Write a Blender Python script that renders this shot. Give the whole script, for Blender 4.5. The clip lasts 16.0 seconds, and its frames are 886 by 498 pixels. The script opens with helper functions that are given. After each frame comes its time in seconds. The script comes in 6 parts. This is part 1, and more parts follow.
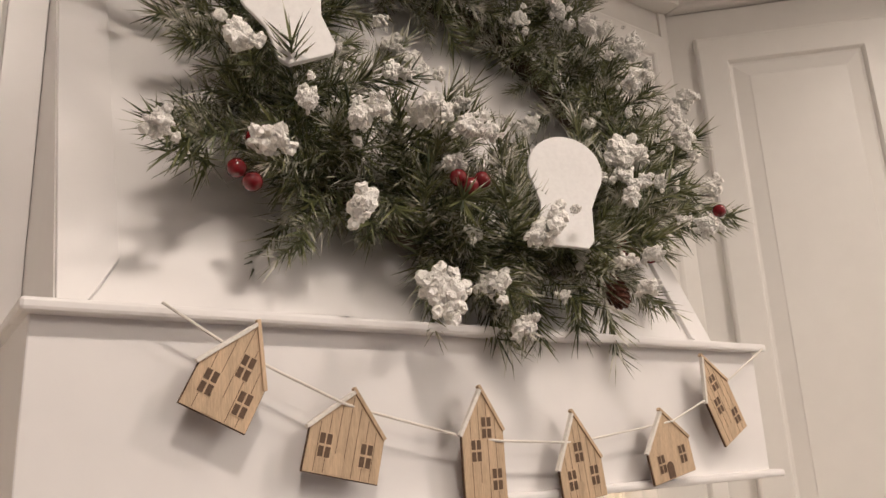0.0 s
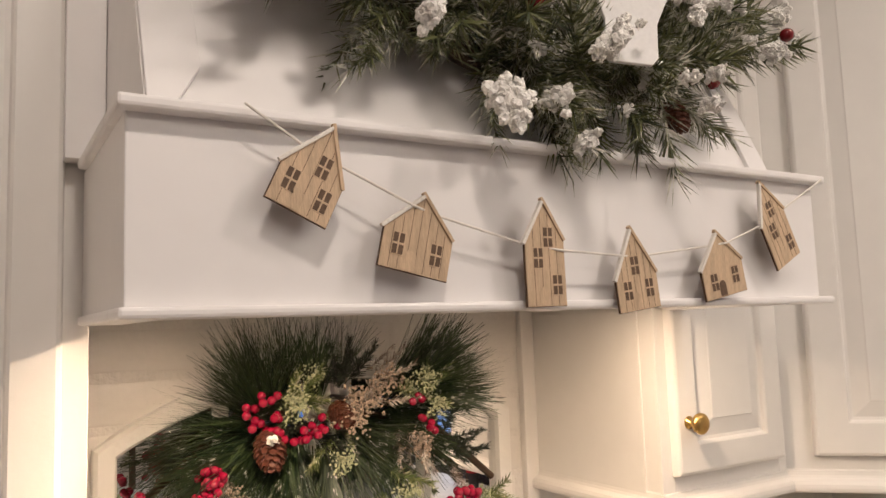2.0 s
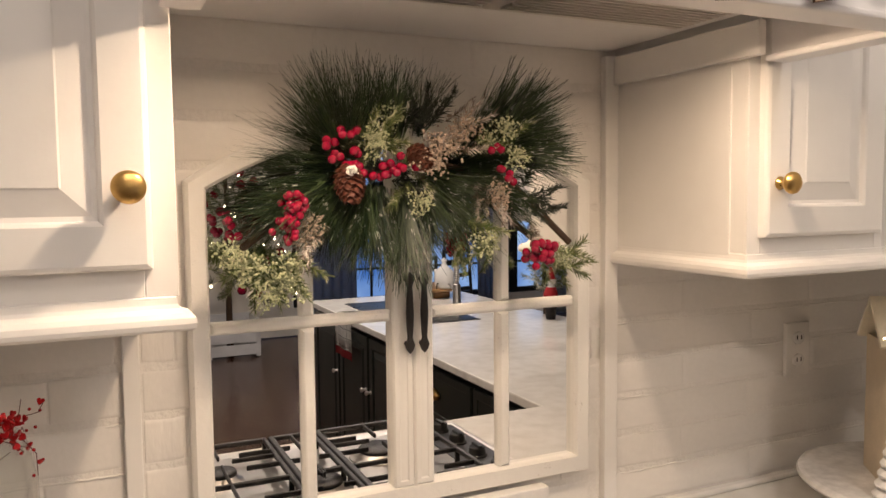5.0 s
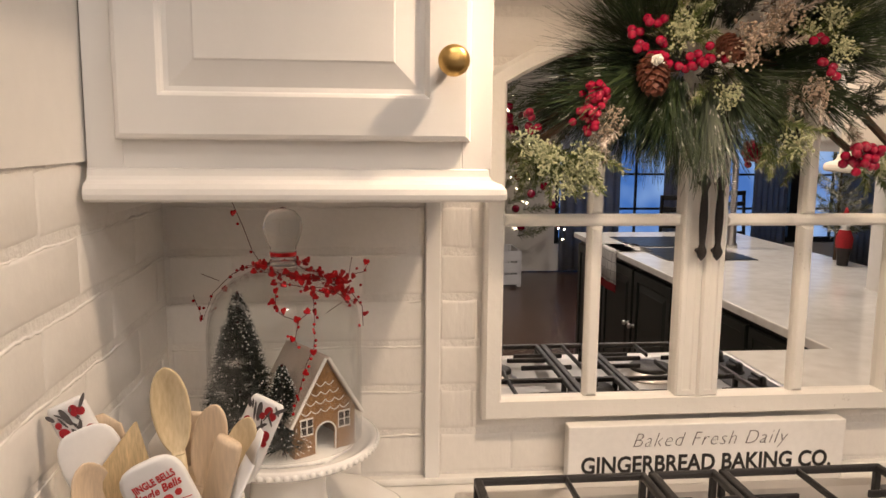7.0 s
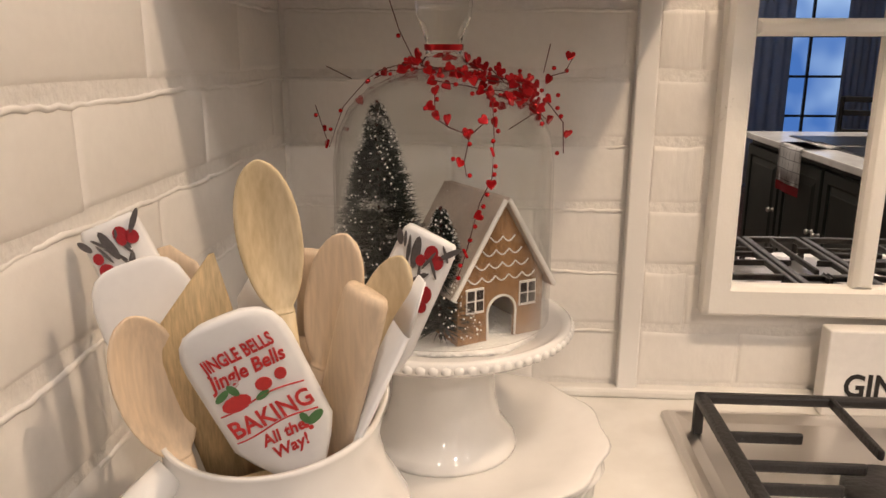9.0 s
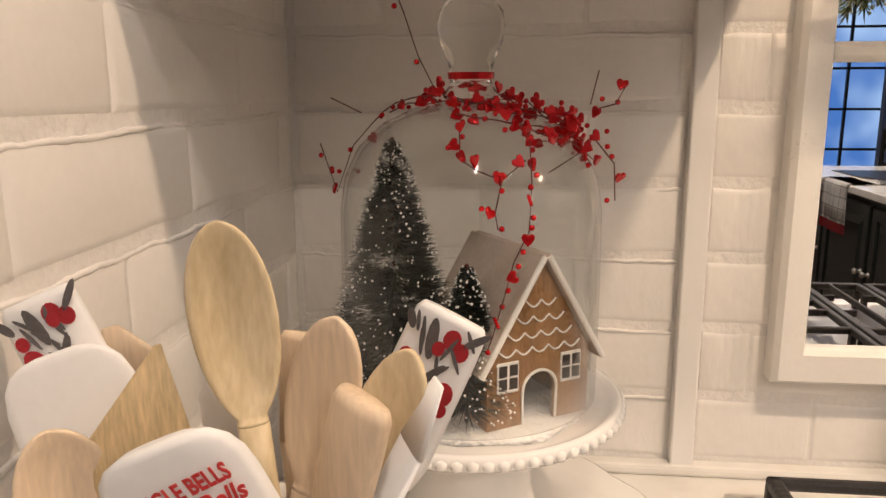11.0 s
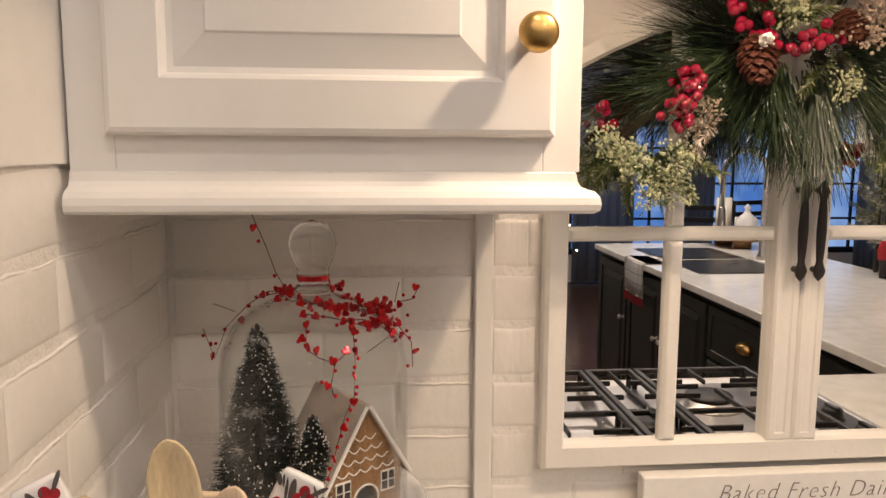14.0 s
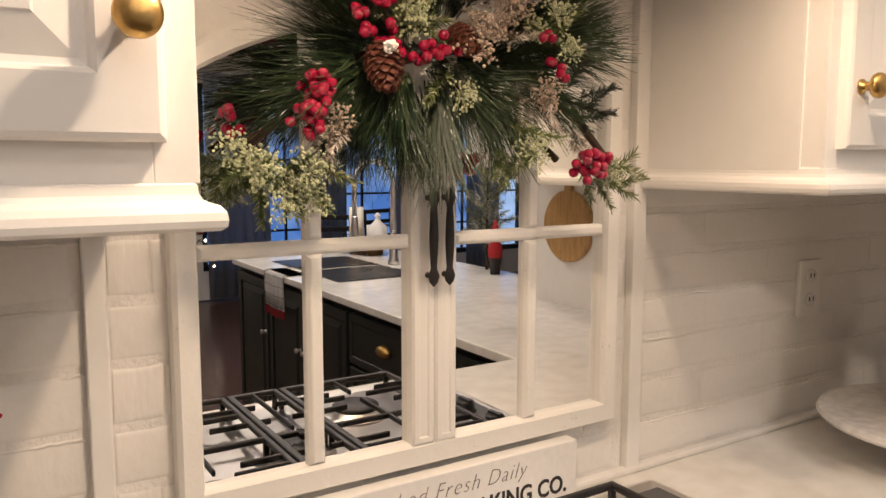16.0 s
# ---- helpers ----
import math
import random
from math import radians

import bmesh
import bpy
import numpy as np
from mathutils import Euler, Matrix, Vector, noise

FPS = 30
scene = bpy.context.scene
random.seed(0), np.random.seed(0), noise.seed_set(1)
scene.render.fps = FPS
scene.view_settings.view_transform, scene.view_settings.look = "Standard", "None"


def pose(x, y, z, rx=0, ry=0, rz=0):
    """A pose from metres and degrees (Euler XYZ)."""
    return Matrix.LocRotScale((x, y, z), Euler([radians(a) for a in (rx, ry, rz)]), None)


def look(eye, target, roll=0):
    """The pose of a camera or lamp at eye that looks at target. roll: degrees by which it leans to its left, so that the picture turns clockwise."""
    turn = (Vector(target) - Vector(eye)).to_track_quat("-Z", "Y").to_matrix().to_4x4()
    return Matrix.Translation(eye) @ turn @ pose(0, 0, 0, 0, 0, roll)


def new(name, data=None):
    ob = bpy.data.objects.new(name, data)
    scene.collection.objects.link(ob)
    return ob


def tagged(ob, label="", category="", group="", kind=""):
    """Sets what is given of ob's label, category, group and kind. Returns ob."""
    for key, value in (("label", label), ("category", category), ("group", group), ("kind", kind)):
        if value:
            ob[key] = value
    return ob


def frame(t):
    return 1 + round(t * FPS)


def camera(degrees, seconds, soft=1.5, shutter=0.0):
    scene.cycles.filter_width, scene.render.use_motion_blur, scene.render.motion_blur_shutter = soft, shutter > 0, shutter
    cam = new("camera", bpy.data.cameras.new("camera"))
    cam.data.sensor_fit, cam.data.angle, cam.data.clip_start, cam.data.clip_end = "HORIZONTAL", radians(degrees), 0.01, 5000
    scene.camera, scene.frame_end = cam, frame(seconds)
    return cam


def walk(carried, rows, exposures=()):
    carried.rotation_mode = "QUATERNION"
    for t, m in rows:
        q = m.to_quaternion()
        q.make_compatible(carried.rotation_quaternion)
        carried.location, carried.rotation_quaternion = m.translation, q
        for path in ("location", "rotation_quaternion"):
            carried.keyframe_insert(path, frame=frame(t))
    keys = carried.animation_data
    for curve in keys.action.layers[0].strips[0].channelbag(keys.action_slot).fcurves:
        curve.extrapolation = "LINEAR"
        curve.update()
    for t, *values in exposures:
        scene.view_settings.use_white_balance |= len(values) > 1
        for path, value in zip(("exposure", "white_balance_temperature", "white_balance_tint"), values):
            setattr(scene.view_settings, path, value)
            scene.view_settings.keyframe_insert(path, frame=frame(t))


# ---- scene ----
cam = camera(60.3, 16.0)
PATH = [
    (0, (0.319, -0.021, 1.771), (1.439, 1.556, 2.281), -2.7),
    (0.5, (0.315, -0.02, 1.745), (1.434, 1.579, 2.181), -2.5),
    (1, (0.307, -0.019, 1.728), (1.411, 1.613, 2.071), -2.1),
    (1.5, (0.301, -0.024, 1.716), (1.374, 1.642, 1.989), -2.2),
    (2, (0.293, -0.023, 1.708), (1.334, 1.673, 1.908), -2.0),
    (2.5, (0.292, -0.014, 1.672), (1.304, 1.704, 1.825), -1.9),
    (3, (0.286, -0.026, 1.63), (1.268, 1.713, 1.717), -1.5),
    (3.2, (0.286, -0.029, 1.622), (1.266, 1.714, 1.669), -1.1),
    (5.3, (0.308, -0.005, 1.506), (1.087, 1.831, 1.357), -0.8),
    (5.5, (0.309, -0.012, 1.493), (1.031, 1.848, 1.345), -0.9),
    (6, (0.289, -0.005, 1.493), (0.847, 1.905, 1.294), -0.1),
    (6.5, (0.269, -0.003, 1.483), (0.641, 1.946, 1.236), 0.3),
    (7, (0.252, -0.008, 1.464), (0.455, 1.961, 1.176), 0.5),
    (7.5, (0.237, 0.015, 1.442), (0.303, 1.979, 1.072), 0.8),
    (8, (0.224, 0.068, 1.398), (0.184, 2.022, 0.97), 0.6),
    (8.5, (0.217, 0.176, 1.351), (0.111, 2.113, 0.864), 0.5),
    (9, (0.195, 0.286, 1.316), (0.063, 2.217, 0.815), 0.1),
    (9.5, (0.189, 0.361, 1.309), (0.013, 2.295, 0.831), -0.1),
    (9.7, (0.186, 0.392, 1.312), (0.004, 2.328, 0.843), 0.0),
    (11.8, (0.191, 0.382, 1.312), (-0.027, 2.33, 0.915), -0.4),
    (12, (0.19, 0.347, 1.313), (-0.022, 2.296, 0.919), -0.2),
    (12.5, (0.2, 0.234, 1.329), (-0.009, 2.189, 0.959), -0.1),
    (13, (0.215, 0.139, 1.38), (0.061, 2.104, 1.044), -0.0),
    (13.5, (0.224, 0.126, 1.417), (0.205, 2.104, 1.125), -0.1),
    (14, (0.208, 0.172, 1.45), (0.399, 2.145, 1.189), 0.3),
    (14.5, (0.192, 0.202, 1.451), (0.616, 2.143, 1.218), 0.2),
    (15, (0.201, 0.223, 1.441), (0.852, 2.101, 1.222), 0.2),
    (15.5, (0.218, 0.236, 1.44), (1.076, 2.029, 1.224), 0.2),
    (16, (0.238, 0.247, 1.446), (1.301, 1.926, 1.22), 0.1),
]
walk(cam, [(t, look(eye, target, roll)) for t, eye, target, roll in PATH], ((0, 0.26), (2, 0.14), (3.2, 0.02), (5.3, 0.0), (7, 0.0), (9, 0.04), (9.7, 0.08), (11.8, 0.16), (12.5, 0.10), (13.5, 0.03), (14.5, 0.0), (16, 0.02)))

# ---- world and lights ----
world = bpy.data.worlds.new("dusk")
scene.world = world
world.use_nodes = True
wn = world.node_tree.nodes
sky = wn.new("ShaderNodeTexSky")
sky.sky_type, sky.sun_disc = 'NISHITA', False
sky.sun_elevation, sky.sun_rotation = radians(2.0), radians(60)
world.node_tree.links.new(sky.outputs[0], wn["Background"].inputs[0])
wn["Background"].inputs[1].default_value = 0.12

WARM = (1.0, 0.80, 0.60)


def area_lamp(name, m, size, watts, color=WARM, spread=180):
    data = bpy.data.lights.new(name, 'AREA')
    data.shape, data.size, data.energy, data.color = 'DISK', size, watts, color
    data.spread = radians(spread)
    ob = new(name, data)
    ob.matrix_world = m
    return ob


CANS = [(0.38, -0.22, 7.9), (1.42, -0.26, 7.6), (0.1, -1.6, 8), (1.35, -1.6, 20), (2.4, -1.3, 12), (0.6, -3.2, 18), (2.2, -3.4, 14)]
for cx, cy, watts in CANS:
    area_lamp("ceiling_lamp", pose(cx, cy, 2.738), 0.12, watts * 0.93, (1.0, 0.86, 0.75), 175)
HOOD_LAMPS = [(0.550, 0.700, 3.3), (1.03, 0.700, 2.0)]
for cx, cy, watts in HOOD_LAMPS:
    area_lamp("hood_lamp", pose(cx, cy, 1.768), 0.032, watts, (1.0, 0.74, 0.52), 165)


# ---- materials ----
def material(name, color, rough=0.5, metal=0.0, vary=0.06, scale=8.0, bump=0.0, bump_scale=60.0, coat=0.0, spec=0.5, trans=0.0, ior=1.45, per_object=0.0, stretch=(1, 1, 1), second=None, emit=0.0):
    m = bpy.data.materials.new(name)
    m.use_nodes = True
    nt = m.node_tree
    N, L = nt.nodes, nt.links
    b = N["Principled BSDF"]
    b.inputs["Roughness"].default_value = rough
    b.inputs["Metallic"].default_value = metal
    b.inputs["Coat Weight"].default_value = coat
    b.inputs["Specular IOR Level"].default_value = spec
    b.inputs["Transmission Weight"].default_value = trans
    b.inputs["IOR"].default_value = ior
    tc = N.new("ShaderNodeTexCoord")
    mp = N.new("ShaderNodeMapping")
    mp.inputs["Scale"].default_value = stretch
    L.new(tc.outputs["Object"], mp.inputs["Vector"])
    n1 = N.new("ShaderNodeTexNoise")
    n1.inputs["Scale"].default_value, n1.inputs["Detail"].default_value = scale, 5
    L.new(mp.outputs[0], n1.inputs["Vector"])
    n2 = N.new("ShaderNodeTexNoise")
    n2.inputs["Scale"].default_value, n2.inputs["Detail"].default_value = scale * 9, 4
    L.new(mp.outputs[0], n2.inputs["Vector"])
    add = N.new("ShaderNodeMath")
    add.operation = 'ADD'
    L.new(n1.outputs[0], add.inputs[0])
    L.new(n2.outputs[0], add.inputs[1])
    half = N.new("ShaderNodeMath")
    half.operation = 'MULTIPLY'
    half.inputs[1].default_value = 0.5
    L.new(add.outputs[0], half.inputs[0])
    ramp = N.new("ShaderNodeValToRGB")
    ramp.color_ramp.elements[0].position, ramp.color_ramp.elements[1].position = 0.32, 0.68
    dark = tuple(c * (1 - vary * 2) for c in color) if second is None else second
    ramp.color_ramp.elements[0].color = (*dark, 1)
    ramp.color_ramp.elements[1].color = (*(min(1.0, c * (1 + vary)) for c in color), 1)
    L.new(half.outputs[0], ramp.inputs[0])
    out = ramp.outputs[0]
    if per_object:
        oi = N.new("ShaderNodeObjectInfo")
        hsv = N.new("ShaderNodeHueSaturation")
        mr = N.new("ShaderNodeMapRange")
        mr.inputs["To Min"].default_value, mr.inputs["To Max"].default_value = 1 - per_object, 1 + per_object
        L.new(oi.outputs["Random"], mr.inputs["Value"])
        L.new(mr.outputs[0], hsv.inputs["Value"])
        L.new(out, hsv.inputs["Color"])
        out = hsv.outputs[0]
    L.new(out, b.inputs["Base Color"])
    if vary > 0.02:
        rr = N.new("ShaderNodeMapRange")
        rr.inputs["To Min"].default_value, rr.inputs["To Max"].default_value = max(0.02, rough - 0.08), min(1, rough + 0.1)
        L.new(n1.outputs[0], rr.inputs["Value"])
        L.new(rr.outputs[0], b.inputs["Roughness"])
    if bump:
        n3 = N.new("ShaderNodeTexNoise")
        n3.inputs["Scale"].default_value, n3.inputs["Detail"].default_value = bump_scale, 6
        L.new(mp.outputs[0], n3.inputs["Vector"])
        bm_ = N.new("ShaderNodeBump")
        bm_.inputs["Strength"].default_value, bm_.inputs["Distance"].default_value = bump, 0.004
        L.new(n3.outputs[0], bm_.inputs["Height"])
        L.new(bm_.outputs[0], b.inputs["Normal"])
    if emit:
        b.inputs["Emission Color"].default_value = (*color, 1)
        b.inputs["Emission Strength"].default_value = emit
    return m


WHITE_PAINT = material("white_cabinet_paint", (0.80, 0.78, 0.75), 0.38, vary=0.015, scale=3, bump=0.05, bump_scale=45)
HOOD_PAINT = material("white_hood_paint", (0.82, 0.80, 0.79), 0.33, vary=0.015, scale=3, bump=0.08, bump_scale=22)
BRICK_PAINT = material("painted_brick", (0.80, 0.77, 0.73), 0.36, vary=0.02, scale=14, bump=0.26, bump_scale=30, per_object=0.008)
MORTAR = material("painted_mortar", (0.79, 0.76, 0.72), 0.5, vary=0.04, scale=20, bump=0.7, bump_scale=90)
WALL_PAINT = material("wall_paint", (0.78, 0.75, 0.71), 0.6, vary=0.02, scale=4, bump=0.08, bump_scale=120)
GREY_PAINT = material("grey_wall_paint", (0.34, 0.31, 0.31), 0.6, vary=0.03, scale=5, bump=0.06)
CEILING_PAINT = material("ceiling_paint", (0.80, 0.78, 0.75), 0.8, vary=0.02)
QUARTZ = material("white_quartz", (0.82, 0.80, 0.76), 0.12, vary=0.03, scale=2.2, second=(0.66, 0.63, 0.58))
FLOOR_WOOD = material("dark_floor_wood", (0.075, 0.04, 0.028), 0.22, vary=0.25, scale=3, stretch=(8, 1, 1), per_object=0.25)
DARK_GREEN = material("dark_green_cabinet_paint", (0.018, 0.022, 0.019), 0.35, vary=0.1, scale=6)
FRAME_PAINT = material("distressed_white_paint", (0.80, 0.78, 0.74), 0.5, vary=0.05, scale=30, bump=0.25, bump_scale=80)
_fr = [n for n in FRAME_PAINT.node_tree.nodes if n.bl_idname == "ShaderNodeValToRGB"][0].color_ramp
_fr.elements[0].position, _fr.elements[1].position = 0.27, 0.36
_fr.elements[0].color = (0.50, 0.46, 0.42, 1)
BRASS = material("brushed_brass", (0.62, 0.40, 0.14), 0.30, metal=1.0, vary=0.06, scale=40, bump=0.06, bump_scale=200)
BLACK_IRON = material("black_iron", (0.022, 0.018, 0.017), 0.5, vary=0.15, scale=60, bump=0.2, bump_scale=180)
CAST_IRON = material("cast_iron", (0.02, 0.018, 0.018), 0.42, vary=0.15, scale=50, bump=0.25, bump_scale=240)
STEEL = material("stainless_steel", (0.70, 0.67, 0.64), 0.30, metal=1.0, vary=0.01, scale=3, stretch=(1, 20, 1), bump=0.008, bump_scale=90)
DARK_STEEL = material("dark_steel", (0.16, 0.16, 0.17), 0.3, metal=0.9, vary=0.06, scale=12)
BLACK_PLASTIC = material("black_plastic", (0.012, 0.012, 0.012), 0.3, vary=0.1, scale=20)
CERAMIC = material("white_ceramic", (0.82, 0.80, 0.77), 0.12, vary=0.02, scale=6, coat=0.4)
SIGN_WHITE = material("sign_white", (0.80, 0.78, 0.75), 0.5, vary=0.03, scale=12, bump=0.06)
INK = material("black_ink", (0.02, 0.018, 0.017), 0.6, vary=0.1, scale=40)
GREY_INK = material("grey_ink", (0.22, 0.20, 0.19), 0.6, vary=0.1, scale=40)
RED_INK = material("red_ink", (0.55, 0.03, 0.03), 0.5, vary=0.08, scale=40)
GREEN_INK = material("green_ink", (0.08, 0.20, 0.07), 0.5, vary=0.1, scale=40)
SILICONE = material("white_silicone", (0.80, 0.79, 0.78), 0.45, vary=0.02, scale=20)
PLY = material("laser_cut_plywood", (0.57, 0.42, 0.28), 0.6, vary=0.16, scale=16, stretch=(9, 9, 1), bump=0.15, bump_scale=40, per_object=0.1)
PLY_EDGE = material("scorched_edge", (0.10, 0.055, 0.03), 0.7, vary=0.2, scale=30)
CORD = material("white_cord", (0.78, 0.74, 0.68), 0.8, vary=0.05, scale=60, bump=0.4, bump_scale=300)
SPOON_WOOD = material("beech_wood", (0.70, 0.55, 0.39), 0.5, vary=0.10, scale=9, stretch=(6, 6, 0.6), bump=0.06, bump_scale=60, per_object=0.05)
OLIVE_WOOD = material("acacia_wood", (0.66, 0.49, 0.27), 0.5, vary=0.2, scale=10, stretch=(9, 9, 1), bump=0.1, bump_scale=60)
MIRROR = material("mirror_glass", (0.93, 0.93, 0.93), 0.0, metal=1.0, vary=0.0)
MIRROR.node_tree.nodes["Principled BSDF"].inputs["Roughness"].default_value = 0.0


# ---- building helpers ----
def thing(name, at, label, category, group="", kind=""):
    ob = new(name)
    ob.location = at
    ob.empty_display_size = 0.05
    return tagged(ob, label, category, group, kind)


def mesh_of(name, bm, mat, smooth=False):
    bmesh.ops.recalc_face_normals(bm, faces=bm.faces)
    me = bpy.data.meshes.new(name)
    bm.to_mesh(me)
    bm.free()
    if smooth:
        for p in me.polygons:
            p.use_smooth = True
    me.materials.append(mat)
    return me


def part(name, bm, mat, parent, label="", smooth=False):
    """One mesh in world coordinates under a thing or a part."""
    me = bm if isinstance(bm, bpy.types.Mesh) else mesh_of(name, bm, mat, smooth)
    ob = new(name, me)
    if parent is not None:
        ob.parent = parent
        if parent.type == 'EMPTY':
            ob.matrix_parent_inverse = Matrix.Translation(parent.location).inverted()
    return tagged(ob, label)


def solid(name, bm, mat, label="", category="", kind="structure", smooth=False):
    return tagged(part(name, bm, mat, None, "", smooth), label, category, "", kind)


def box(bm, x0, x1, y0, y1, z0, z1, bevel=0.0, m=None, seg=2):
    g = bmesh.ops.create_cube(bm, size=1.0)
    vs = g["verts"]
    for v in vs:
        v.co = Vector((x0 + (v.co.x + 0.5) * (x1 - x0), y0 + (v.co.y + 0.5) * (y1 - y0), z0 + (v.co.z + 0.5) * (z1 - z0)))
    if bevel:
        es = list({e for v in vs for e in v.link_edges})
        r = bmesh.ops.bevel(bm, geom=es, offset=bevel, segments=seg, affect='EDGES', profile=0.5)
        vs = r["verts"]
    if m is not None:
        bmesh.ops.transform(bm, matrix=m, verts=vs)
    return bm


def boxed(x0, x1, y0, y1, z0, z1, bevel=0.0, m=None, seg=2):
    return box(bmesh.new(), x0, x1, y0, y1, z0, z1, bevel, m, seg)


def prism(bm, pts, m, depth, bevel=0.0):
    """A plate from a closed outline pts (u, v), laid by the pose m (u, v in its plane), thick along its third axis."""
    vs = [bm.verts.new(m @ Vector((u, v, 0))) for u, v in pts]
    f = bm.faces.new(vs)
    r = bmesh.ops.extrude_face_region(bm, geom=[f])
    up = (m.to_3x3() @ Vector((0, 0, 1))) * depth
    nv = [e for e in r["geom"] if isinstance(e, bmesh.types.BMVert)]
    bmesh.ops.translate(bm, vec=up, verts=nv)
    if bevel:
        es = list({e for v in vs + nv for e in v.link_edges})
        bmesh.ops.bevel(bm, geom=es, offset=bevel, segments=2, affect='EDGES', profile=0.5)
    return bm


def lathe(bm, profile, m=Matrix(), seg=40, wave=None):
    """A turned shape from (radius, height) pairs. wave(angle, radius) may change the radius."""
    rings = []
    for r, z in profile:
        ring = []
        for i in range(seg):
            a = 2 * math.pi * i / seg
            rr = r if wave is None else wave(a, r)
            ring.append(bm.verts.new(m @ Vector((rr * math.cos(a), rr * math.sin(a), z))))
        rings.append(ring)
    for p, q in zip(rings, rings[1:]):
        for i in range(seg):
            bm.faces.new((p[i], p[(i + 1) % seg], q[(i + 1) % seg], q[i]))
    for ring in (rings[0], rings[-1]):
        bm.faces.new(ring)
    return bm


def tube(bm, pts, radius, seg=8, taper=1.0):
    """A round bar along points."""
    pts = [Vector(p) for p in pts]
    rings = []
    ref = Vector((0.13, 0.21, 0.97))
    for i, p in enumerate(pts):
        d = (pts[min(i + 1, len(pts) - 1)] - pts[max(i - 1, 0)]).normalized()
        u = d.cross(ref)
        if u.length < 0.1:
            u = d.cross(Vector((1, 0, 0)))
        u.normalize()
        w = d.cross(u)
        r = radius * (1 + (taper - 1) * i / max(1, len(pts) - 1))
        rings.append([bm.verts.new(p + r * (u * math.cos(2 * math.pi * k / seg) + w * math.sin(2 * math.pi * k / seg))) for k in range(seg)])
    for p, q in zip(rings, rings[1:]):
        for k in range(seg):
            bm.faces.new((p[k], p[(k + 1) % seg], q[(k + 1) % seg], q[k]))
    bm.faces.new(rings[0])
    bm.faces.new(rings[-1])
    return bm


def ball(bm, at, r, sub=2, scale=(1, 1, 1), rough=0.0):
    g = bmesh.ops.create_icosphere(bm, subdivisions=sub, radius=1.0)
    at = Vector(at)
    for v in g["verts"]:
        k = 1.0 + (rough * noise.noise(v.co * 2.3 + at * 97) if rough else 0)
        v.co = at + Vector((v.co.x * scale[0], v.co.y * scale[1], v.co.z * scale[2])) * (r * k)
    return bm


def turned(x, y, z, yaw):
    return pose(x, y, z, 0, 0, yaw)


# ---- structure ----
XL, YB, ZC = -0.045, 1.145, 0.92          # left wall, back wall, counter top
XR, CEIL = 2.12, 2.75
solid("floor", boxed(-3.2, 7.2, -6.3, 1.4, -0.12, -0.012), FLOOR_WOOD, "dark wooden floor boards under the kitchen", "floor")
solid("ceiling", boxed(-3.2, 7.2, -6.3, 1.4, CEIL, CEIL + 0.1), CEILING_PAINT, "plain white painted ceiling with recessed lamps", "ceiling")
wall_back = solid("wall_back", boxed(XL - 0.15, XR + 0.15, YB, YB + 0.15, 0, CEIL), MORTAR, "white painted brick kitchen wall behind the counter", "wall")
wall_left = solid("wall_left", boxed(XL - 0.15, XL, 0.53, YB, 0, CEIL), MORTAR, "white painted wall with brick below the cabinets", "wall")
solid("wall_left_near", boxed(-0.30, -0.075, -0.25, 0.528, 0, CEIL), GREY_PAINT, "grey painted wall end beside the counter", "wall")
wall_right = solid("wall_right", boxed(XR, XR + 0.14, -0.36, YB, 0, CEIL), WALL_PAINT, "white painted wall beside the corner counter", "wall")
# walls added to close the room, so outside light enters only by the windows
solid("wall_outer_left", boxed(-3.2, -3.05, -6.3, 1.4, 0, CEIL), WALL_PAINT, "plain outer wall added to close the room", "wall")
solid("wall_outer_right", boxed(7.05, 7.2, -6.3, 1.4, 0, CEIL), WALL_PAINT, "plain outer wall added to close the room", "wall")
solid("wall_outer_near_left", boxed(-3.05, XL - 0.15, 1.25, 1.4, 0, CEIL), WALL_PAINT, "plain unseen wall added to close the room", "wall")
solid("wall_outer_near_right", boxed(XR + 0.15, 7.05, 1.25, 1.4, 0, CEIL), WALL_PAINT, "plain unseen wall added to close the room", "wall")
solid("wall_left_plaster", boxed(XL, XL + 0.006, 0.53, YB, 1.4365, CEIL), WALL_PAINT, "smooth white painted wall above the brick", "wall")

# upright trim boards on the back wall
for x0, x1 in ((0.343, 0.366), (1.165, 1.194)):
    solid("trim", boxed(x0, x1, YB - 0.016, YB, ZC + 0.01, 1.78, 0.002), WHITE_PAINT, "narrow white upright trim board on brick", "trim")
solid("trim", boxed(XL, XR, YB - 0.02, YB, ZC, ZC + 0.012, 0.004), QUARTZ, "white caulked bead along the counter", "trim")
solid("trim", boxed(XL, XL + 0.018, 0.53, YB - 0.02, ZC, ZC + 0.012, 0.004), QUARTZ, "white caulked bead along the counter", "trim")


# ---- kitchen cabinets ----
def front(x, y, z, yaw=0):
    """A pose whose first axis runs along a face, second up, third out of it; yaw 0 faces the room (towards -y)."""
    return pose(x, y, z, 0, 0, yaw) @ pose(0, 0, 0, 90, 0, 0)


def rect_loops(bm, m, w, h, loops):
    """Nested rectangles (inset, height) joined into one skin, closed behind and in the middle."""
    rings = []
    for inset, k in loops:
        pts = [(inset, inset), (w - inset, inset), (w - inset, h - inset), (inset, h - inset)]
        rings.append([bm.verts.new(m @ Vector((u, v, k))) for u, v in pts])
    for p, q in zip(rings, rings[1:]):
        for i in range(4):
            bm.faces.new((p[i], p[(i + 1) % 4], q[(i + 1) % 4], q[i]))
    bm.faces.new(rings[0])
    bm.faces.new(rings[-1])
    return bm


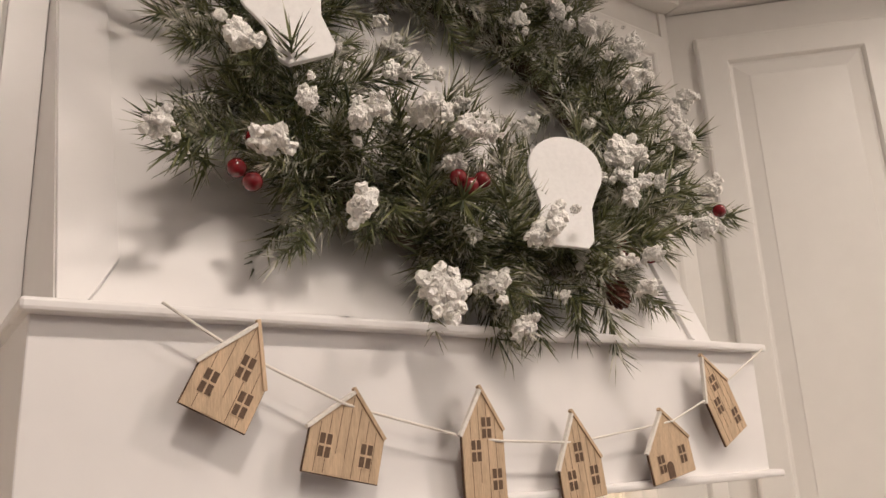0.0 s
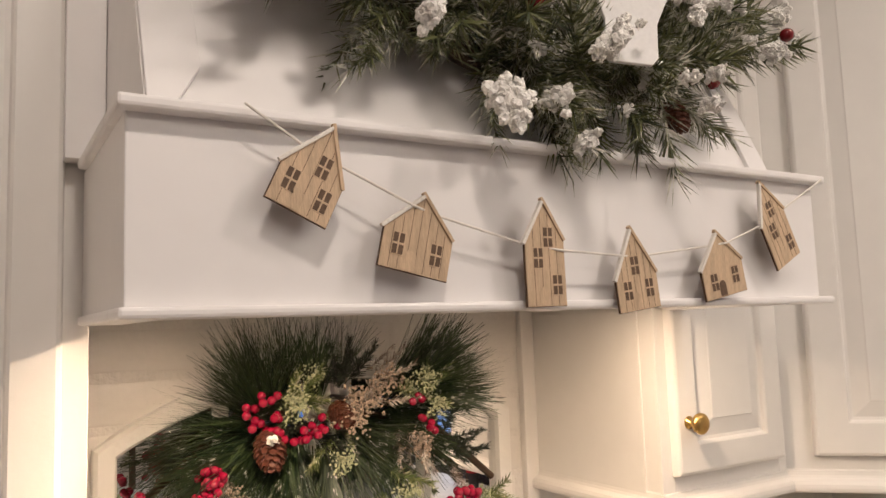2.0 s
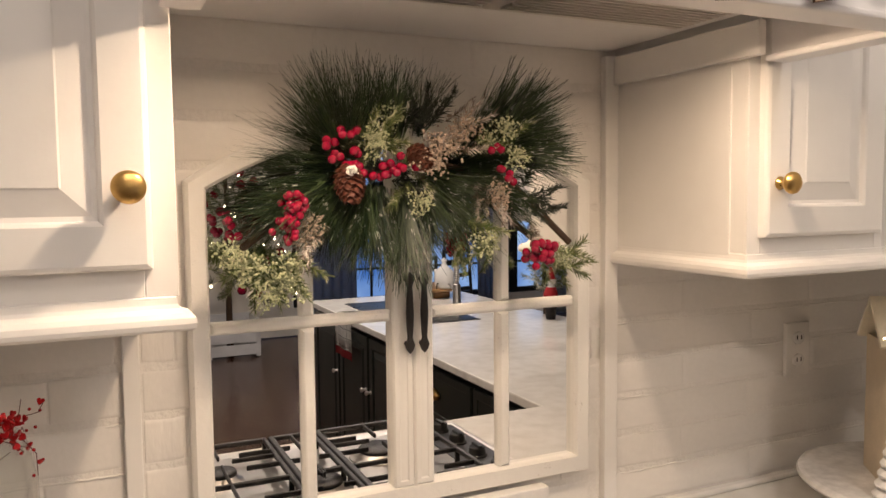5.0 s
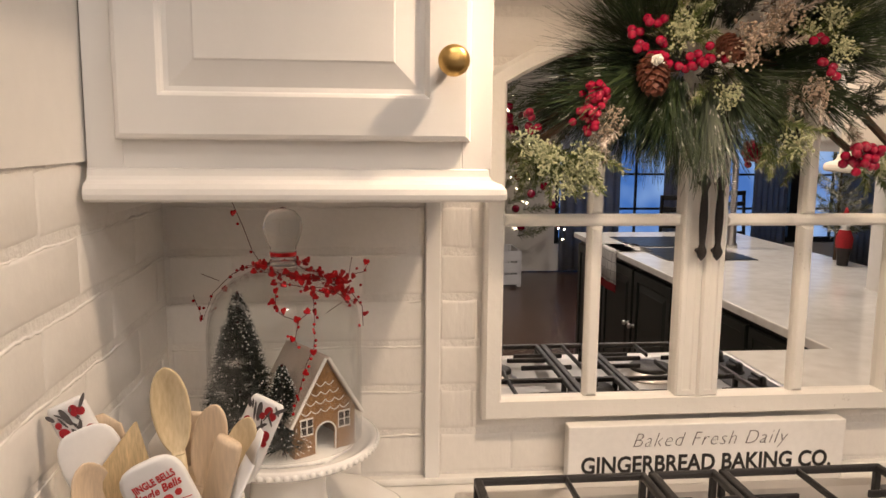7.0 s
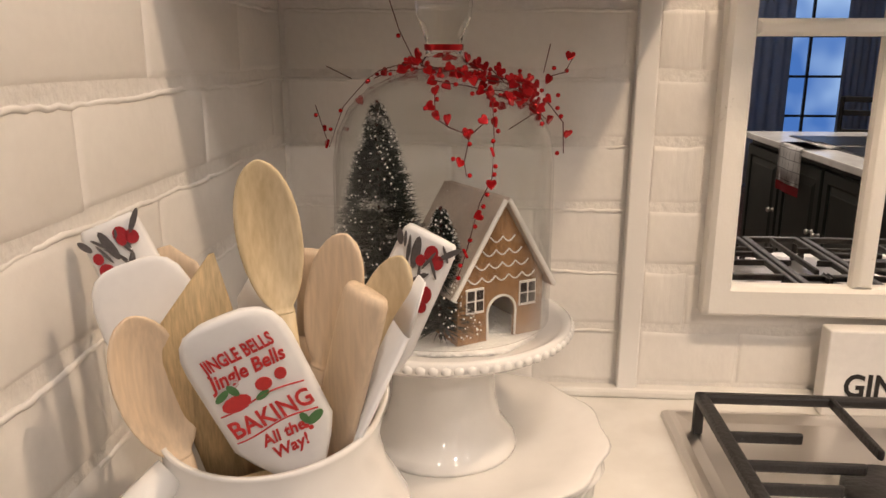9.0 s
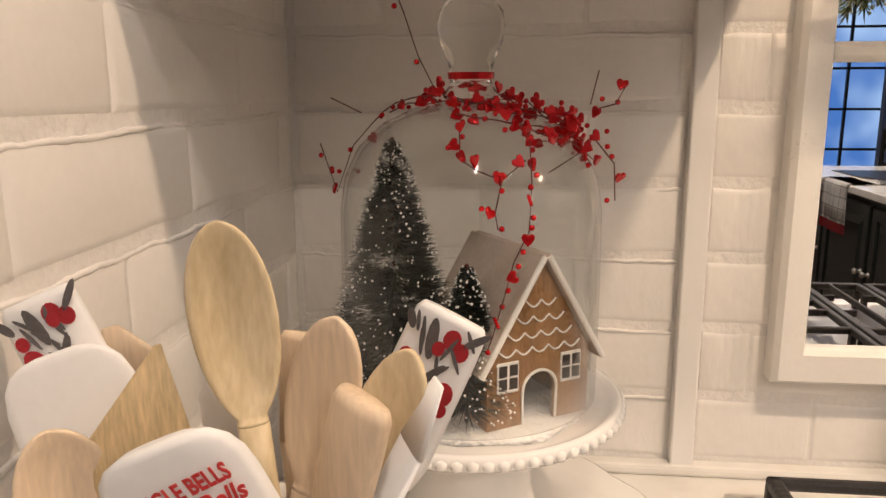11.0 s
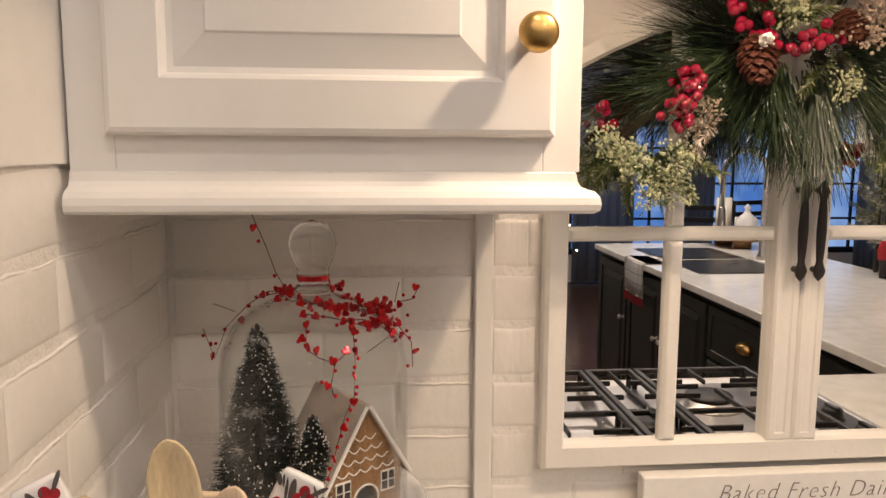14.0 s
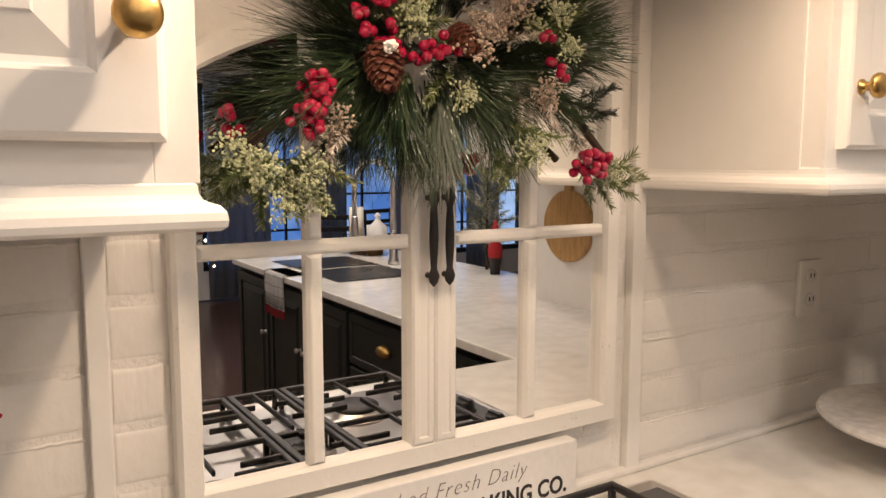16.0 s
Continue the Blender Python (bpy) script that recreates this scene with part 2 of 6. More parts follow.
def panel_door(parent, m, w, h, mat, inset=0.045):
    loops = [(0, -0.019), (0, -0.006), (0.002, -0.002), (0.006, 0), (inset, 0), (inset + 0.003, -0.003), (inset + 0.005, -0.008), (inset + 0.010, -0.009), (inset + 0.036, -0.002), (inset + 0.038, -0.0005)]
    return part("door", rect_loops(bmesh.new(), m, w, h, loops), mat, parent)


def round_knob(parent, m, mat, r=0.0165):
    prof = [(0.010, 0.0), (0.010, 0.002), (0.006, 0.004), (0.0055, 0.012), (0.008, 0.015), (r * 0.9, 0.018), (r, 0.022), (r * 0.97, 0.026), (r * 0.75, 0.0295), (r * 0.4, 0.031), (0.0005, 0.0315)]
    return part("knob", lathe(bmesh.new(), prof, m, 32), mat, parent, "round brushed brass knob", True)


RAIL = [(0.0, 0.036), (0.003, 0.036), (0.006, 0.034), (0.007, 0.027), (0.009, 0.023), (0.013, 0.021), (0.019, 0.019), (0.023, 0.014), (0.024, 0.008), (0.023, 0.003), (0.019, 0.0), (0.0, 0.0)]


def light_rail(parent, path, z):
    """A moulded strip along the foot of a cabinet; path: points of the cabinet's face, walked with the room on its right hand."""
    bm = bmesh.new()
    n = len(path)
    rings = []
    for i, p in enumerate(path):
        p = Vector(p)
        d0 = (Vector(path[i]) - Vector(path[i - 1])).normalized() if i else None
        d1 = (Vector(path[i + 1]) - p).normalized() if i < n - 1 else None
        norms = [Vector((d.y, -d.x)) for d in (d0, d1) if d is not None]
        o = sum(norms, Vector((0, 0))) / len(norms)
        o = o / o.length_squared
        rings.append([bm.verts.new((p.x + o.x * a, p.y + o.y * a, z + b)) for a, b in RAIL])
    k = len(RAIL)
    for p, q in zip(rings, rings[1:]):
        for i in range(k):
            bm.faces.new((p[i], p[(i + 1) % k], q[(i + 1) % k], q[i]))
    bm.faces.new(rings[0])
    bm.faces.new(rings[-1])
    return part("light_rail", bm, WHITE_PAINT, parent)


YF = 0.832                                   # face frames of the wall cabinets
cab = thing("wall_cabinet", (0.17, 1.0, 1.405), "white painted wall cabinet with a raised-panel door and brass knob", "cabinet", "wall cabinets")
b = boxed(XL + 0.008, 0.389, YF + 0.002, YB - 0.001, 1.428, 2.60)
part("body", b, WHITE_PAINT, cab)
b = bmesh.new()
box(b, XL + 0.008, 0.0, YF - 0.004, YF + 0.002, 1.43, 2.60, 0.001)
box(b, 0.358, 0.391, YF - 0.004, YF + 0.002, 1.43, 2.60, 0.001)
box(b, 0.0, 0.358, YF - 0.004, YF + 0.002, 1.43, 1.475, 0.001)
part("face_frame", b, WHITE_PAINT, cab)
panel_door(cab, front(-0.004, 0.812, 1.460), 0.370, 1.07, WHITE_PAINT)
round_knob(cab, front(0.344, 0.812, 1.543), BRASS)
light_rail(cab, [(XL + 0.008, YF), (0.382, YF), (0.382, YF + 0.012)], 1.395)
part("bottom_frame", boxed(0.370, 0.3895, YF + 0.0125, YB - 0.018, 1.400, 1.4279, 0.0015), WHITE_PAINT, cab)
b = bmesh.new()
prism(b, [(XL + 0.008, 0.79), (0.40, 0.79), (0.40, YB - 0.02), (XL + 0.008, YB - 0.02)], pose(0, 0, 2.60), 0.06, 0.006)
part("crown", b, WHITE_PAINT, cab)

cab = thing("wall_cabinet", (1.34, 1.0, 1.405), "white painted wall cabinet with raised-panel door beside the range hood", "cabinet", "wall cabinets")
part("body", boxed(1.197, 1.497, YF + 0.002, YB - 0.001, 1.428, 2.60), WHITE_PAINT, cab)
b = bmesh.new()
box(b, 1.195, 1.222, YF - 0.004, YF + 0.002, 1.43, 2.60, 0.001)
box(b, 1.478, 1.499, YF - 0.004, YF + 0.002, 1.43, 2.60, 0.001)
box(b, 1.222, 1.478, YF - 0.004, YF + 0.002, 1.43, 1.475, 0.001)
part("face_frame", b, WHITE_PAINT, cab)
b = bmesh.new()
box(b, 1.1935, 1.197, 0.862, YB - 0.012, 1.436, 1.722, 0.0008)
part("side_panel", b, WHITE_PAINT, cab)
b = boxed(1.182, 1.1965, 0.80, YB - 0.004, 1.728, 1.778, 0.002)
part("side_frieze", b, WHITE_PAINT, cab)
panel_door(cab, front(1.217, 0.812, 1.464), 0.262, 1.07, WHITE_PAINT)
round_knob(cab, front(1.243, 0.812, 1.545), BRASS)
light_rail(cab, [(1.2, YB - 0.01), (1.2, YF), (1.50, YF)], 1.404)
cab_crown = boxed(1.185, 1.50, 0.79, YB - 0.02, 2.60, 2.74, 0.006)
part("crown", cab_crown, WHITE_PAINT, cab)

cab = thing("wall_cabinet", (1.75, 0.85, 1.405), "white painted diagonal corner cabinet with tall raised-panel door", "cabinet", "wall cabinets")
DX = 0.29
b = bmesh.new()
prism(b, [(1.502, YF + 0.003), (1.502 + DX, YF - DX + 0.003), (XR - 0.001, YF - DX + 0.003), (XR - 0.001, YB - 0.001), (1.502, YB - 0.001)], pose(0, 0, 1.43), 1.17)
part("body", b, WHITE_PAINT, cab)
panel_door(cab, front(1.502 + 0.022, YF - 0.045, 1.464, -45), 0.36, 1.07, WHITE_PAINT, 0.055)
b = bmesh.new()
prism(b, [(1.503, YF - 0.03), (1.503 + DX, YF - DX - 0.03), (XR - 0.001, YF - DX - 0.03), (XR - 0.001, YB - 0.001), (1.503, YB - 0.001)], pose(0, 0, 2.602), 0.14, 0.006)
part("crown", b, WHITE_PAINT, cab)
light_rail(cab, [(1.50, YF), (1.50 + DX, YF - DX), (XR - 0.01, YF - DX)], 1.404)

cab = thing("wall_cabinet", (1.95, 0.2, 1.405), "white painted wall cabinet on the side wall", "cabinet", "wall cabinets")
part("body", boxed(1.81, XR - 0.001, -0.30, YF - DX - 0.002, 1.43, 2.60), WHITE_PAINT, cab)
for yy in (-0.29, 0.125):
    d = front(1.79, yy + 0.40, 1.464, -90)
    panel_door(cab, d, 0.395, 1.07, WHITE_PAINT)

# ---- range hood ----
hood = thing("range_hood", (0.80, 0.85, 1.72), "white painted wooden range hood with ledges and sloping front", "range hood")
HX0, HX1, HY, HZ0, HZ1 = 0.384, 1.232, 0.572, 1.722, 1.882
b = bmesh.new()
box(b, HX0, HX1, HY, HY + 0.02, HZ0 + 0.006, HZ1 - 0.004, 0.0015)
part("apron", b, HOOD_PAINT, hood)
part("side_board", boxed(HX0 + 0.0005, HX0 + 0.018, HY + 0.02, 0.829, HZ0 + 0.006, HZ1 - 0.004, 0.001), HOOD_PAINT, hood)
part("side_board", boxed(HX1 - 0.018, HX1 - 0.0005, HY + 0.02, 0.806, HZ0 + 0.006, HZ1 - 0.004, 0.001), HOOD_PAINT, hood)
b = bmesh.new()
box(b, HX0 - 0.008, HX1 + 0.008, HY - 0.016, HY + 0.05, HZ1 - 0.006, HZ1 + 0.004, 0.003)
box(b, HX0 - 0.008, HX0 + 0.04, HY + 0.05, 0.807, HZ1 - 0.006, HZ1 + 0.004, 0.003)
box(b, HX1 - 0.04, HX1 + 0.008, HY + 0.05, 0.807, HZ1 - 0.006, HZ1 + 0.004, 0.003)
part("upper_ledge", b, HOOD_PAINT, hood)
b = bmesh.new()
box(b, HX0 - 0.006, HX1 + 0.012, HY - 0.014, HY + 0.035, HZ0 - 0.002, HZ0 + 0.007, 0.003)
box(b, HX0 - 0.006, HX0 + 0.035, HY + 0.035, 0.807, HZ0 - 0.002, HZ0 + 0.007, 0.003)
box(b, HX1 - 0.03, HX1 + 0.012, HY + 0.035, 0.807, HZ0 - 0.002, HZ0 + 0.007, 0.003)
part("lower_ledge", b, HOOD_PAINT, hood)
part("underside", boxed(0.392, 1.18, HY + 0.022, YB - 0.002, 1.79, 1.80), HOOD_PAINT, hood)
b = bmesh.new()
box(b, 0.45, 1.12, 0.60, 0.90, 1.776, 1.789, 0.004)
ins = part("vent_insert", b, STEEL, hood, "stainless steel vent insert")
for k in range(2):
    b = bmesh.new()
    for i in range(9):
        box(b, 0.475 + k * 0.33, 0.775 + k * 0.33, 0.775 + i * 0.012, 0.781 + i * 0.012, 1.772, 1.775)
    part("filter", b, STEEL, ins)
for cx, cy, watts in HOOD_LAMPS:
    b = lathe(bmesh.new(), [(0.030, 0.0), (0.030, 0.006), (0.026, 0.006), (0.024, 0.002)], pose(cx, cy, 1.7690), 24)
    part("lamp_ring", b, STEEL, hood, "", True)
SLOPE = 0.45


def hood_face(z):
    return 0.592 + SLOPE * (z - HZ1)


zt = 2.735
b = bmesh.new()
prism(b, [(hood_face(HZ1 + 0.004), HZ1 + 0.004), (hood_face(zt), zt), (YB - 0.003, zt), (YB - 0.003, HZ1 + 0.004)], Matrix(((0, 0, 1, 0.402), (1, 0, 0, 0), (0, 1, 0, 0), (0, 0, 0, 1))), 1.182 - 0.402)
part("chimney", b, HOOD_PAINT, hood)
# added filler that covers the dark slot between cabinet and chimney
part("slot_filler", boxed(0.364, 0.4015, 0.800, 0.8275, HZ1 + 0.004, 2.598, 0.001), HOOD_PAINT, hood)
sm = Matrix.Translation((0, hood_face(HZ1 + 0.006), HZ1 + 0.006)) @ pose(0, 0, 0, 90 - math.degrees(math.atan(SLOPE)), 0, 0)
ln = (zt - HZ1 - 0.02) * math.sqrt(1 + SLOPE * SLOPE)
b = prism(bmesh.new(), [(0.403, 0.0), (0.424, 0.0), (0.449, 0.045), (0.449, ln), (0.403, ln)], sm, 0.006, 0.001)
part("stile", b, HOOD_PAINT, hood)
b = prism(bmesh.new(), [(1.136, 0.006), (1.143, 0.0), (1.143, ln), (1.136, ln)], sm, 0.006, 0.001)
part("stile", b, HOOD_PAINT, hood)

# ---- counters ----
b = bmesh.new()
prism(b, [(XL + 0.001, 0.425), (1.48, 0.425), (1.48, -2.1), (2.46, -2.1), (2.46, -0.361), (XR - 0.001, -0.361), (XR - 0.001, YB - 0.001), (XL + 0.001, YB - 0.001)], pose(0, 0, ZC - 0.03), 0.03, 0.004)
counter = solid("countertop", b, QUARTZ, "white quartz countertop with faint veins turning round the corner", "countertop", "")
counter["kind"] = "structure"


def base_run(name, m, widths, h=0.87, depth=0.55, label="dark green painted base cabinet with flat-panel doors"):
    """A row of base cabinet units along the first axis of m."""
    u = 0.0
    for w in widths:
        p = m @ Vector((u + w / 2, 0, 0))
        unit = thing(name, p, label, "cabinet", "base cabinets")
        bm = bmesh.new()
        box(bm, u + 0.001, u + w - 0.001, 0.10, h + 0.018, -depth, -0.02, 0, m)
        box(bm, u + 0.001, u + w - 0.001, 0.0, 0.10, -depth, -0.08, 0, m)
        part("body", bm, DARK_GREEN, unit)
        yield unit, u, w
        u += w


right_run = front(1.502, 0.42, 0.0, -90)
for unit, u, w in base_run("base_cabinet", right_run, (0.48, 0.62, 0.46, 0.46, 0.48)):
    if w > 0.6 or u == 0:
        d = rect_loops(bmesh.new(), right_run @ pose(u + 0.01, 0.66, 0), w - 0.02, 0.20, [(0, -0.02), (0, -0.003), (0.003, 0), (0.03, 0), (0.033, -0.004)])
        dr = part("drawer", d, DARK_GREEN, unit)
        cup = bmesh.new()
        pm = right_run @ pose(u + w / 2, 0.765, 0.0)
        lathe(cup, [(0.042, 0.0), (0.040, 0.010), (0.030, 0.020), (0.014, 0.025), (0.001, 0.026)], pm @ Matrix.Diagonal((1.1, 0.55, 1, 1)), 24)
        part("cup_pull", cup, BRASS, dr, "brass cup pull", True)
        panel_door(unit, right_run @ pose(u + 0.01, 0.115, 0), w - 0.02, 0.53, DARK_GREEN)
    else:
        panel_door(unit, right_run @ pose(u + 0.01, 0.115, 0), w - 0.02, 0.745, DARK_GREEN)
        kx = u + (w - 0.035 if abs(u - 1.10) < 0.01 else 0.035)
        round_knob(unit, right_run @ pose(kx, 0.60, 0), STEEL, 0.012)
front_run = front(XL + 0.01, 0.46, 0.0, 0)
for unit, u, w in base_run("base_cabinet", front_run, (0.42, 0.80, 0.30)):
    panel_door(unit, front_run @ pose(u + 0.01, 0.115, 0), w - 0.02, 0.745, DARK_GREEN)

# ---- arched mirror ----
MX0, MX1, MZ0, MZS = 0.432, 1.124, 1.028, 1.556     # outer frame and arch's spring
MC = (MX0 + MX1) / 2
GX0, GX1, GZ0, GZS = 0.462, 1.092, 1.061, 1.544
R_IN = 0.62


def arch(x, half, spring):
    k = math.sqrt(R_IN * R_IN - half * half)
    d = x - MC
    return spring + math.sqrt(max(0, R_IN * R_IN - d * d)) - k


mirror = thing("window_mirror", (MC, 1.13, MZ0), "distressed white window-frame mirror with arched top and black handles", "mirror")
YM = YB - 0.001                                # the mirror hangs against the wall
b = bmesh.new()
arc = [MX0 + (MX1 - MX0) * i / 24 for i in range(25)]
outer = [(MX0, MZ0)] + [(x, arch(x, (MX1 - MX0) / 2, MZS)) for x in arc] + [(MX1, MZ0)]
inx = [GX0 + (GX1 - GX0) * i / 24 for i in range(25)]
inner = [(GX0, GZ0)] + [(x, arch(x, (GX1 - GX0) / 2, GZS)) for x in inx] + [(GX1, GZ0)]
for y0, y1, o, i in ((YM, YM - 0.028, outer, inner),):
    lip = [(MC + (x - MC) * 0.985, 1.30 + (z - 1.30) * 0.985) for x, z in outer]
    inl = [(MC + (x - MC) * 1.012, 1.30 + (z - 1.30) * 1.012) for x, z in inner]
    rings = [[b.verts.new((x, yy, z)) for x, z in ring] for ring, yy in ((i, y0 - 0.008), (o, y0), (o, y1 + 0.006), (lip, y1), (inl, y1), (i, y1 + 0.008))]
    n = len(o)
    for p, q in zip(rings, rings[1:] + rings[:1]):
        for k in range(n):
            b.faces.new((p[k], p[(k + 1) % n], q[(k + 1) % n], q[k]))
part("frame", b, FRAME_PAINT, mirror)


def bar(x0, x1, z0, z1, name="glazing_bar"):
    bm = bmesh.new()
    m = front(x0, YM - 0.010, z0)
    rect_loops(bm, m, x1 - x0, z1 - z0, [(0, 0.0), (0, 0.006), (0.004, 0.012), (0.006, 0.013)])
    return part(name, bm, FRAME_PAINT, mirror)


ztop = arch(MC, (GX1 - GX0) / 2, GZS)
for x0, x1 in ((0.741, 0.7765), (0.7775, 0.812)):
    bm = bmesh.new()
    rect_loops(bm, front(x0, YM - 0.010, GZ0 - 0.002), x1 - x0, ztop - GZ0 + 0.006, [(0, 0.0), (0, 0.014), (0.003, 0.018), (0.010, 0.018), (0.012, 0.016)])
    part("meeting_stile", bm, FRAME_PAINT, mirror)
ZB0, ZB1 = 1.332, 1.350
for x0, x1, a, c in ((GX0, 0.741, 0.594, 0.616), (0.812, GX1, 0.937, 0.960)):
    bar(x0, x1, ZB0, ZB1)
    bar(a, c, GZ0, ZB0)
    bar(a, c, ZB1, arch((a + c) / 2, (GX1 - GX0) / 2, GZS) + 0.004)
for x0, x1, z0, z1 in [(x0, x1, z0, z1) for z0, z1 in ((GZ0, ZB0), (ZB1, 0)) for x0, x1 in ((GX0, 0.595), (0.615, 0.741), (0.812, 0.938), (0.959, GX1))]:
    x0, x1, z0 = x0 - 0.004, x1 + 0.004, z0 - 0.004
    if z1:
        pts = [(x0, z0), (x1, z0), (x1, z1 + 0.004), (x0, z1 + 0.004)]
    else:
        xs = [x1 + (x0 - x1) * i / 8 for i in range(9)]
        pts = [(x0, z0), (x1, z0)] + [(x, arch(x, (GX1 - GX0) / 2 + 0.004, GZS) + 0.003) for x in xs]
    bm = prism(bmesh.new(), pts, Matrix(((1, 0, 0, 0), (0, 0, -1, YM - 0.006), (0, 1, 0, 0), (0, 0, 0, 1))), 0.004)
    part("pane", bm, MIRROR, mirror, "mirror glass pane")
for hx in (0.7645, 0.7895):
    prof = [(0.0005, 0), (0.006, 0.006), (0.0085, 0.014), (0.0055, 0.022), (0.0045, 0.026), (0.006, 0.045), (0.0068, 0.066), (0.006, 0.087), (0.0045, 0.106), (0.0055, 0.110), (0.0085, 0.118), (0.006, 0.126), (0.0005, 0.132)]
    hz = 1.281
    hm = pose(hx, YM - 0.043, hz)
    bm = lathe(bmesh.new(), prof, hm @ Matrix.Diagonal((1, 0.7, 1, 1)), 16)
    h = part("handle", bm, BLACK_IRON, mirror, "black iron pull handle", True)
    for zz in (0.014, 0.118):
        part("post", tube(bmesh.new(), [(hx, YM - 0.024, hz + zz), (hx, YM - 0.043, hz + zz)], 0.004, 10), BLACK_IRON, h, "", True)

# ---- cooktop ----
cook = thing("gas_cooktop", (0.78, 0.75, ZC), "stainless steel gas cooktop with black iron grates", "cooktop")
CX0, CX1, CY0, CY1 = 0.386, 1.176, 0.462, 1.086
b = rect_loops(bmesh.new(), pose(CX0, CY0, ZC), CX1 - CX0, CY1 - CY0, [(0, 0.0005), (0.001, 0.006), (0.006, 0.010), (0.012, 0.0105), (0.020, 0.008), (0.026, 0.006)])
part("pan", b, STEEL, cook)
BURN = [(0.545, 0.90, 0.045), (0.545, 0.63, 0.037), (0.905, 0.90, 0.037), (0.905, 0.63, 0.052), (0.725, 0.77, 0.05)]
for bx, by, br in BURN:
    bm = lathe(bmesh.new(), [(br * 1.35, 0), (br * 1.3, 0.003), (br * 1.0, 0.005), (br * 0.95, 0.014), (br * 0.8, 0.015)], pose(bx, by, ZC + 0.0062), 36)
    base = part("burner", bm, STEEL, cook, "", True)
    bm = lathe(bmesh.new(), [(br * 0.92, 0), (br * 0.92, 0.006), (br * 0.86, 0.009), (br * 0.2, 0.0095)], pose(bx, by, ZC + 0.0215), 36)
    part("burner_cap", bm, CAST_IRON, base, "", True)


def grate(x0, x1, y0, y1, centers):
    g = bmesh.new()
    z = ZC + 0.048
    w, h = 0.0050, 0.0070
    box(g, x0, x1, y0, y0 + 2.6 * w, z - h, z + h * 0.6, 0.003)
    box(g, x0, x1, y1 - 2 * w, y1, z - h, z + h * 0.6, 0.003)
    box(g, x0, x0 + 2.6 * w, y0, y1, z - h, z + h * 0.6, 0.003)
    box(g, x1 - 2 * w, x1, y0, y1, z - h, z + h * 0.6, 0.003)
    ym = (y0 + y1) / 2
    box(g, x0, x1, ym - w * 0.8, ym + w * 0.8, z - h, z + h * 0.6, 0.003)
    for cx, cy in centers:
        lo, hi = (y0, ym) if cy < ym else (ym, y1)
        box(g, cx - w * 0.6, cx + w * 0.6, lo, cy - 0.024, z - h, z + h * 0.6, 0.003)
        box(g, cx - w * 0.6, cx + w * 0.6, cy + 0.024, hi, z - h, z + h * 0.6, 0.003)
        box(g, x0, cx - 0.024, cy - w * 0.6, cy + w * 0.6, z - h, z + h * 0.6, 0.003)
        box(g, cx + 0.024, x1, cy - w * 0.6, cy + w * 0.6, z - h, z + h * 0.6, 0.003)
    for k in (1, 2, 4, 5):
        yk = y0 + (y1 - y0) * k / 6
        box(g, x0, x0 + (x1 - x0) * 0.30, yk - w * 0.5, yk + w * 0.5, z - h, z + h * 0.6, 0.002)
        box(g, x1 - (x1 - x0) * 0.30, x1, yk - w * 0.5, yk + w * 0.5, z - h, z + h * 0.6, 0.002)
    for px in (x0 + w, x1 - w):
        for py in (y0 + w, y1 - w, ym):
            box(g, px - w, px + w, py - w, py + w, ZC + 0.0062, z - h * 0.5, 0.002)
    return part("grate", g, CAST_IRON, cook, "black cast iron grate")


grate(0.408, 0.668, 0.51, 1.040, [(0.545, 0.63), (0.545, 0.90)])
grate(0.672, 0.778, 0.51, 1.040, [(0.725, 0.77)])
grate(0.782, 1.042, 0.51, 1.040, [(0.905, 0.63), (0.905, 0.90)])
part("control_panel", boxed(1.052, 1.160, 0.49, 1.055, ZC + 0.0061, ZC + 0.0085, 0.001), DARK_STEEL, cook)
for ky in (0.53, 0.63, 0.735, 0.84, 0.945):
    bm = lathe(bmesh.new(), [(0.024, 0), (0.024, 0.003), (0.021, 0.005), (0.019, 0.020), (0.017, 0.022)], pose(1.108, ky, ZC + 0.0086), 28)
    box(bm, 1.103, 1.113, ky - 0.02, ky + 0.02, ZC + 0.026, ZC + 0.036, 0.002)
    part("control_knob", bm, BLACK_PLASTIC, cook, "black control knob")


# ---- baking sign ----
def letters(name, text, m, size, mat, parent, label="", shear=0.0, offset=0.0, spacing=1.0, extrude=0.0006, fit=None):
    cu = bpy.data.curves.new(name, 'FONT')
    cu.body, cu.size, cu.align_x, cu.shear, cu.offset, cu.extrude = text, size, 'CENTER', shear, offset, extrude
    cu.space_character = spacing
    cu.resolution_u = 3
    tmp = bpy.data.objects.new(name, cu)
    scene.collection.objects.link(tmp)
    bpy.context.view_layer.update()
    me = bpy.data.meshes.new_from_object(tmp)
    bpy.data.objects.remove(tmp)
    xs = [v.co.x for v in me.vertices]
    k = 1.0 if fit is None else fit / (max(xs) - min(xs))
    me.transform(m @ Matrix.Diagonal((k, 1, 1, 1)))
    me.materials.clear()
    me.materials.append(mat)
    return part(name, me, mat, parent, label)


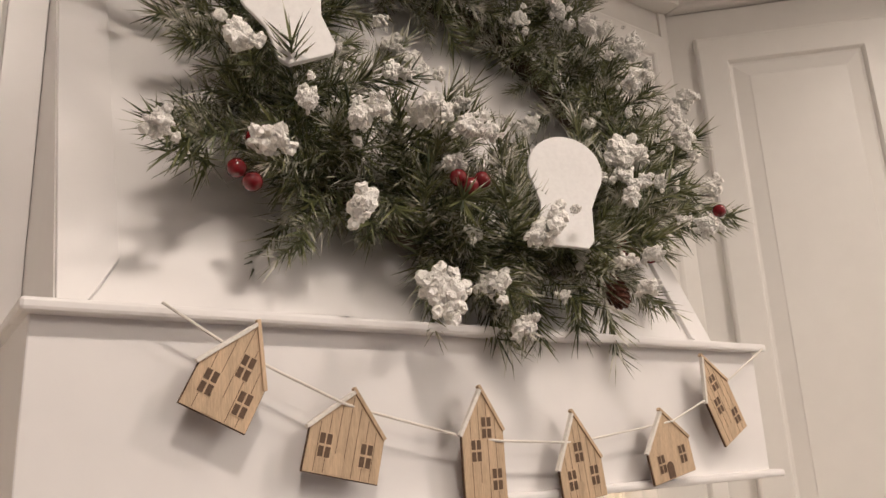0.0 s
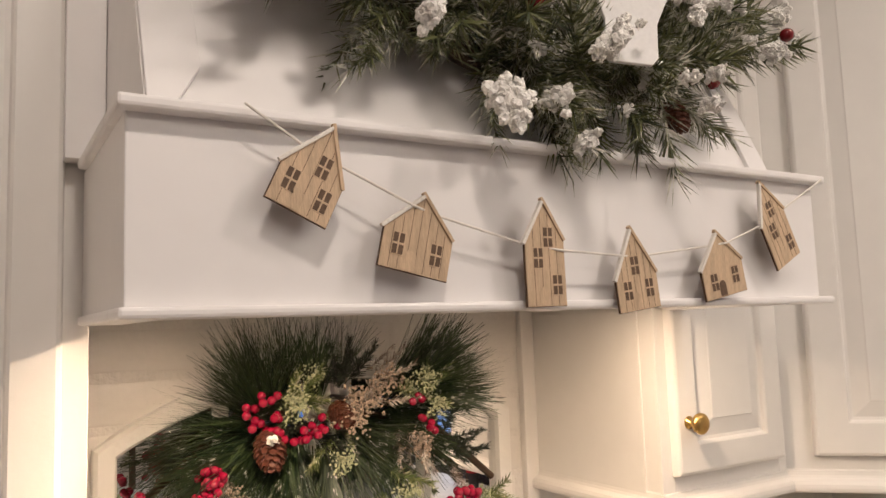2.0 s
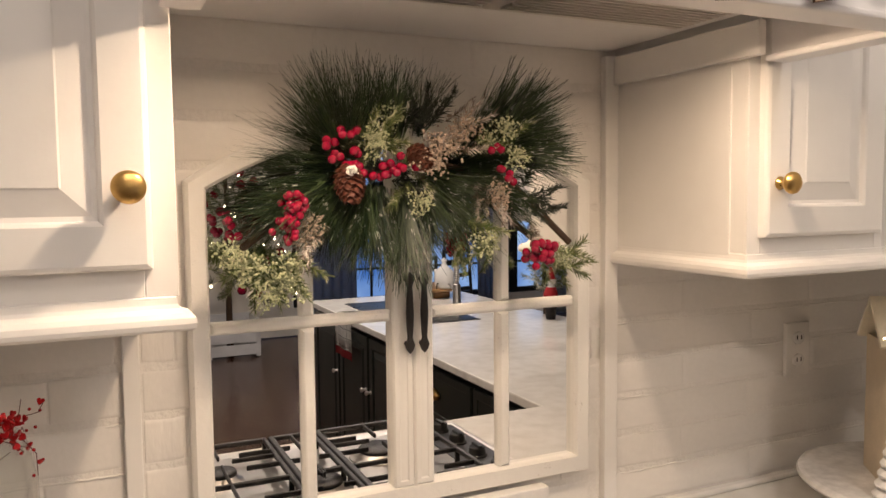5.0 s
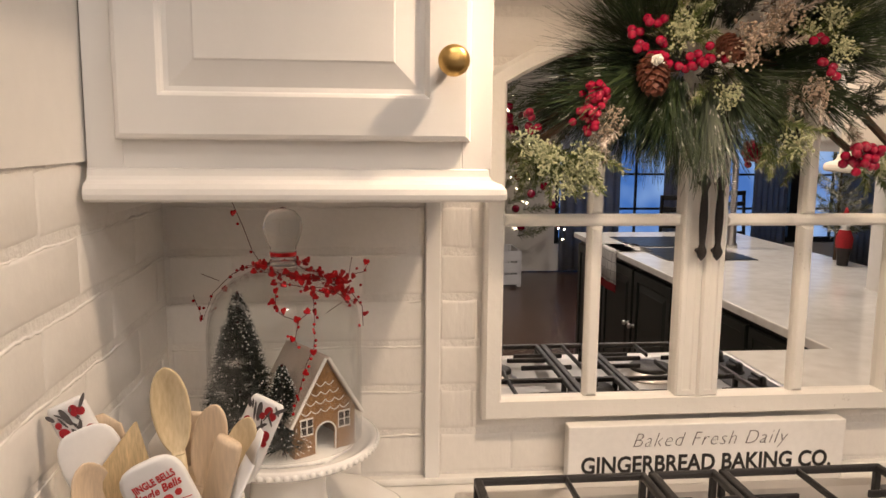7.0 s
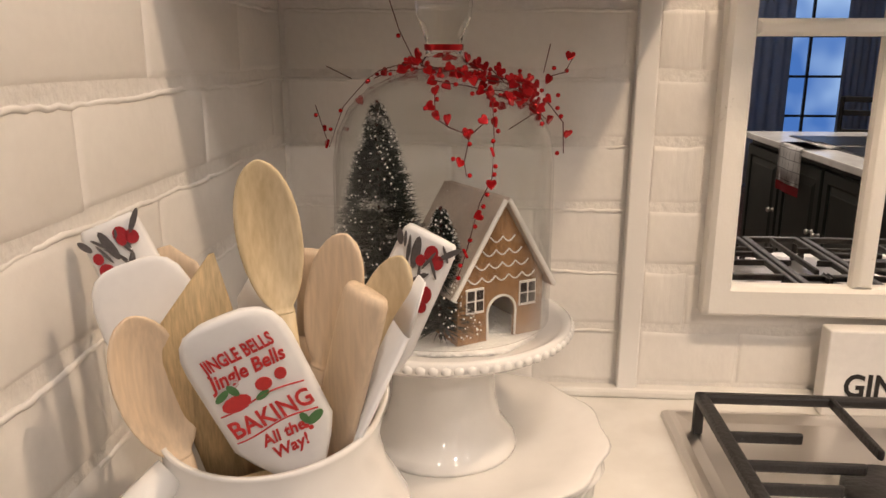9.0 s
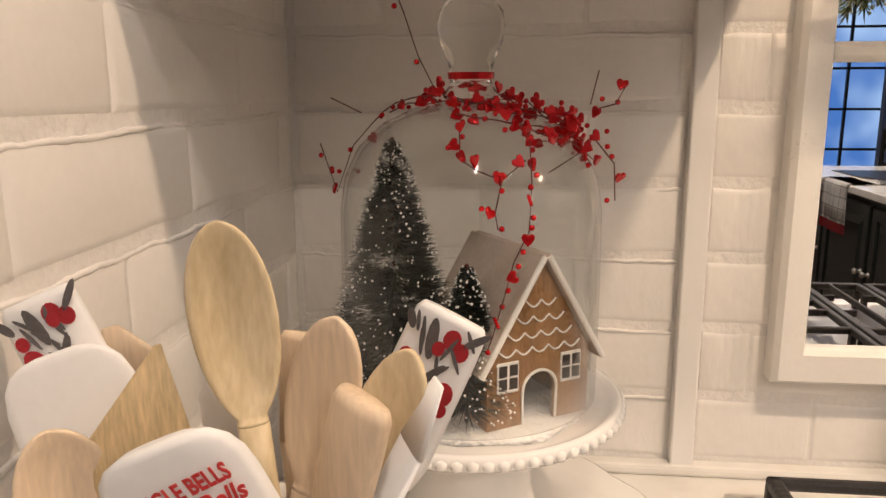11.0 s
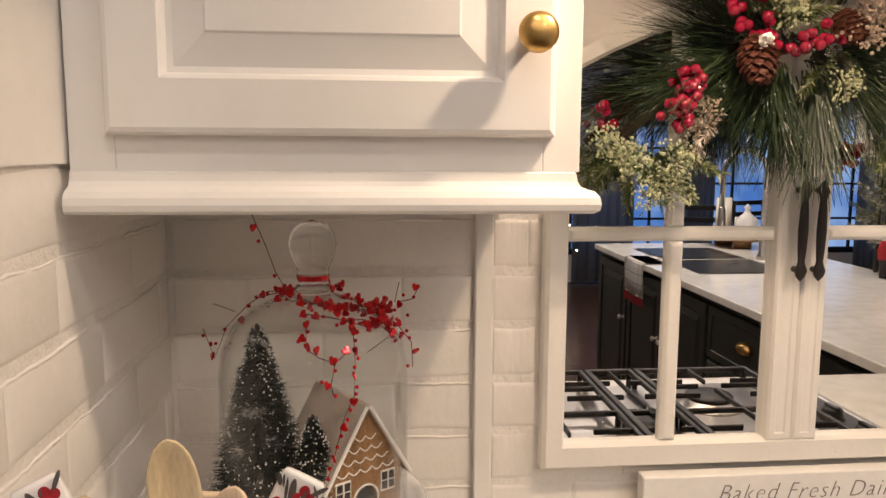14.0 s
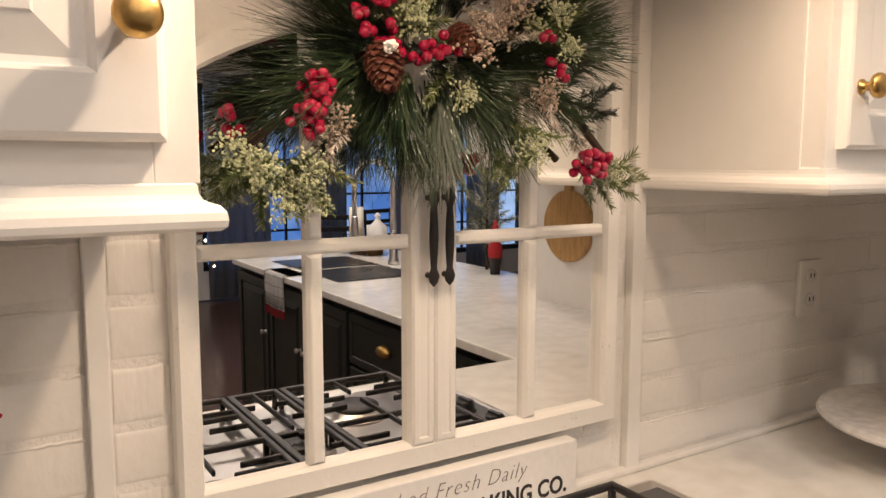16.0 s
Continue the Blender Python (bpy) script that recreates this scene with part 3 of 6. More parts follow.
sign = thing("wooden_sign", (0.80, 1.10, ZC), "white wooden block sign with black baking lettering standing on the counter", "sign")
SX0, SX1, SZ1 = 0.565, 1.023, 1.021
SYF = 1.098
part("board", boxed(SX0, SX1, SYF, 1.1225, ZC + 0.0002, SZ1, 0.002), SIGN_WHITE, sign)
lm = front((SX0 + SX1) / 2, SYF - 0.0005, 0)
letters("lettering", "GINGERBREAD BAKING CO.", lm @ pose(0, 0.944, 0), 0.038, INK, sign, "black capital letters", 0, 0.0008, 1.0, fit=0.415)
letters("script", "Baked Fresh Daily", lm @ pose(0, 0.985, 0), 0.034, GREY_INK, sign, "thin grey script letters", 0.35, -0.0009, 1.12, fit=0.255)

# ---- foliage materials ----
def needle_material(name, base, tip, frost, amount, rough=0.55):
    """Green needles that carry white flocking in patches."""
    m = bpy.data.materials.new(name)
    m.use_nodes = True
    N, L = m.node_tree.nodes, m.node_tree.links
    bs = N["Principled BSDF"]
    bs.inputs["Roughness"].default_value = rough
    geo = N.new("ShaderNodeNewGeometry")
    mix = N.new("ShaderNodeMix")
    mix.data_type = 'RGBA'
    mix.inputs["A"].default_value, mix.inputs["B"].default_value = (*base, 1), (*tip, 1)
    L.new(geo.outputs["Random Per Island"], mix.inputs["Factor"])
    tc = N.new("ShaderNodeTexCoord")
    nz = N.new("ShaderNodeTexNoise")
    nz.inputs["Scale"].default_value, nz.inputs["Detail"].default_value = 45, 4
    L.new(tc.outputs["Object"], nz.inputs["Vector"])
    mr = N.new("ShaderNodeMapRange")
    mr.inputs["From Min"].default_value, mr.inputs["From Max"].default_value = 0.62 - amount * 0.35, 0.72 - amount * 0.3
    L.new(nz.outputs[0], mr.inputs["Value"])
    mix2 = N.new("ShaderNodeMix")
    mix2.data_type = 'RGBA'
    mix2.inputs["B"].default_value = (*frost, 1)
    L.new(mix.outputs["Result"], mix2.inputs["A"])
    L.new(mr.outputs[0], mix2.inputs["Factor"])
    L.new(mix2.outputs["Result"], bs.inputs["Base Color"])
    return m


SNOW = (0.80, 0.78, 0.74)
PINE = needle_material("pine_needles", (0.020, 0.036, 0.015), (0.19, 0.20, 0.075), (0.68, 0.66, 0.54), 0.26)
PINE_FROST = needle_material("flocked_needles", (0.040, 0.056, 0.022), (0.24, 0.24, 0.11), (0.80, 0.78, 0.70), 0.46)
CEDAR = needle_material("flocked_cedar", (0.07, 0.11, 0.03), (0.22, 0.25, 0.09), (0.72, 0.70, 0.52), 0.30)
LONG_PINE = needle_material("long_pine_needles", (0.007, 0.020, 0.010), (0.055, 0.085, 0.032), SNOW, 0.0, 0.45)
DARK_PINE = needle_material("dark_fir_needles", (0.006, 0.010, 0.007), (0.03, 0.04, 0.025), SNOW, 0.1)
GREY_TWIG = needle_material("glittered_twigs", (0.09, 0.06, 0.04), (0.22, 0.17, 0.13), (0.72, 0.66, 0.60), 0.5)
BRUSH = needle_material("bottle_brush_bristles", (0.004, 0.008, 0.006), (0.026, 0.036, 0.028), SNOW, 0.0)
STEM = material("brown_stem", (0.07, 0.04, 0.022), 0.7, vary=0.2, scale=30)
FLOCK = material("white_flocking", (0.88, 0.86, 0.82), 0.9, vary=0.06, scale=60, bump=0.8, bump_scale=220)
BERRY = material("glossy_red_berry", (0.28, 0.004, 0.030), 0.16, vary=0.15, scale=30, coat=0.6)
DARK_BERRY = material("wine_red_berry", (0.16, 0.008, 0.012), 0.2, vary=0.15, scale=30, coat=0.5)
CONE = material("pine_cone_scales", (0.12, 0.036, 0.02), 0.55, vary=0.25, scale=40, bump=0.3, bump_scale=120)
RED_FOIL = material("red_foil", (0.55, 0.01, 0.015), 0.15, metal=0.55, vary=0.15, scale=60)
WIRE = material("dark_wire", (0.10, 0.03, 0.025), 0.4, metal=0.6, vary=0.1)

rng = random.Random(11)


def needle(bm, p, d, ln, w):
    """One thin four-sided needle."""
    d = d.normalized()
    s = d.cross(Vector((rng.uniform(-1, 1), rng.uniform(-1, 1), rng.uniform(-1, 1))))
    if s.length < 1e-3:
        return
    s = s.normalized() * w
    a, c, e = bm.verts.new(p + s), bm.verts.new(p - s), bm.verts.new(p + d * ln * 0.55 + s * 0.9)
    f, g = bm.verts.new(p + d * ln * 0.55 - s * 0.9), bm.verts.new(p + d * ln)
    bm.faces.new((a, c, f, e))
    bm.faces.new((e, f, g))


def sprig_mesh(name, length, count, nl, w, tilt, mat, bend=0.15, droop=0.0):
    """A twig along +z with needles leaning forward by tilt degrees; returned as one mesh."""
    bm = bmesh.new()
    pts = [Vector((bend * length * (i / 6) ** 2, 0, length * i / 6)) for i in range(7)]
    tube(bm, pts, 0.0014, 5, 0.4)
    for i in range(count):
        t = (i + rng.random()) / count
        base = Vector((bend * length * t * t, 0, length * t))
        a = rng.uniform(0, 2 * math.pi)
        th = radians(tilt * (1 - 0.45 * t) * rng.uniform(0.75, 1.2))
        d = Vector((math.sin(th) * math.cos(a), math.sin(th) * math.sin(a), math.cos(th)))
        needle(bm, base, d, nl * rng.uniform(0.7, 1.1) * (1 - 0.25 * t), w)
    me = bpy.data.meshes.new(name)
    bm.to_mesh(me)
    bm.free()
    me.materials.append(mat)
    return me


def tuft_mesh(name, count, length, w, spread, mat, sag=0.0):
    """Long soft needles that fan out from one point along +z."""
    bm = bmesh.new()
    for i in range(count):
        a, th = rng.uniform(0, 2 * math.pi), radians(spread) * math.sqrt(rng.random())
        d = Vector((math.sin(th) * math.cos(a), math.sin(th) * math.sin(a), math.cos(th)))
        ln = length * rng.uniform(0.6, 1.0)
        p = Vector((rng.gauss(0, 0.006), rng.gauss(0, 0.006), rng.uniform(0, 0.03)))
        side = d.cross(Vector((0.3, 0.5, 0.8))).normalized()
        curl = (side * rng.uniform(-1, 1) + Vector((0, 0, -sag))) * 0.14 * ln
        prev = None
        for k in range(5):
            t = k / 4
            q = p + d * ln * t + curl * t * t
            ww = w * (1 - 0.75 * t)
            cur = (bm.verts.new(q + side * ww), bm.verts.new(q - side * ww))
            if prev:
                bm.faces.new((prev[0], prev[1], cur[1], cur[0]))
            prev = cur
    me = bpy.data.meshes.new(name)
    bm.to_mesh(me)
    bm.free()
    me.materials.append(mat)
    return me


def blossom_mesh(name, r, n, mat):
    """A crumbly clump of white flocking."""
    bm = bmesh.new()
    for i in range(n):
        a = Vector((rng.gauss(0, 1), rng.gauss(0, 1), rng.gauss(0, 0.6))) * r * 0.42
        ball(bm, a, r * rng.uniform(0.14, 0.40), 2, (rng.uniform(0.8, 1.2), rng.uniform(0.8, 1.2), rng.uniform(0.7, 1.1)), 0.7)
    return mesh_of(name, bm, mat)


def buds_mesh(name, r, n, mat):
    """A loose spray of small buds on short stalks."""
    bm = bmesh.new()
    for i in range(n):
        d = Vector((rng.gauss(0, 1), rng.gauss(0, 1), abs(rng.gauss(0, 1)) + 0.2)).normalized()
        q = d * r * rng.uniform(0.5, 1.0)
        needle(bm, Vector((0, 0, 0)), q, q.length, 0.0008)
        for k in range(3):
            ball(bm, q + Vector((rng.gauss(0, 1), rng.gauss(0, 1), rng.gauss(0, 1))) * 0.004, rng.uniform(0.0014, 0.0029), 1)
    return mesh_of(name, bm, mat)


def berries_mesh(name, spots, r, mat):
    bm = bmesh.new()
    for s in spots:
        ball(bm, s, r * rng.uniform(0.85, 1.1), 2)
        tube(bm, [Vector(s), Vector(s) * 0.3], 0.0007, 4)
    return mesh_of(name, bm, mat, True)


def cone_mesh(name, h, r, mat):
    bm = bmesh.new()
    lathe(bm, [(0.002, 0), (r * 0.45, h * 0.2), (r * 0.4, h * 0.6), (0.002, h)], Matrix(), 10)
    n = 70
    for i in range(n):
        t = i / n
        a = i * 2.39996
        rr = r * (math.sin(math.pi * (0.12 + 0.82 * t)) ** 0.7)
        m = pose(0, 0, h * t, 0, 0, math.degrees(a)) @ pose(rr * 0.62, 0, 0, 0, -25 - 45 * t, 0)
        ball_v = bmesh.ops.create_icosphere(bm, subdivisions=1, radius=1.0)["verts"]
        for v in ball_v:
            v.co = m @ Vector((v.co.x * r * 0.42, v.co.y * r * 0.30, v.co.z * r * 0.09))
    return mesh_of(name, bm, mat)


def along(p, d, roll=0.0, s=1.0):
    """A pose at p whose third axis points along d."""
    q = Vector(d).normalized().to_track_quat('Z', 'Y').to_matrix().to_4x4()
    return Matrix.Translation(p) @ q @ pose(0, 0, 0, 0, 0, roll) @ Matrix.Diagonal((s, s, s, 1))


def placed(name, me, m, parent, label=""):
    """A part that shares mesh data, at the pose m in the world."""
    ob = new(name, me)
    ob.parent = parent
    ob.matrix_parent_inverse = Matrix.Translation(parent.location).inverted() if parent.type == 'EMPTY' else Matrix()
    ob.matrix_basis = m
    return tagged(ob, label)


# ---- wreath on the hood ----
WC = Vector((0.845, hood_face(2.255) - 0.062, 2.255 - 0.042))
WM = Matrix.Translation(WC) @ pose(0, 0, 0, 90 - math.degrees(math.atan(SLOPE)), 0, 0)     # ring plane: first two axes
wreath = thing("pine_wreath", WC, "snow-flocked pine wreath with red berries on the range hood", "wreath")
sprigs = [sprig_mesh("pine_sprig", 0.105, 105, 0.044, 0.0009, 62, PINE), sprig_mesh("pine_sprig", 0.09, 100, 0.038, 0.0009, 65, PINE_FROST), sprig_mesh("pine_sprig", 0.12, 110, 0.046, 0.0009, 55, PINE_FROST), sprig_mesh("pine_sprig", 0.10, 100, 0.048, 0.0009, 68, PINE)]
clumps = [blossom_mesh("flocking", 0.021, 60, FLOCK), blossom_mesh("flocking", 0.013, 40, FLOCK), blossom_mesh("flocking", 0.025, 75, FLOCK)]
RM = 0.262
part("ring", tube(bmesh.new(), [WM @ Vector((RM * math.cos(a * math.pi / 24), RM * math.sin(a * math.pi / 24), -0.02)) for a in range(49)], 0.016, 8), STEM, wreath)
PLAQUES = [(0.846, 0.505, 2.006, -6, 0.90), (0.568, 0.545, 2.148, 20, 0.85)]


def clear_of_plaques(q, r):
    return all((Vector((q.x, q.z)) - Vector((px, pz + 0.035))).length > r or q.y > py + 0.05 for px, py, pz, tl_, s_ in PLAQUES)


for i in range(330):
    a = 2 * math.pi * (i + rng.random()) / 330
    phi = rng.choice((rng.uniform(-0.3, 2.1), rng.uniform(-0.3, 2.1), rng.uniform(2.1, 3.3)))
    out = Vector((math.cos(a), math.sin(a), 0))
    d = out * math.cos(phi) + Vector((0, 0, 1)) * math.sin(phi)
    d = d + Vector((-math.sin(a), math.cos(a), 0)) * rng.uniform(-0.8, 0.9)
    p = out * (RM + rng.uniform(-0.035, 0.035)) + Vector((0, 0, rng.uniform(-0.02, 0.035)))
    d3 = WM.to_3x3() @ d
    if d3.y < 0:
        d3.y *= 0.8
    s = rng.uniform(0.75, 1.2)
    tip = WM @ p + d3.normalized() * 0.12 * s
    if clear_of_plaques(tip, 0.052):
        placed("pine_sprig", sprigs[i % 4], along(WM @ p, d3, rng.uniform(0, 360), s), wreath)
for i in range(135):
    a = 2 * math.pi * (i + rng.random()) / 135
    k = rng.uniform(-0.13, 0.15)
    q = Vector(((RM + k) * math.cos(a), (RM + k) * math.sin(a), 0.120 * math.sqrt(max(0.05, 1 - (k / 0.165) ** 2)) + rng.uniform(-0.02, 0.012)))
    s = rng.choice((0.25, 0.4, 0.55, 0.72))
    if clear_of_plaques(WM @ q, 0.045):
        placed("flocking", clumps[i % 3], WM @ Matrix.Translation(q) @ pose(0, 0, 0, rng.uniform(0, 360), rng.uniform(0, 360), 0) @ Matrix.Diagonal((s, s, s, 1)), wreath, "white flocking")
TIPS = [(0.469, 2.043), (0.524, 2.046), (0.575, 1.95), (0.64, 1.968), (0.71, 1.901), (1.044, 1.923), (1.207, 2.049), (0.554, 2.002), (0.503, 2.087)]
SNOWY = [(0.540, 2.018, 1.0), (0.622, 2.059, 0.9), (0.452, 2.015, 0.7), (0.72, 2.031, 0.7), (0.762, 1.92, 0.9), (0.886, 1.963, 0.8), (0.712, 1.903, 0.7), (0.796, 1.88, 0.8), (0.962, 2.063, 0.7), (0.513, 2.106, 1.0), (0.742, 1.969, 0.6)]
for i, (x, z) in enumerate(TIPS + [(x, z) for x, z, s in SNOWY]):
    tip = Vector((x, 0.565 if i < len(TIPS) else 0.545, z))
    v = WM.inverted() @ tip
    near = WM @ (Vector((v.x, v.y, 0)).normalized() * RM)
    d = tip - near
    for k in range(3):
        w = Vector((rng.uniform(-0.3, 0.3), rng.uniform(-0.3, 0.1), rng.uniform(-0.3, 0.3))) * d.length
        base = tip - (d + w) * min(1.0, 0.10 / max(0.02, d.length))
        placed("pine_sprig", sprigs[(i + k) % 4], along(base, d + w, rng.uniform(0, 360), rng.uniform(0.8, 1.0)), wreath)
for x, z, s in SNOWY:
    s *= 0.78
    placed("flocking", clumps[0], Matrix.Translation((x, 0.522, z)) @ pose(0, 0, 0, rng.uniform(0, 360), rng.uniform(0, 360), 0) @ Matrix.Diagonal((s, s, s, 1)), wreath, "white flocking")
wb = berries_mesh("berry", [(0.0, 0, 0.0)], 0.0095, DARK_BERRY)
for bx, by, bz in ((0.53, 0.563, 1.992), (0.521, 0.575, 2.006), (0.536, 0.575, 2.035), (1.02, 0.575, 1.985), (1.032, 0.580, 1.992), (1.10, 0.53, 2.04), (0.725, 0.53, 2.01), (0.735, 0.525, 2.016), (0.715, 0.535, 2.018), (0.97, 0.57, 1.99), (0.985, 0.575, 1.985)):
    placed("berry", wb, Matrix.Translation((bx, by - 0.028, bz - 0.006)), wreath, "dark red berry")
wc = cone_mesh("pine_cone", 0.04, 0.018, CONE)
placed("pine_cone", wc, along((0.965, 0.575, 1.955), (0.2, -0.5, -0.8)), wreath, "brown pine cone")
PLAQUE = material("white_plaque_paint", (0.80, 0.79, 0.78), 0.5, vary=0.04, scale=25)
for px, py, pz, tilt, s in PLAQUES:
    pts = [(0.044 * math.cos(radians(t)), 0.040 + 0.044 * math.sin(radians(t))) for t in range(-30, 211, 12)]
    pts += [(-0.030, -0.005), (-0.031, -0.045), (-0.024, -0.055), (0.024, -0.055), (0.031, -0.045), (0.030, -0.005)]
    pts = [(u * s, v * s) for u, v in pts]
    bm = prism(bmesh.new(), pts, Matrix.Translation((px, py, pz)) @ pose(0, 0, 0, 0, 0, -24) @ pose(0, 0, 0, 82, 0, 0) @ pose(0, 0, 0, 0, 0, tilt), 0.005, 0.001)
    part("plaque", bm, PLAQUE, wreath, "flat white wooden cut-out")

# ---- house garland on the hood ----
garland = thing("house_garland", (0.8, 0.556, 1.88), "garland of small laser-cut plywood houses on white cord", "garland")
HYF = 0.550


def house_tag(x, z, w, wall, roof, tilt, windows, yaw=0.0, lines=True, y=HYF):
    m = Matrix.Translation((x, y, z)) @ pose(0, 0, 0, 0, 0, yaw) @ pose(0, 0, 0, 90, 0, 0) @ pose(0, 0, 0, 0, 0, tilt)
    h = w / 2
    body = part("house_tag", prism(bmesh.new(), [(-h, 0), (h, 0), (h, wall), (0, wall + roof), (-h, wall)], m, 0.003), PLY, garland)
    edge = bmesh.new()
    prism(edge, [(-h - 0.0006, -0.0006), (h + 0.0006, -0.0006), (h + 0.0006, wall), (0, wall + roof + 0.0008), (-h - 0.0006, wall)], m @ pose(0, 0, -0.0004), 0.0024)
    part("scorched_edge", edge, PLY_EDGE, body)
    for s in (-1, 1):
        L2 = math.hypot(h, roof)
        rm = m @ pose(s * h * 0.5, wall + roof * 0.5, 0.003) @ pose(0, 0, 0, 0, 0, -s * math.degrees(math.atan2(roof, h)))
        bm = bmesh.new()
        box(bm, -L2 / 2 - 0.004, L2 / 2, -0.0012, 0.0022, -0.003, 0.0016, 0.0004, rm)
        part("roof_trim", bm, PLY if s > 0 else CORD, body)
    if lines:
        n = max(4, int(w / 0.008))
        for i in range(1, n):
            u = -h + w * i / n
            top = wall + roof * (1 - abs(u) / h) - 0.004
            part("plank_line", box(bmesh.new(), u - 0.00022, u + 0.00022, 0.001, top, 0.003, 0.00315, 0, m), PLY_EDGE, body)
    ww, wh = 0.0122, 0.0205
    for wu, wv in windows:
        wv -= 0.002
        part("window", box(bmesh.new(), wu - ww / 2, wu + ww / 2, wv, wv + wh, 0.0028, 0.0033, 0, m), PLY, body, "small window plate with dark brown panes")
        # dark brown raised plates stand for the recessed panes
        for k in range(2):
            u0 = wu - ww / 2 + 0.0008 + k * ww / 2
            for j in range(2):
                v0 = wv + 0.001 + j * wh / 2
                part("pane", box(bmesh.new(), u0, u0 + ww / 2 - 0.0016, v0, v0 + wh / 2 - 0.002, 0.0030, 0.0036, 0, m), PANE_BROWN, body)
    dw = 0.0055
    door = [(dw * math.cos(radians(a)), 0.013 + dw * math.sin(radians(a))) for a in range(0, 181, 20)] + [(-dw, 0.0008), (dw, 0.0008)]
    part("house_door", prism(bmesh.new(), door, m @ pose(-w * 0.08, 0, 0.0028), 0.0005), PANE_BROWN if not lines else PLY, body)
    return m


PANE_BROWN = material("window_brown", (0.13, 0.08, 0.05), 0.7, vary=0.2, scale=40)
TAGS = [(0.5075, 1.8015, 0.055, 0.035, 0.044, -25.5, [(-0.015, 0.014), (0.006, 0.036), (0.016, 0.010)], 0, True),
        (0.612, 1.7535, 0.068, 0.036, 0.033, -12.5, [(-0.019, 0.014), (0.019, 0.012)], 0, True),
        (0.7585, 1.723, 0.047, 0.063, 0.038, 1.0, [(0.004, 0.058), (-0.009, 0.038), (0.013, 0.012)], 0, True),
        (0.882, 1.7175, 0.058, 0.036, 0.048, 7.0, [(-0.015, 0.013), (-0.001, 0.038), (0.016, 0.013)], 0, True),
        (1.0195, 1.731, 0.070, 0.036, 0.036, 11.0, [(-0.018, 0.010), (0.019, 0.013)], 0, False),
        (1.138, 1.7715, 0.050, 0.060, 0.044, 27.0, [(0.0, 0.062), (-0.008, 0.036), (0.014, 0.012)], 0, True)]
for x, z, w, wall, roof, tilt, wins, yaw, lines in TAGS:
    house_tag(x, z, w, wall, roof, tilt, wins, yaw, lines)
CORD_PTS = [(0.468, 1.886), (0.520, 1.856), (0.547, 1.842), (0.614, 1.812), (0.638, 1.806), (0.735, 1.783), (0.776, 1.777), (0.858, 1.773), (0.891, 1.774), (0.997, 1.787), (1.022, 1.791), (1.092, 1.815), (1.130, 1.831), (1.219, 1.878)]
part("cord", tube(bmesh.new(), [(x, HYF - 0.001 + 0.004 * math.sin(i * 1.7), z) for i, (x, z) in enumerate(CORD_PTS)], 0.0012, 6), CORD, garland, "thin white cord")

# ---- swag over the mirror ----
SWY = 1.058
swag = thing("pine_swag", (0.77, SWY, 1.55), "mixed pine swag with berries and pine cone over the mirror", "swag")
part("stem", tube(bmesh.new(), [(0.50, SWY + 0.02, 1.46), (0.62, SWY, 1.55), (0.77, SWY, 1.585), (0.92, SWY, 1.555), (1.05, SWY + 0.02, 1.45)], 0.006, 7), STEM, swag)
tufts = [tuft_mesh("long_needles", 175, 0.135, 0.0010, 24, LONG_PINE, 0.5), tuft_mesh("long_needles", 165, 0.125, 0.0010, 31, LONG_PINE, 0.4), tuft_mesh("long_needles", 140, 0.15, 0.0010, 19, LONG_PINE, 0.7)]
LONG = [(0.65, 1.60, -0.5, 0.8, 0), (0.655, 1.605, -0.25, 1.0, 1), (0.64, 1.59, -0.8, 0.55, 0), (0.68, 1.61, -0.1, 1.0, 1), (0.65, 1.59, -0.65, 0.7, 2), (0.63, 1.57, -1.0, -0.15, 1), (0.62, 1.555, -1.0, -0.4, 0), (0.63, 1.58, -0.95, 0.15, 2), (0.60, 1.54, -0.8, -0.6, 1),
        (0.69, 1.555, -0.1, -1.0, 0), (0.685, 1.55, -0.4, -0.9, 1), (0.70, 1.55, 0.1, -1.0, 2), (0.67, 1.545, -0.6, -0.8, 1), (0.76, 1.56, 0.6, -0.8, 0), (0.77, 1.56, 0.85, -0.55, 1), (0.75, 1.555, 0.4, -0.9, 1), (0.78, 1.57, 0.95, -0.3, 0), (0.80, 1.545, 0.7, -0.7, 2),
        (0.87, 1.60, 1.0, 0.3, 0), (0.87, 1.605, 0.9, 0.6, 1), (0.87, 1.60, 1.0, 0.0, 1), (0.86, 1.61, 0.75, 0.8, 0), (0.88, 1.60, 1.0, 0.45, 2), (0.76, 1.62, 0.15, 1.0, 1), (0.72, 1.60, -0.1, 0.9, 0), (0.84, 1.58, 0.9, -0.35, 1), (0.90, 1.61, 1.0, 0.35, 2), (0.90, 1.60, 1.0, 0.15, 2), (0.89, 1.615, 0.8, 0.7, 2), (0.90, 1.60, 1.0, -0.1, 2), (0.64, 1.60, -0.4, 1.0, 2), (0.73, 1.545, 0.0, -1.0, 2), (0.80, 1.55, 0.5, -0.9, 2), (0.82, 1.57, 0.8, 0.2, 1), (0.84, 1.60, 0.6, 0.8, 0), (0.80, 1.58, 0.5, -0.5, 0), (0.70, 1.58, -0.6, 0.3, 1), (0.66, 1.57, -0.5, -0.6, 0), (0.85, 1.56, 0.9, -0.6, 2)]
for x, z, dx, dz, k in LONG:
    placed("long_needles", tufts[k], along((x, SWY - 0.005 + rng.uniform(-0.02, 0.02), z), (dx, rng.uniform(-0.5, -0.05), dz), rng.uniform(0, 360), rng.uniform(0.85, 1.1)), swag)
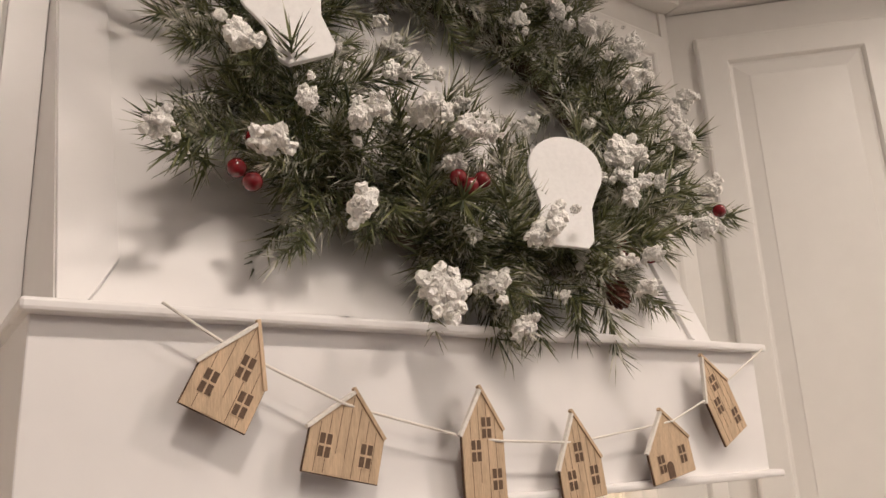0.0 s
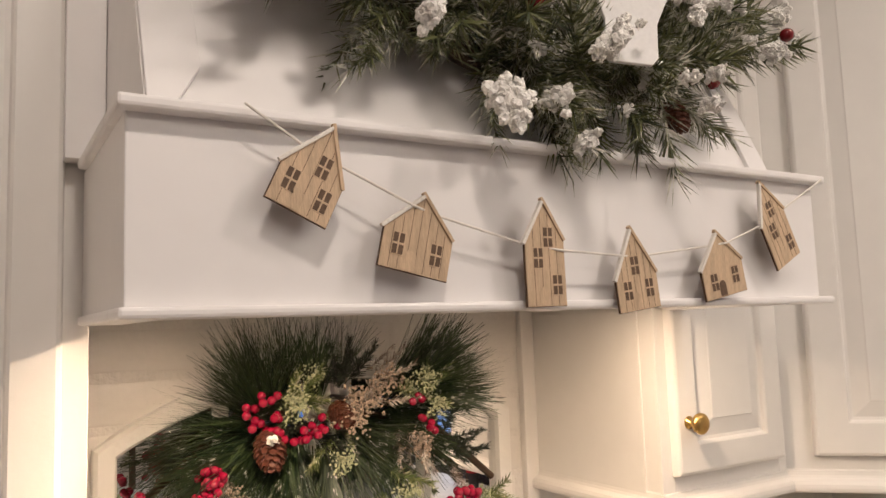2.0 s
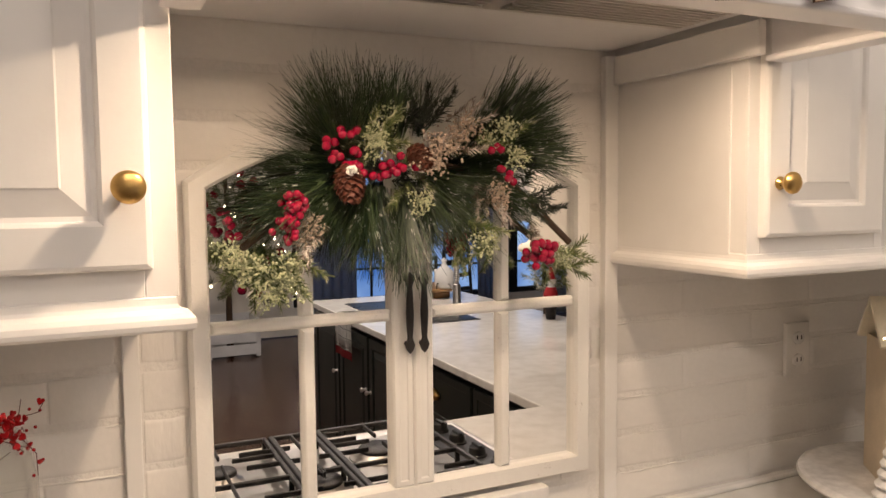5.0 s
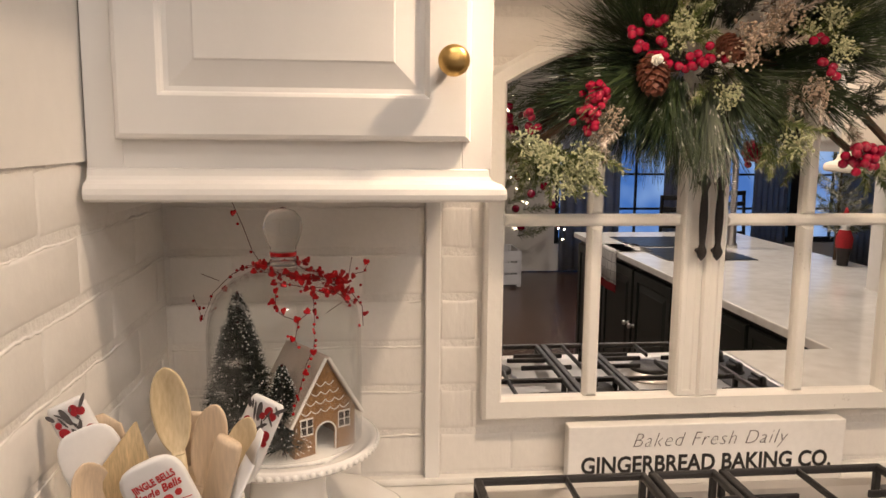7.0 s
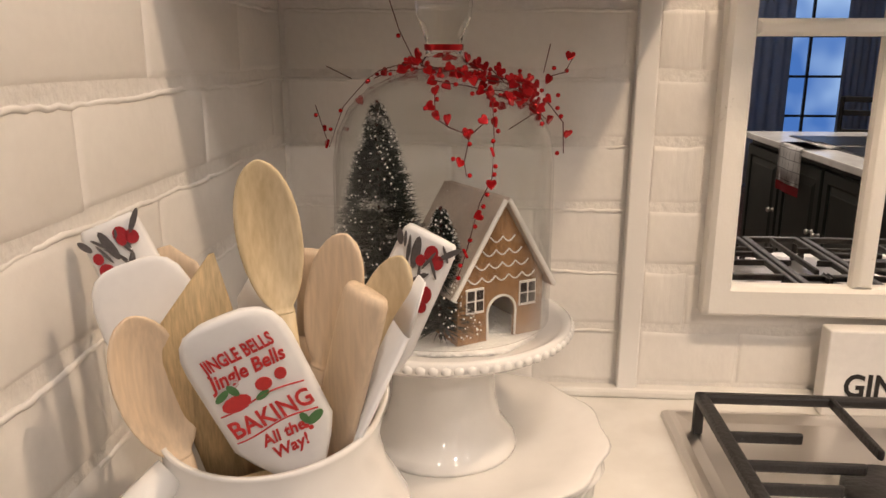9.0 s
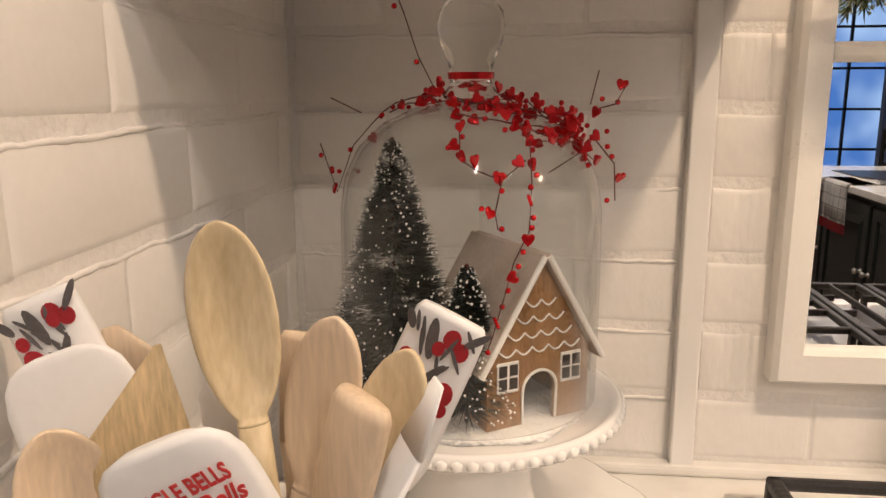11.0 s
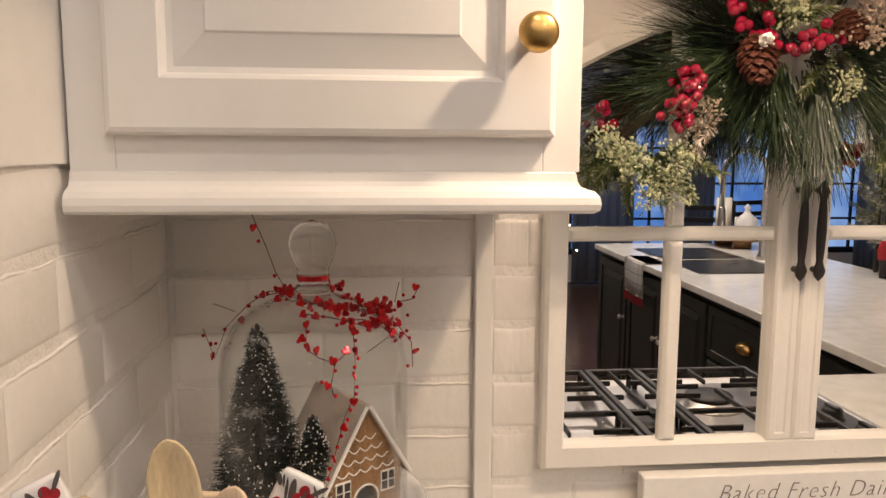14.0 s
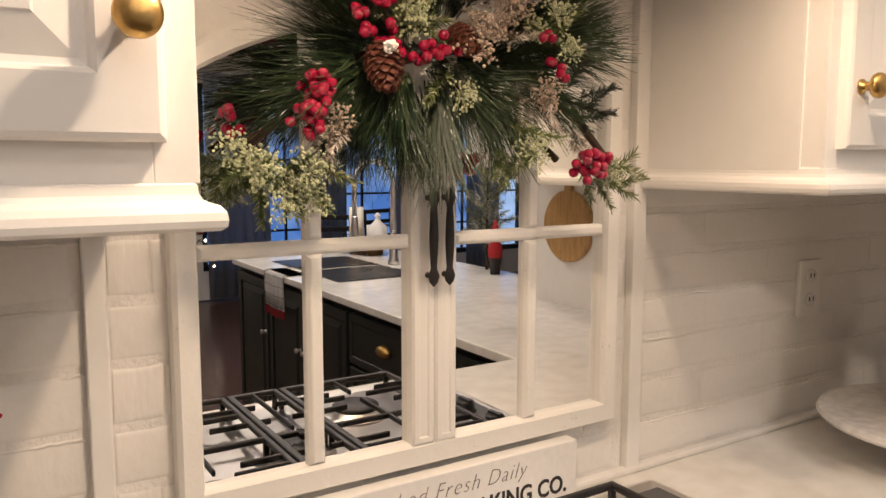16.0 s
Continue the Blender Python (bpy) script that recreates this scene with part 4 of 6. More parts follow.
firs = [sprig_mesh("fir_sprig", 0.075, 150, 0.022, 0.0008, 60, DARK_PINE), sprig_mesh("fir_sprig", 0.085, 120, 0.020, 0.0008, 60, GREY_TWIG), sprig_mesh("fir_sprig", 0.07, 130, 0.024, 0.0009, 62, CEDAR)]
FIRS = []


def bunch(x, z, n, k, dx, dz, fan, r):
    """Sprigs of one kind that fan out round one direction."""
    base = math.atan2(dz, dx)
    for i in range(n):
        t = base + radians(fan) * ((i + 0.5) / n - 0.5)
        FIRS.append((x + rng.gauss(0, r), z + rng.gauss(0, r), math.cos(t), math.sin(t), k))


bunch(0.690, 1.610, 7, 2, 0, 1, 300, 0.012)
bunch(0.880, 1.600, 6, 2, 0, 1, 260, 0.012)
bunch(0.744, 1.545, 4, 2, 0, -1, 110, 0.008)
bunch(0.985, 1.440, 6, 2, 1, -0.4, 170, 0.012)
bunch(0.850, 1.475, 5, 2, 0, -1, 150, 0.012)
bunch(0.515, 1.445, 9, 2, -0.3, -1, 230, 0.016)
bunch(0.555, 1.445, 4, 2, 0, -1, 120, 0.012)
bunch(0.736, 1.635, 6, 0, 0, 1, 120, 0.010)
bunch(0.775, 1.635, 4, 0, 0.2, 1, 70, 0.010)
bunch(0.930, 1.525, 7, 0, 1, 0.1, 150, 0.010)
bunch(0.720, 1.570, 4, 0, 0, -1, 200, 0.015)
bunch(0.815, 1.630, 4, 1, 0.85, 0.65, 45, 0.010)
bunch(0.590, 1.500, 4, 1, -0.3, -1, 60, 0.008)
bunch(0.875, 1.550, 5, 1, 0.1, -1, 80, 0.010)
bunch(0.775, 1.585, 5, 1, 0.2, 0.4, 300, 0.012)
bunch(0.940, 1.490, 3, 1, 0.3, -1, 80, 0.010)
for x, z, dx, dz, k in FIRS:
    placed("fir_sprig", firs[k], along((x, SWY - 0.02 + rng.uniform(-0.03, 0.02), z), (dx, rng.uniform(-0.9, -0.1), dz), rng.uniform(0, 360), rng.uniform(0.62, 0.88)), swag)
CREAM = material("cream_buds", (0.45, 0.48, 0.30), 0.8, vary=0.1, scale=60)
PALE = material("pale_frosted_buds", (0.48, 0.38, 0.30), 0.8, vary=0.15, scale=60)
buds = [buds_mesh("bud_spray", 0.034, 34, CREAM), buds_mesh("bud_spray", 0.030, 26, PALE)]
for x, z, k in ((0.50, 1.43, 0), (0.53, 1.415, 0), (0.485, 1.445, 0), (0.545, 1.435, 0), (0.515, 1.40, 0), (0.555, 1.405, 0), (0.47, 1.46, 0), (0.665, 1.615, 0), (0.68, 1.60, 0), (0.70, 1.64, 0), (0.875, 1.625, 0), (0.895, 1.59, 0), (0.855, 1.605, 0), (0.975, 1.43, 0), (0.74, 1.525, 0), (0.85, 1.455, 0), (0.77, 1.59, 1), (0.79, 1.605, 1), (0.755, 1.572, 1), (0.80, 1.618, 1), (0.765, 1.61, 1), (0.575, 1.475, 1), (0.585, 1.49, 1), (0.88, 1.52, 1), (0.875, 1.54, 1), (0.825, 1.63, 1)):
    placed("bud_spray", buds[k], along((x, SWY - 0.045 + rng.uniform(-0.02, 0.01), z), (rng.uniform(-0.5, 0.5), -1, rng.uniform(-0.4, 0.6)), rng.uniform(0, 360), rng.uniform(0.7, 0.95)), swag)
one_berry = berries_mesh("berry", [(0, 0, 0)], 0.0062, BERRY)


def berry_bunch(x, z, n, rx, rz, y=SWY - 0.07, k=1.0):
    for i in range(n):
        q = (x + rng.gauss(0, rx), y + rng.uniform(-0.012, 0.012), z + rng.gauss(0, rz))
        placed("berry", one_berry, Matrix.Translation(q) @ Matrix.Diagonal((k, k, k, 1)), swag, "glossy red berry")


berry_bunch(0.557, 1.522, 28, 0.0080, 0.0085, k=0.9)
berry_bunch(0.543, 1.491, 22, 0.0068, 0.0085, k=0.9)
berry_bunch(0.625, 1.605, 13, 0.014, 0.012)
berry_bunch(0.640, 1.575, 5, 0.007, 0.006)
berry_bunch(0.691, 1.571, 14, 0.016, 0.008)
berry_bunch(0.937, 1.444, 26, 0.0115, 0.0095, k=1.05)
berry_bunch(0.882, 1.562, 6, 0.010, 0.009)
berry_bunch(0.865, 1.60, 3, 0.008, 0.004)
berry_bunch(0.485, 1.49, 6, 0.006, 0.010, SWY)
big_cone = cone_mesh("pine_cone", 0.047, 0.026, CONE)
placed("pine_cone", big_cone, along((0.632, SWY - 0.06, 1.573), (0.02, -0.35, -1.0)), swag, "brown pine cone with frosted tip")
placed("pine_cone", big_cone, along((0.735, SWY - 0.045, 1.60), (0.3, -0.6, -0.6), 40, 0.8), swag, "brown pine cone")
placed("flocking", clumps[1], Matrix.Translation((0.628, SWY - 0.092, 1.566)) @ Matrix.Diagonal((0.6, 0.6, 0.6, 1)), swag, "white flocking")
part("hanger", boxed(MC - 0.006, MC + 0.006, 1.055, 1.12, 1.60, 1.606, 0.001), BLACK_IRON, swag)

# ---- stack of plates, cake stand and cloche ----
PX, PY = 0.15, 0.95


def scallop(a, r):
    return r * (1 + (0.018 * math.cos(12 * a) if r > 0.11 else 0))


for i in range(4):
    z = ZC + 0.0003 + 0.0095 * i
    b = lathe(bmesh.new(), [(0.075, 0.0), (0.085, 0.001), (0.118, 0.010), (0.146, 0.0165), (0.149, 0.0185), (0.146, 0.020), (0.118, 0.0145), (0.085, 0.006), (0.001, 0.0058)], pose(PX + 0.002 * i, PY - 0.001 * i, z, 0, 0, 17 * i), 72, scallop)
    tagged(part("plate", b, CERAMIC, None, "", True), "white scalloped ceramic plate in a stack", "plate", "stacked plates")
ZP = ZC + 0.0003 + 0.0285 + 0.0062
stand = thing("cake_stand", (PX, PY, ZP), "white ceramic pedestal cake stand with a beaded rim", "cake stand")
ZS = 1.076
b = lathe(bmesh.new(), [(0.070, 0), (0.070, 0.004), (0.066, 0.010), (0.054, 0.028), (0.049, 0.050), (0.047, 0.085), (0.050, ZS - ZP - 0.016)], pose(PX, PY, ZP), 48)
part("pedestal", b, CERAMIC, stand, "", True)
b = lathe(bmesh.new(), [(0.03, -0.017), (0.075, -0.013), (0.110, -0.009), (0.116, -0.003), (0.117, 0.004), (0.113, 0.006), (0.108, 0.002), (0.10, 0.0), (0.001, 0.0)], pose(PX, PY, ZS), 64)
dish = part("dish", b, CERAMIC, stand, "", True)
bead_white = mesh_of("bead", ball(bmesh.new(), (0, 0, 0), 0.0048, 1), CERAMIC, True)
for i in range(72):
    a = 2 * math.pi * i / 72
    placed("bead", bead_white, Matrix.Translation((PX + 0.1155 * math.cos(a), PY + 0.1155 * math.sin(a), ZS - 0.001)), stand)
snow = lathe(bmesh.new(), [(0.092, 0.0), (0.085, 0.003), (0.06, 0.0055), (0.03, 0.0045), (0.001, 0.006)], pose(PX, PY, ZS + 0.0004), 40, lambda a, r: r * (1 + 0.03 * math.sin(5 * a) + 0.02 * math.sin(11 * a)))
tagged(part("faux_snow", snow, FLOCK, None, "", True), "white faux snow spread over the cake stand", "faux snow", "", "stuff")

GLASS = bpy.data.materials.new("clear_glass")
GLASS.use_nodes = True
gb = GLASS.node_tree.nodes["Principled BSDF"]
gb.inputs["Transmission Weight"].default_value, gb.inputs["Roughness"].default_value, gb.inputs["IOR"].default_value = 1.0, 0.0, 1.45
gb.inputs["Base Color"].default_value = (0.97, 0.98, 0.97, 1)
THIN_GLASS = bpy.data.materials.new("thin_clear_glass")
THIN_GLASS.use_nodes = True
tn, tl = THIN_GLASS.node_tree.nodes, THIN_GLASS.node_tree.links
clear, gloss, rim, blend = tn.new("ShaderNodeBsdfTransparent"), tn.new("ShaderNodeBsdfGlossy"), tn.new("ShaderNodeLayerWeight"), tn.new("ShaderNodeMixShader")
steep, share = tn.new("ShaderNodeMath"), tn.new("ShaderNodeMath")
steep.operation, share.operation = 'POWER', 'MULTIPLY_ADD'
steep.inputs[1].default_value, share.inputs[1].default_value, share.inputs[2].default_value = 3.2, 0.75, 0.022
clear.inputs["Color"].default_value = (0.985, 0.99, 0.985, 1)
gloss.inputs["Roughness"].default_value = 0.01
tl.new(rim.outputs["Facing"], steep.inputs[0])
tl.new(steep.outputs[0], share.inputs[0])
tl.new(share.outputs[0], blend.inputs[0])
tl.new(clear.outputs[0], blend.inputs[1])
tl.new(gloss.outputs[0], blend.inputs[2])
tl.new(blend.outputs[0], tn["Material Output"].inputs["Surface"])
cloche = thing("glass_cloche", (PX, PY, ZS), "clear glass cloche with a ball handle over a winter scene", "cloche")
ZD = ZS + 0.0075
prof_o = [(0.096, 0.0), (0.0965, 0.08), (0.096, 0.140), (0.092, 0.165), (0.082, 0.186), (0.064, 0.203), (0.040, 0.214), (0.020, 0.218)]
prof_i = [(r - 0.0022, z - (0.0022 if z > 0.15 else 0)) for r, z in prof_o]
b = lathe(bmesh.new(), prof_i[::-1] + prof_o + [(0.0145, 0.2195), (0.001, 0.2195)], pose(PX, PY, ZD), 64)
dome = part("dome", b, THIN_GLASS, cloche, "", True)
dome.visible_shadow = False
b = lathe(bmesh.new(), [(0.019, 0.2200), (0.021, 0.223), (0.0165, 0.228), (0.0145, 0.236), (0.017, 0.246), (0.0225, 0.259), (0.0245, 0.270), (0.0225, 0.281), (0.015, 0.290), (0.001, 0.2945)], pose(PX, PY, ZD), 40)
k = part("handle", b, GLASS, cloche, "", True)
k.visible_shadow = False
part("ribbon", lathe(bmesh.new(), [(0.0150, 0.2335), (0.0165, 0.2335), (0.0170, 0.2385), (0.0155, 0.2385)], pose(PX, PY, ZD), 32), RED_FOIL, cloche, "red ribbon")


# ---- bottle-brush trees ----
def brush_tree(x, y, z, h, r, n, flakes, rings=26):
    tree = thing("bottle_brush_tree", (x, y, z), "dark green bottle-brush tree dusted with white snow", "tree", "bottle-brush trees")
    part("stem", tube(bmesh.new(), [(x, y, z), (x, y, z + h)], 0.0016, 6), WIRE, tree)
    bm = bmesh.new()
    for i in range(n):
        t = (int(i / n * rings) + rng.gauss(0.5, 0.16)) / rings
        t = min(0.999, max(0.0, t)) ** 0.85
        layer = 1.0
        rr = (r * (1 - t) ** 0.8 * layer + 0.004) * rng.uniform(0.85, 1.05)
        a = rng.uniform(0, 2 * math.pi)
        d = Vector((math.cos(a), math.sin(a), rng.uniform(-0.15, 0.35)))
        needle(bm, Vector((x, y, z + 0.008 + t * (h - 0.01))), d, rr, 0.0006)
    part("bristles", bm, BRUSH, tree)
    bm = bmesh.new()
    for i in range(flakes):
        t = rng.random() ** 1.3
        rr = r * (1 - t) ** 0.8 * rng.uniform(0.84, 1.03) + 0.003
        a = rng.uniform(0, 2 * math.pi)
        ball(bm, (x + rr * math.cos(a), y + rr * math.sin(a), z + 0.01 + t * (h - 0.012)), rng.uniform(0.0005, 0.0011), 1)
    tagged(part("snow_flakes", bm, FLOCK, tree), kind="stuff")


brush_tree(0.096, 0.925, ZS + 0.0062, 0.195, 0.057, 8000, 900)
brush_tree(0.152, 0.888, ZS + 0.0052, 0.114, 0.034, 3800, 480, 20)

# ---- gingerbread house under the cloche ----
GINGER = material("gingerbread_board", (0.37, 0.20, 0.085), 0.7, vary=0.12, scale=45, bump=0.5, bump_scale=180, stretch=(1, 1, 0.5), second=(0.15, 0.07, 0.025))
ICING = material("white_icing", (0.80, 0.77, 0.72), 0.6, vary=0.04, scale=60)
DARK_IN = material("dark_interior", (0.03, 0.02, 0.016), 0.8, vary=0.1)
ROOFB = material("frosted_roof_board", (0.52, 0.44, 0.37), 0.7, vary=0.12, scale=50, bump=0.3, bump_scale=200)
GZ = ZS + 0.0048
gh = thing("gingerbread_house", (0.20, 0.90, GZ), "small brown gingerbread house with white icing and windows", "gingerbread house")
GW, GE, GA, GD = 0.084, 0.050, 0.118, 0.088
gm = Matrix.Translation((0.167, 0.873, GZ)) @ pose(0, 0, 0, 0, 0, 33) @ pose(0, 0, 0, 90, 0, 0)
door = [(GW / 2 - 0.013 * math.cos(radians(a)), 0.024 + 0.013 * math.sin(radians(a))) for a in range(0, 181, 15)]
front_pts = [(0, 0), (GW / 2 - 0.013, 0)] + door + [(GW / 2 + 0.013, 0), (GW, 0), (GW, GE), (GW / 2, GA), (0, GE)]
part("front_wall", prism(bmesh.new(), front_pts, gm @ pose(0, 0, -0.003), 0.003), GINGER, gh)
part("back_wall", prism(bmesh.new(), [(0, 0), (GW, 0), (GW, GE), (GW / 2, GA), (0, GE)], gm @ pose(0, 0, -GD), 0.003), GINGER, gh)
for u in (0.0, GW - 0.003):
    part("side_wall", box(bmesh.new(), u, u + 0.003, 0, GE - 0.001, -GD + 0.003, -0.003, 0, gm), GINGER, gh)
sl = math.degrees(math.atan2(GA - GE, GW / 2))
L2 = math.hypot(GA - GE, GW / 2)
for s in (-1, 1):
    rm = gm @ pose(GW / 2, GA + 0.001, 0) @ pose(0, 0, 0, 0, 0, -sl if s > 0 else 180 + sl)
    t0, t1 = (0.0, 0.004) if s > 0 else (-0.004, 0.0)
    roof = part("roof", box(bmesh.new(), -0.001, L2 + 0.012, t0, t1, -GD - 0.005, 0.006, 0.0008, rm), ROOFB, gh)
    part("roof_icing", tube(bmesh.new(), [rm @ Vector((0.0, (t0 + t1) / 2, 0.0065)), rm @ Vector((L2 + 0.012, (t0 + t1) / 2, 0.0065))], 0.0021, 8), ICING, roof)
for row, (v, hw) in enumerate(((0.056, 0.033), (0.067, 0.026), (0.078, 0.019), (0.089, 0.012))):
    n = 5 - row
    bm = bmesh.new()
    for i in range(n):
        u0 = GW / 2 - hw + 2 * hw * i / n
        w = 2 * hw / n
        tube(bm, [gm @ Vector((u0 + w * t / 6, v - 0.0045 * math.sin(math.pi * t / 6), 0.0006)) for t in range(7)], 0.0007, 5)
    part("icing_scallop", bm, ICING, gh)
part("door_icing", tube(bmesh.new(), [gm @ Vector((GW / 2 - 0.0135, 0.001, 0.0008))] + [gm @ Vector((u, v, 0.0008)) for u, v in [(GW / 2 - 0.0142 * math.cos(radians(a)), 0.024 + 0.0142 * math.sin(radians(a))) for a in range(0, 181, 15)]] + [gm @ Vector((GW / 2 + 0.0135, 0.001, 0.0008))], 0.0011, 6), ICING, gh)
for u in (0.016, 0.068):
    w = part("window", box(bmesh.new(), u - 0.0085, u + 0.0085, 0.026, 0.048, 0.0, 0.0012, 0.0003, gm), ICING, gh)
    for du in (-0.0042, 0.0042):
        for dv in (0.0, 0.0095):
            part("pane", box(bmesh.new(), u + du - 0.0032, u + du + 0.0032, 0.0285 + dv, 0.0365 + dv, 0.0008, 0.0016, 0, gm), DARK_IN, w)

# ---- red heart garland over the cloche ----
hearts = thing("heart_garland", (PX, PY, 1.30), "red foil heart and bead garland draped over the cloche", "garland")
hb = bmesh.new()
hp = [(0.0, -0.0062), (0.0038, -0.002), (0.0056, 0.0012), (0.0048, 0.0040), (0.0026, 0.0050), (0.0, 0.0032), (-0.0026, 0.0050), (-0.0048, 0.0040), (-0.0056, 0.0012), (-0.0038, -0.002)]
prism(hb, hp, pose(0, 0, -0.0012), 0.0024, 0.0007)
heart_me = mesh_of("heart", hb, RED_FOIL)
bead_me = mesh_of("bead", ball(bmesh.new(), (0, 0, 0), 0.0019, 2), RED_FOIL, True)


def dome_height(r):
    for (r0, z0), (r1, z1) in zip(prof_o[2:], prof_o[3:]):
        if r1 <= r <= r0:
            return ZD + z0 + (z1 - z0) * (r0 - r) / max(1e-6, r0 - r1)
    return ZD + (0.219 if r < 0.02 else 0.14)


def strand(pts, hearts_every=2, step=0.0066, rad=0.0005, spread=0.0035):
    pts = [Vector(p) for p in pts]
    part("wire", tube(bmesh.new(), pts, rad, 4), WIRE, hearts)
    total, k = 0.0, 0
    for p, q in zip(pts, pts[1:]):
        ln = (q - p).length
        while total < ln:
            at = p + (q - p) * (total / ln)
            at = at + Vector((rng.gauss(0, spread), rng.gauss(0, spread), rng.gauss(0, spread)))
            if k % hearts_every == 0:
                placed("heart", heart_me, Matrix.Translation(at) @ pose(0, 0, 0, 90 + rng.uniform(-40, 40), rng.uniform(-70, 70), rng.uniform(-60, 60)) @ Matrix.Diagonal((0.76, 0.76, 0.9, 1)), hearts)
            else:
                placed("bead", bead_me, Matrix.Translation(at), hearts)
            k += 1
            total += step * rng.uniform(0.7, 1.3)
        total -= ln


def over(a0, a1, r0, r1, n, lift=0.006):
    """A way over the dome's shoulder by angle and radius."""
    out = []
    for i in range(n):
        t = i / (n - 1)
        a, r = radians(a0 + (a1 - a0) * t), r0 + (r1 - r0) * t + rng.uniform(-0.004, 0.004)
        out.append((PX + r * math.cos(a), PY + r * math.sin(a), dome_height(min(0.0955, r)) + lift + rng.uniform(-0.002, 0.004)))
    return out


strand(over(-175, -60, 0.035, 0.055, 9), 2, 0.010)
strand(over(-130, 10, 0.030, 0.075, 10), 2)
strand(over(-70, 60, 0.055, 0.088, 9), 2)
strand(over(-95, -10, 0.060, 0.090, 8), 2)
strand(over(20, 170, 0.028, 0.06, 9), 2, 0.010)
strand(over(-80, 25, 0.045, 0.08, 9), 2)
strand(over(-60, 15, 0.070, 0.085, 7), 2)
strand(over(-45, -20, 0.03, 0.094, 7), 2)
strand(over(-160, -185, 0.03, 0.10, 7, 0.008) + [(0.043, 0.93, 1.272)], 4, 0.015)
strand([(0.148, 0.875, 1.288), (0.150, 0.858, 1.268), (0.161, 0.850, 1.262), (0.176, 0.852, 1.256), (0.190, 0.856, 1.268)], 2, 0.007)
strand([(0.192, 0.868, 1.285), (0.194, 0.852, 1.255), (0.193, 0.850, 1.225), (0.184, 0.849, 1.206), (0.178, 0.849, 1.182), (0.171, 0.849, 1.156), (0.168, 0.849, 1.148)], 3, 0.0085, spread=0.0012)
strand([(0.176, 0.852, 1.256), (0.172, 0.850, 1.236), (0.174, 0.850, 1.226)], 3, 0.006)
strand([(0.235, 0.905, 1.278), (0.248, 0.90, 1.262), (0.249, 0.897, 1.238)], 3, 0.010)
strand([(0.236, 0.93, 1.296), (0.250, 0.925, 1.300), (0.256, 0.922, 1.312)], 3, 0.009)
strand([(0.128, 0.915, 1.310), (0.118, 0.905, 1.332), (0.110, 0.90, 1.358), (0.096, 0.895, 1.395)], 3, 0.026)
for p, q in (((0.08, 0.90, 1.295), (0.062, 0.89, 1.305)), ((0.232, 0.91, 1.30), (0.236, 0.90, 1.322)), ((0.225, 0.89, 1.27), (0.205, 0.88, 1.258))):
    part("wire", tube(bmesh.new(), [p, q], 0.0004, 4), WIRE, hearts)

# ---- pitcher with kitchen tools ----
QX, QY = 0.068, 0.684
pitcher = thing("ceramic_pitcher", (QX, QY, ZC), "white glazed ceramic pitcher holding wooden spoons and spatulas", "pitcher")


po = [(0.052, 0.0), (0.060, 0.003), (0.070, 0.03), (0.082, 0.075), (0.085, 0.105), (0.080, 0.140), (0.0660, 0.165), (0.0610, 0.182), (0.0635, 0.196), (0.0645, 0.199)]
pi = [(0.0615, 0.1995), (0.058, 0.184), (0.0625, 0.165), (0.0765, 0.140), (0.081, 0.105), (0.078, 0.075), (0.066, 0.03), (0.055, 0.008), (0.001, 0.007)]
bm = bmesh.new()
lathe(bm, po + pi, pose(QX, QY, ZC + 0.0003) @ Matrix.Diagonal((1, 1, 0.955, 1)), 56)
for v in bm.verts:
    d = Vector((v.co.x - QX, v.co.y - QY))
    up = max(0.0, (v.co.z - ZC - 0.165) / 0.034)
    if d.length > 0.03 and up > 0:
        a = d.normalized().dot(Vector((0.83, 0.55)))
        lip = max(0.0, a - 0.8) / 0.2
        v.co.x += 0.83 * 0.012 * lip * lip * up
        v.co.y += 0.55 * 0.012 * lip * lip * up
        v.co.z += 0.006 * lip * lip * up + 0.004 * math.cos(2 * math.atan2(d.y, d.x)) * up
part("body", bm, CERAMIC, pitcher, "", True)
hd = Vector((-0.72, -0.69, 0)).normalized()
hpts = []
for i in range(13):
    t = i / 12
    out = 0.060 + 0.018 * t + 0.048 * math.sin(math.pi * min(1, t)) ** 0.8
    hpts.append(Vector((QX, QY, ZC + 0.176 - 0.135 * t)) + hd * out)
bm = tube(bmesh.new(), hpts, 0.0105, 12)
part("handle", bm, CERAMIC, pitcher, "", True)


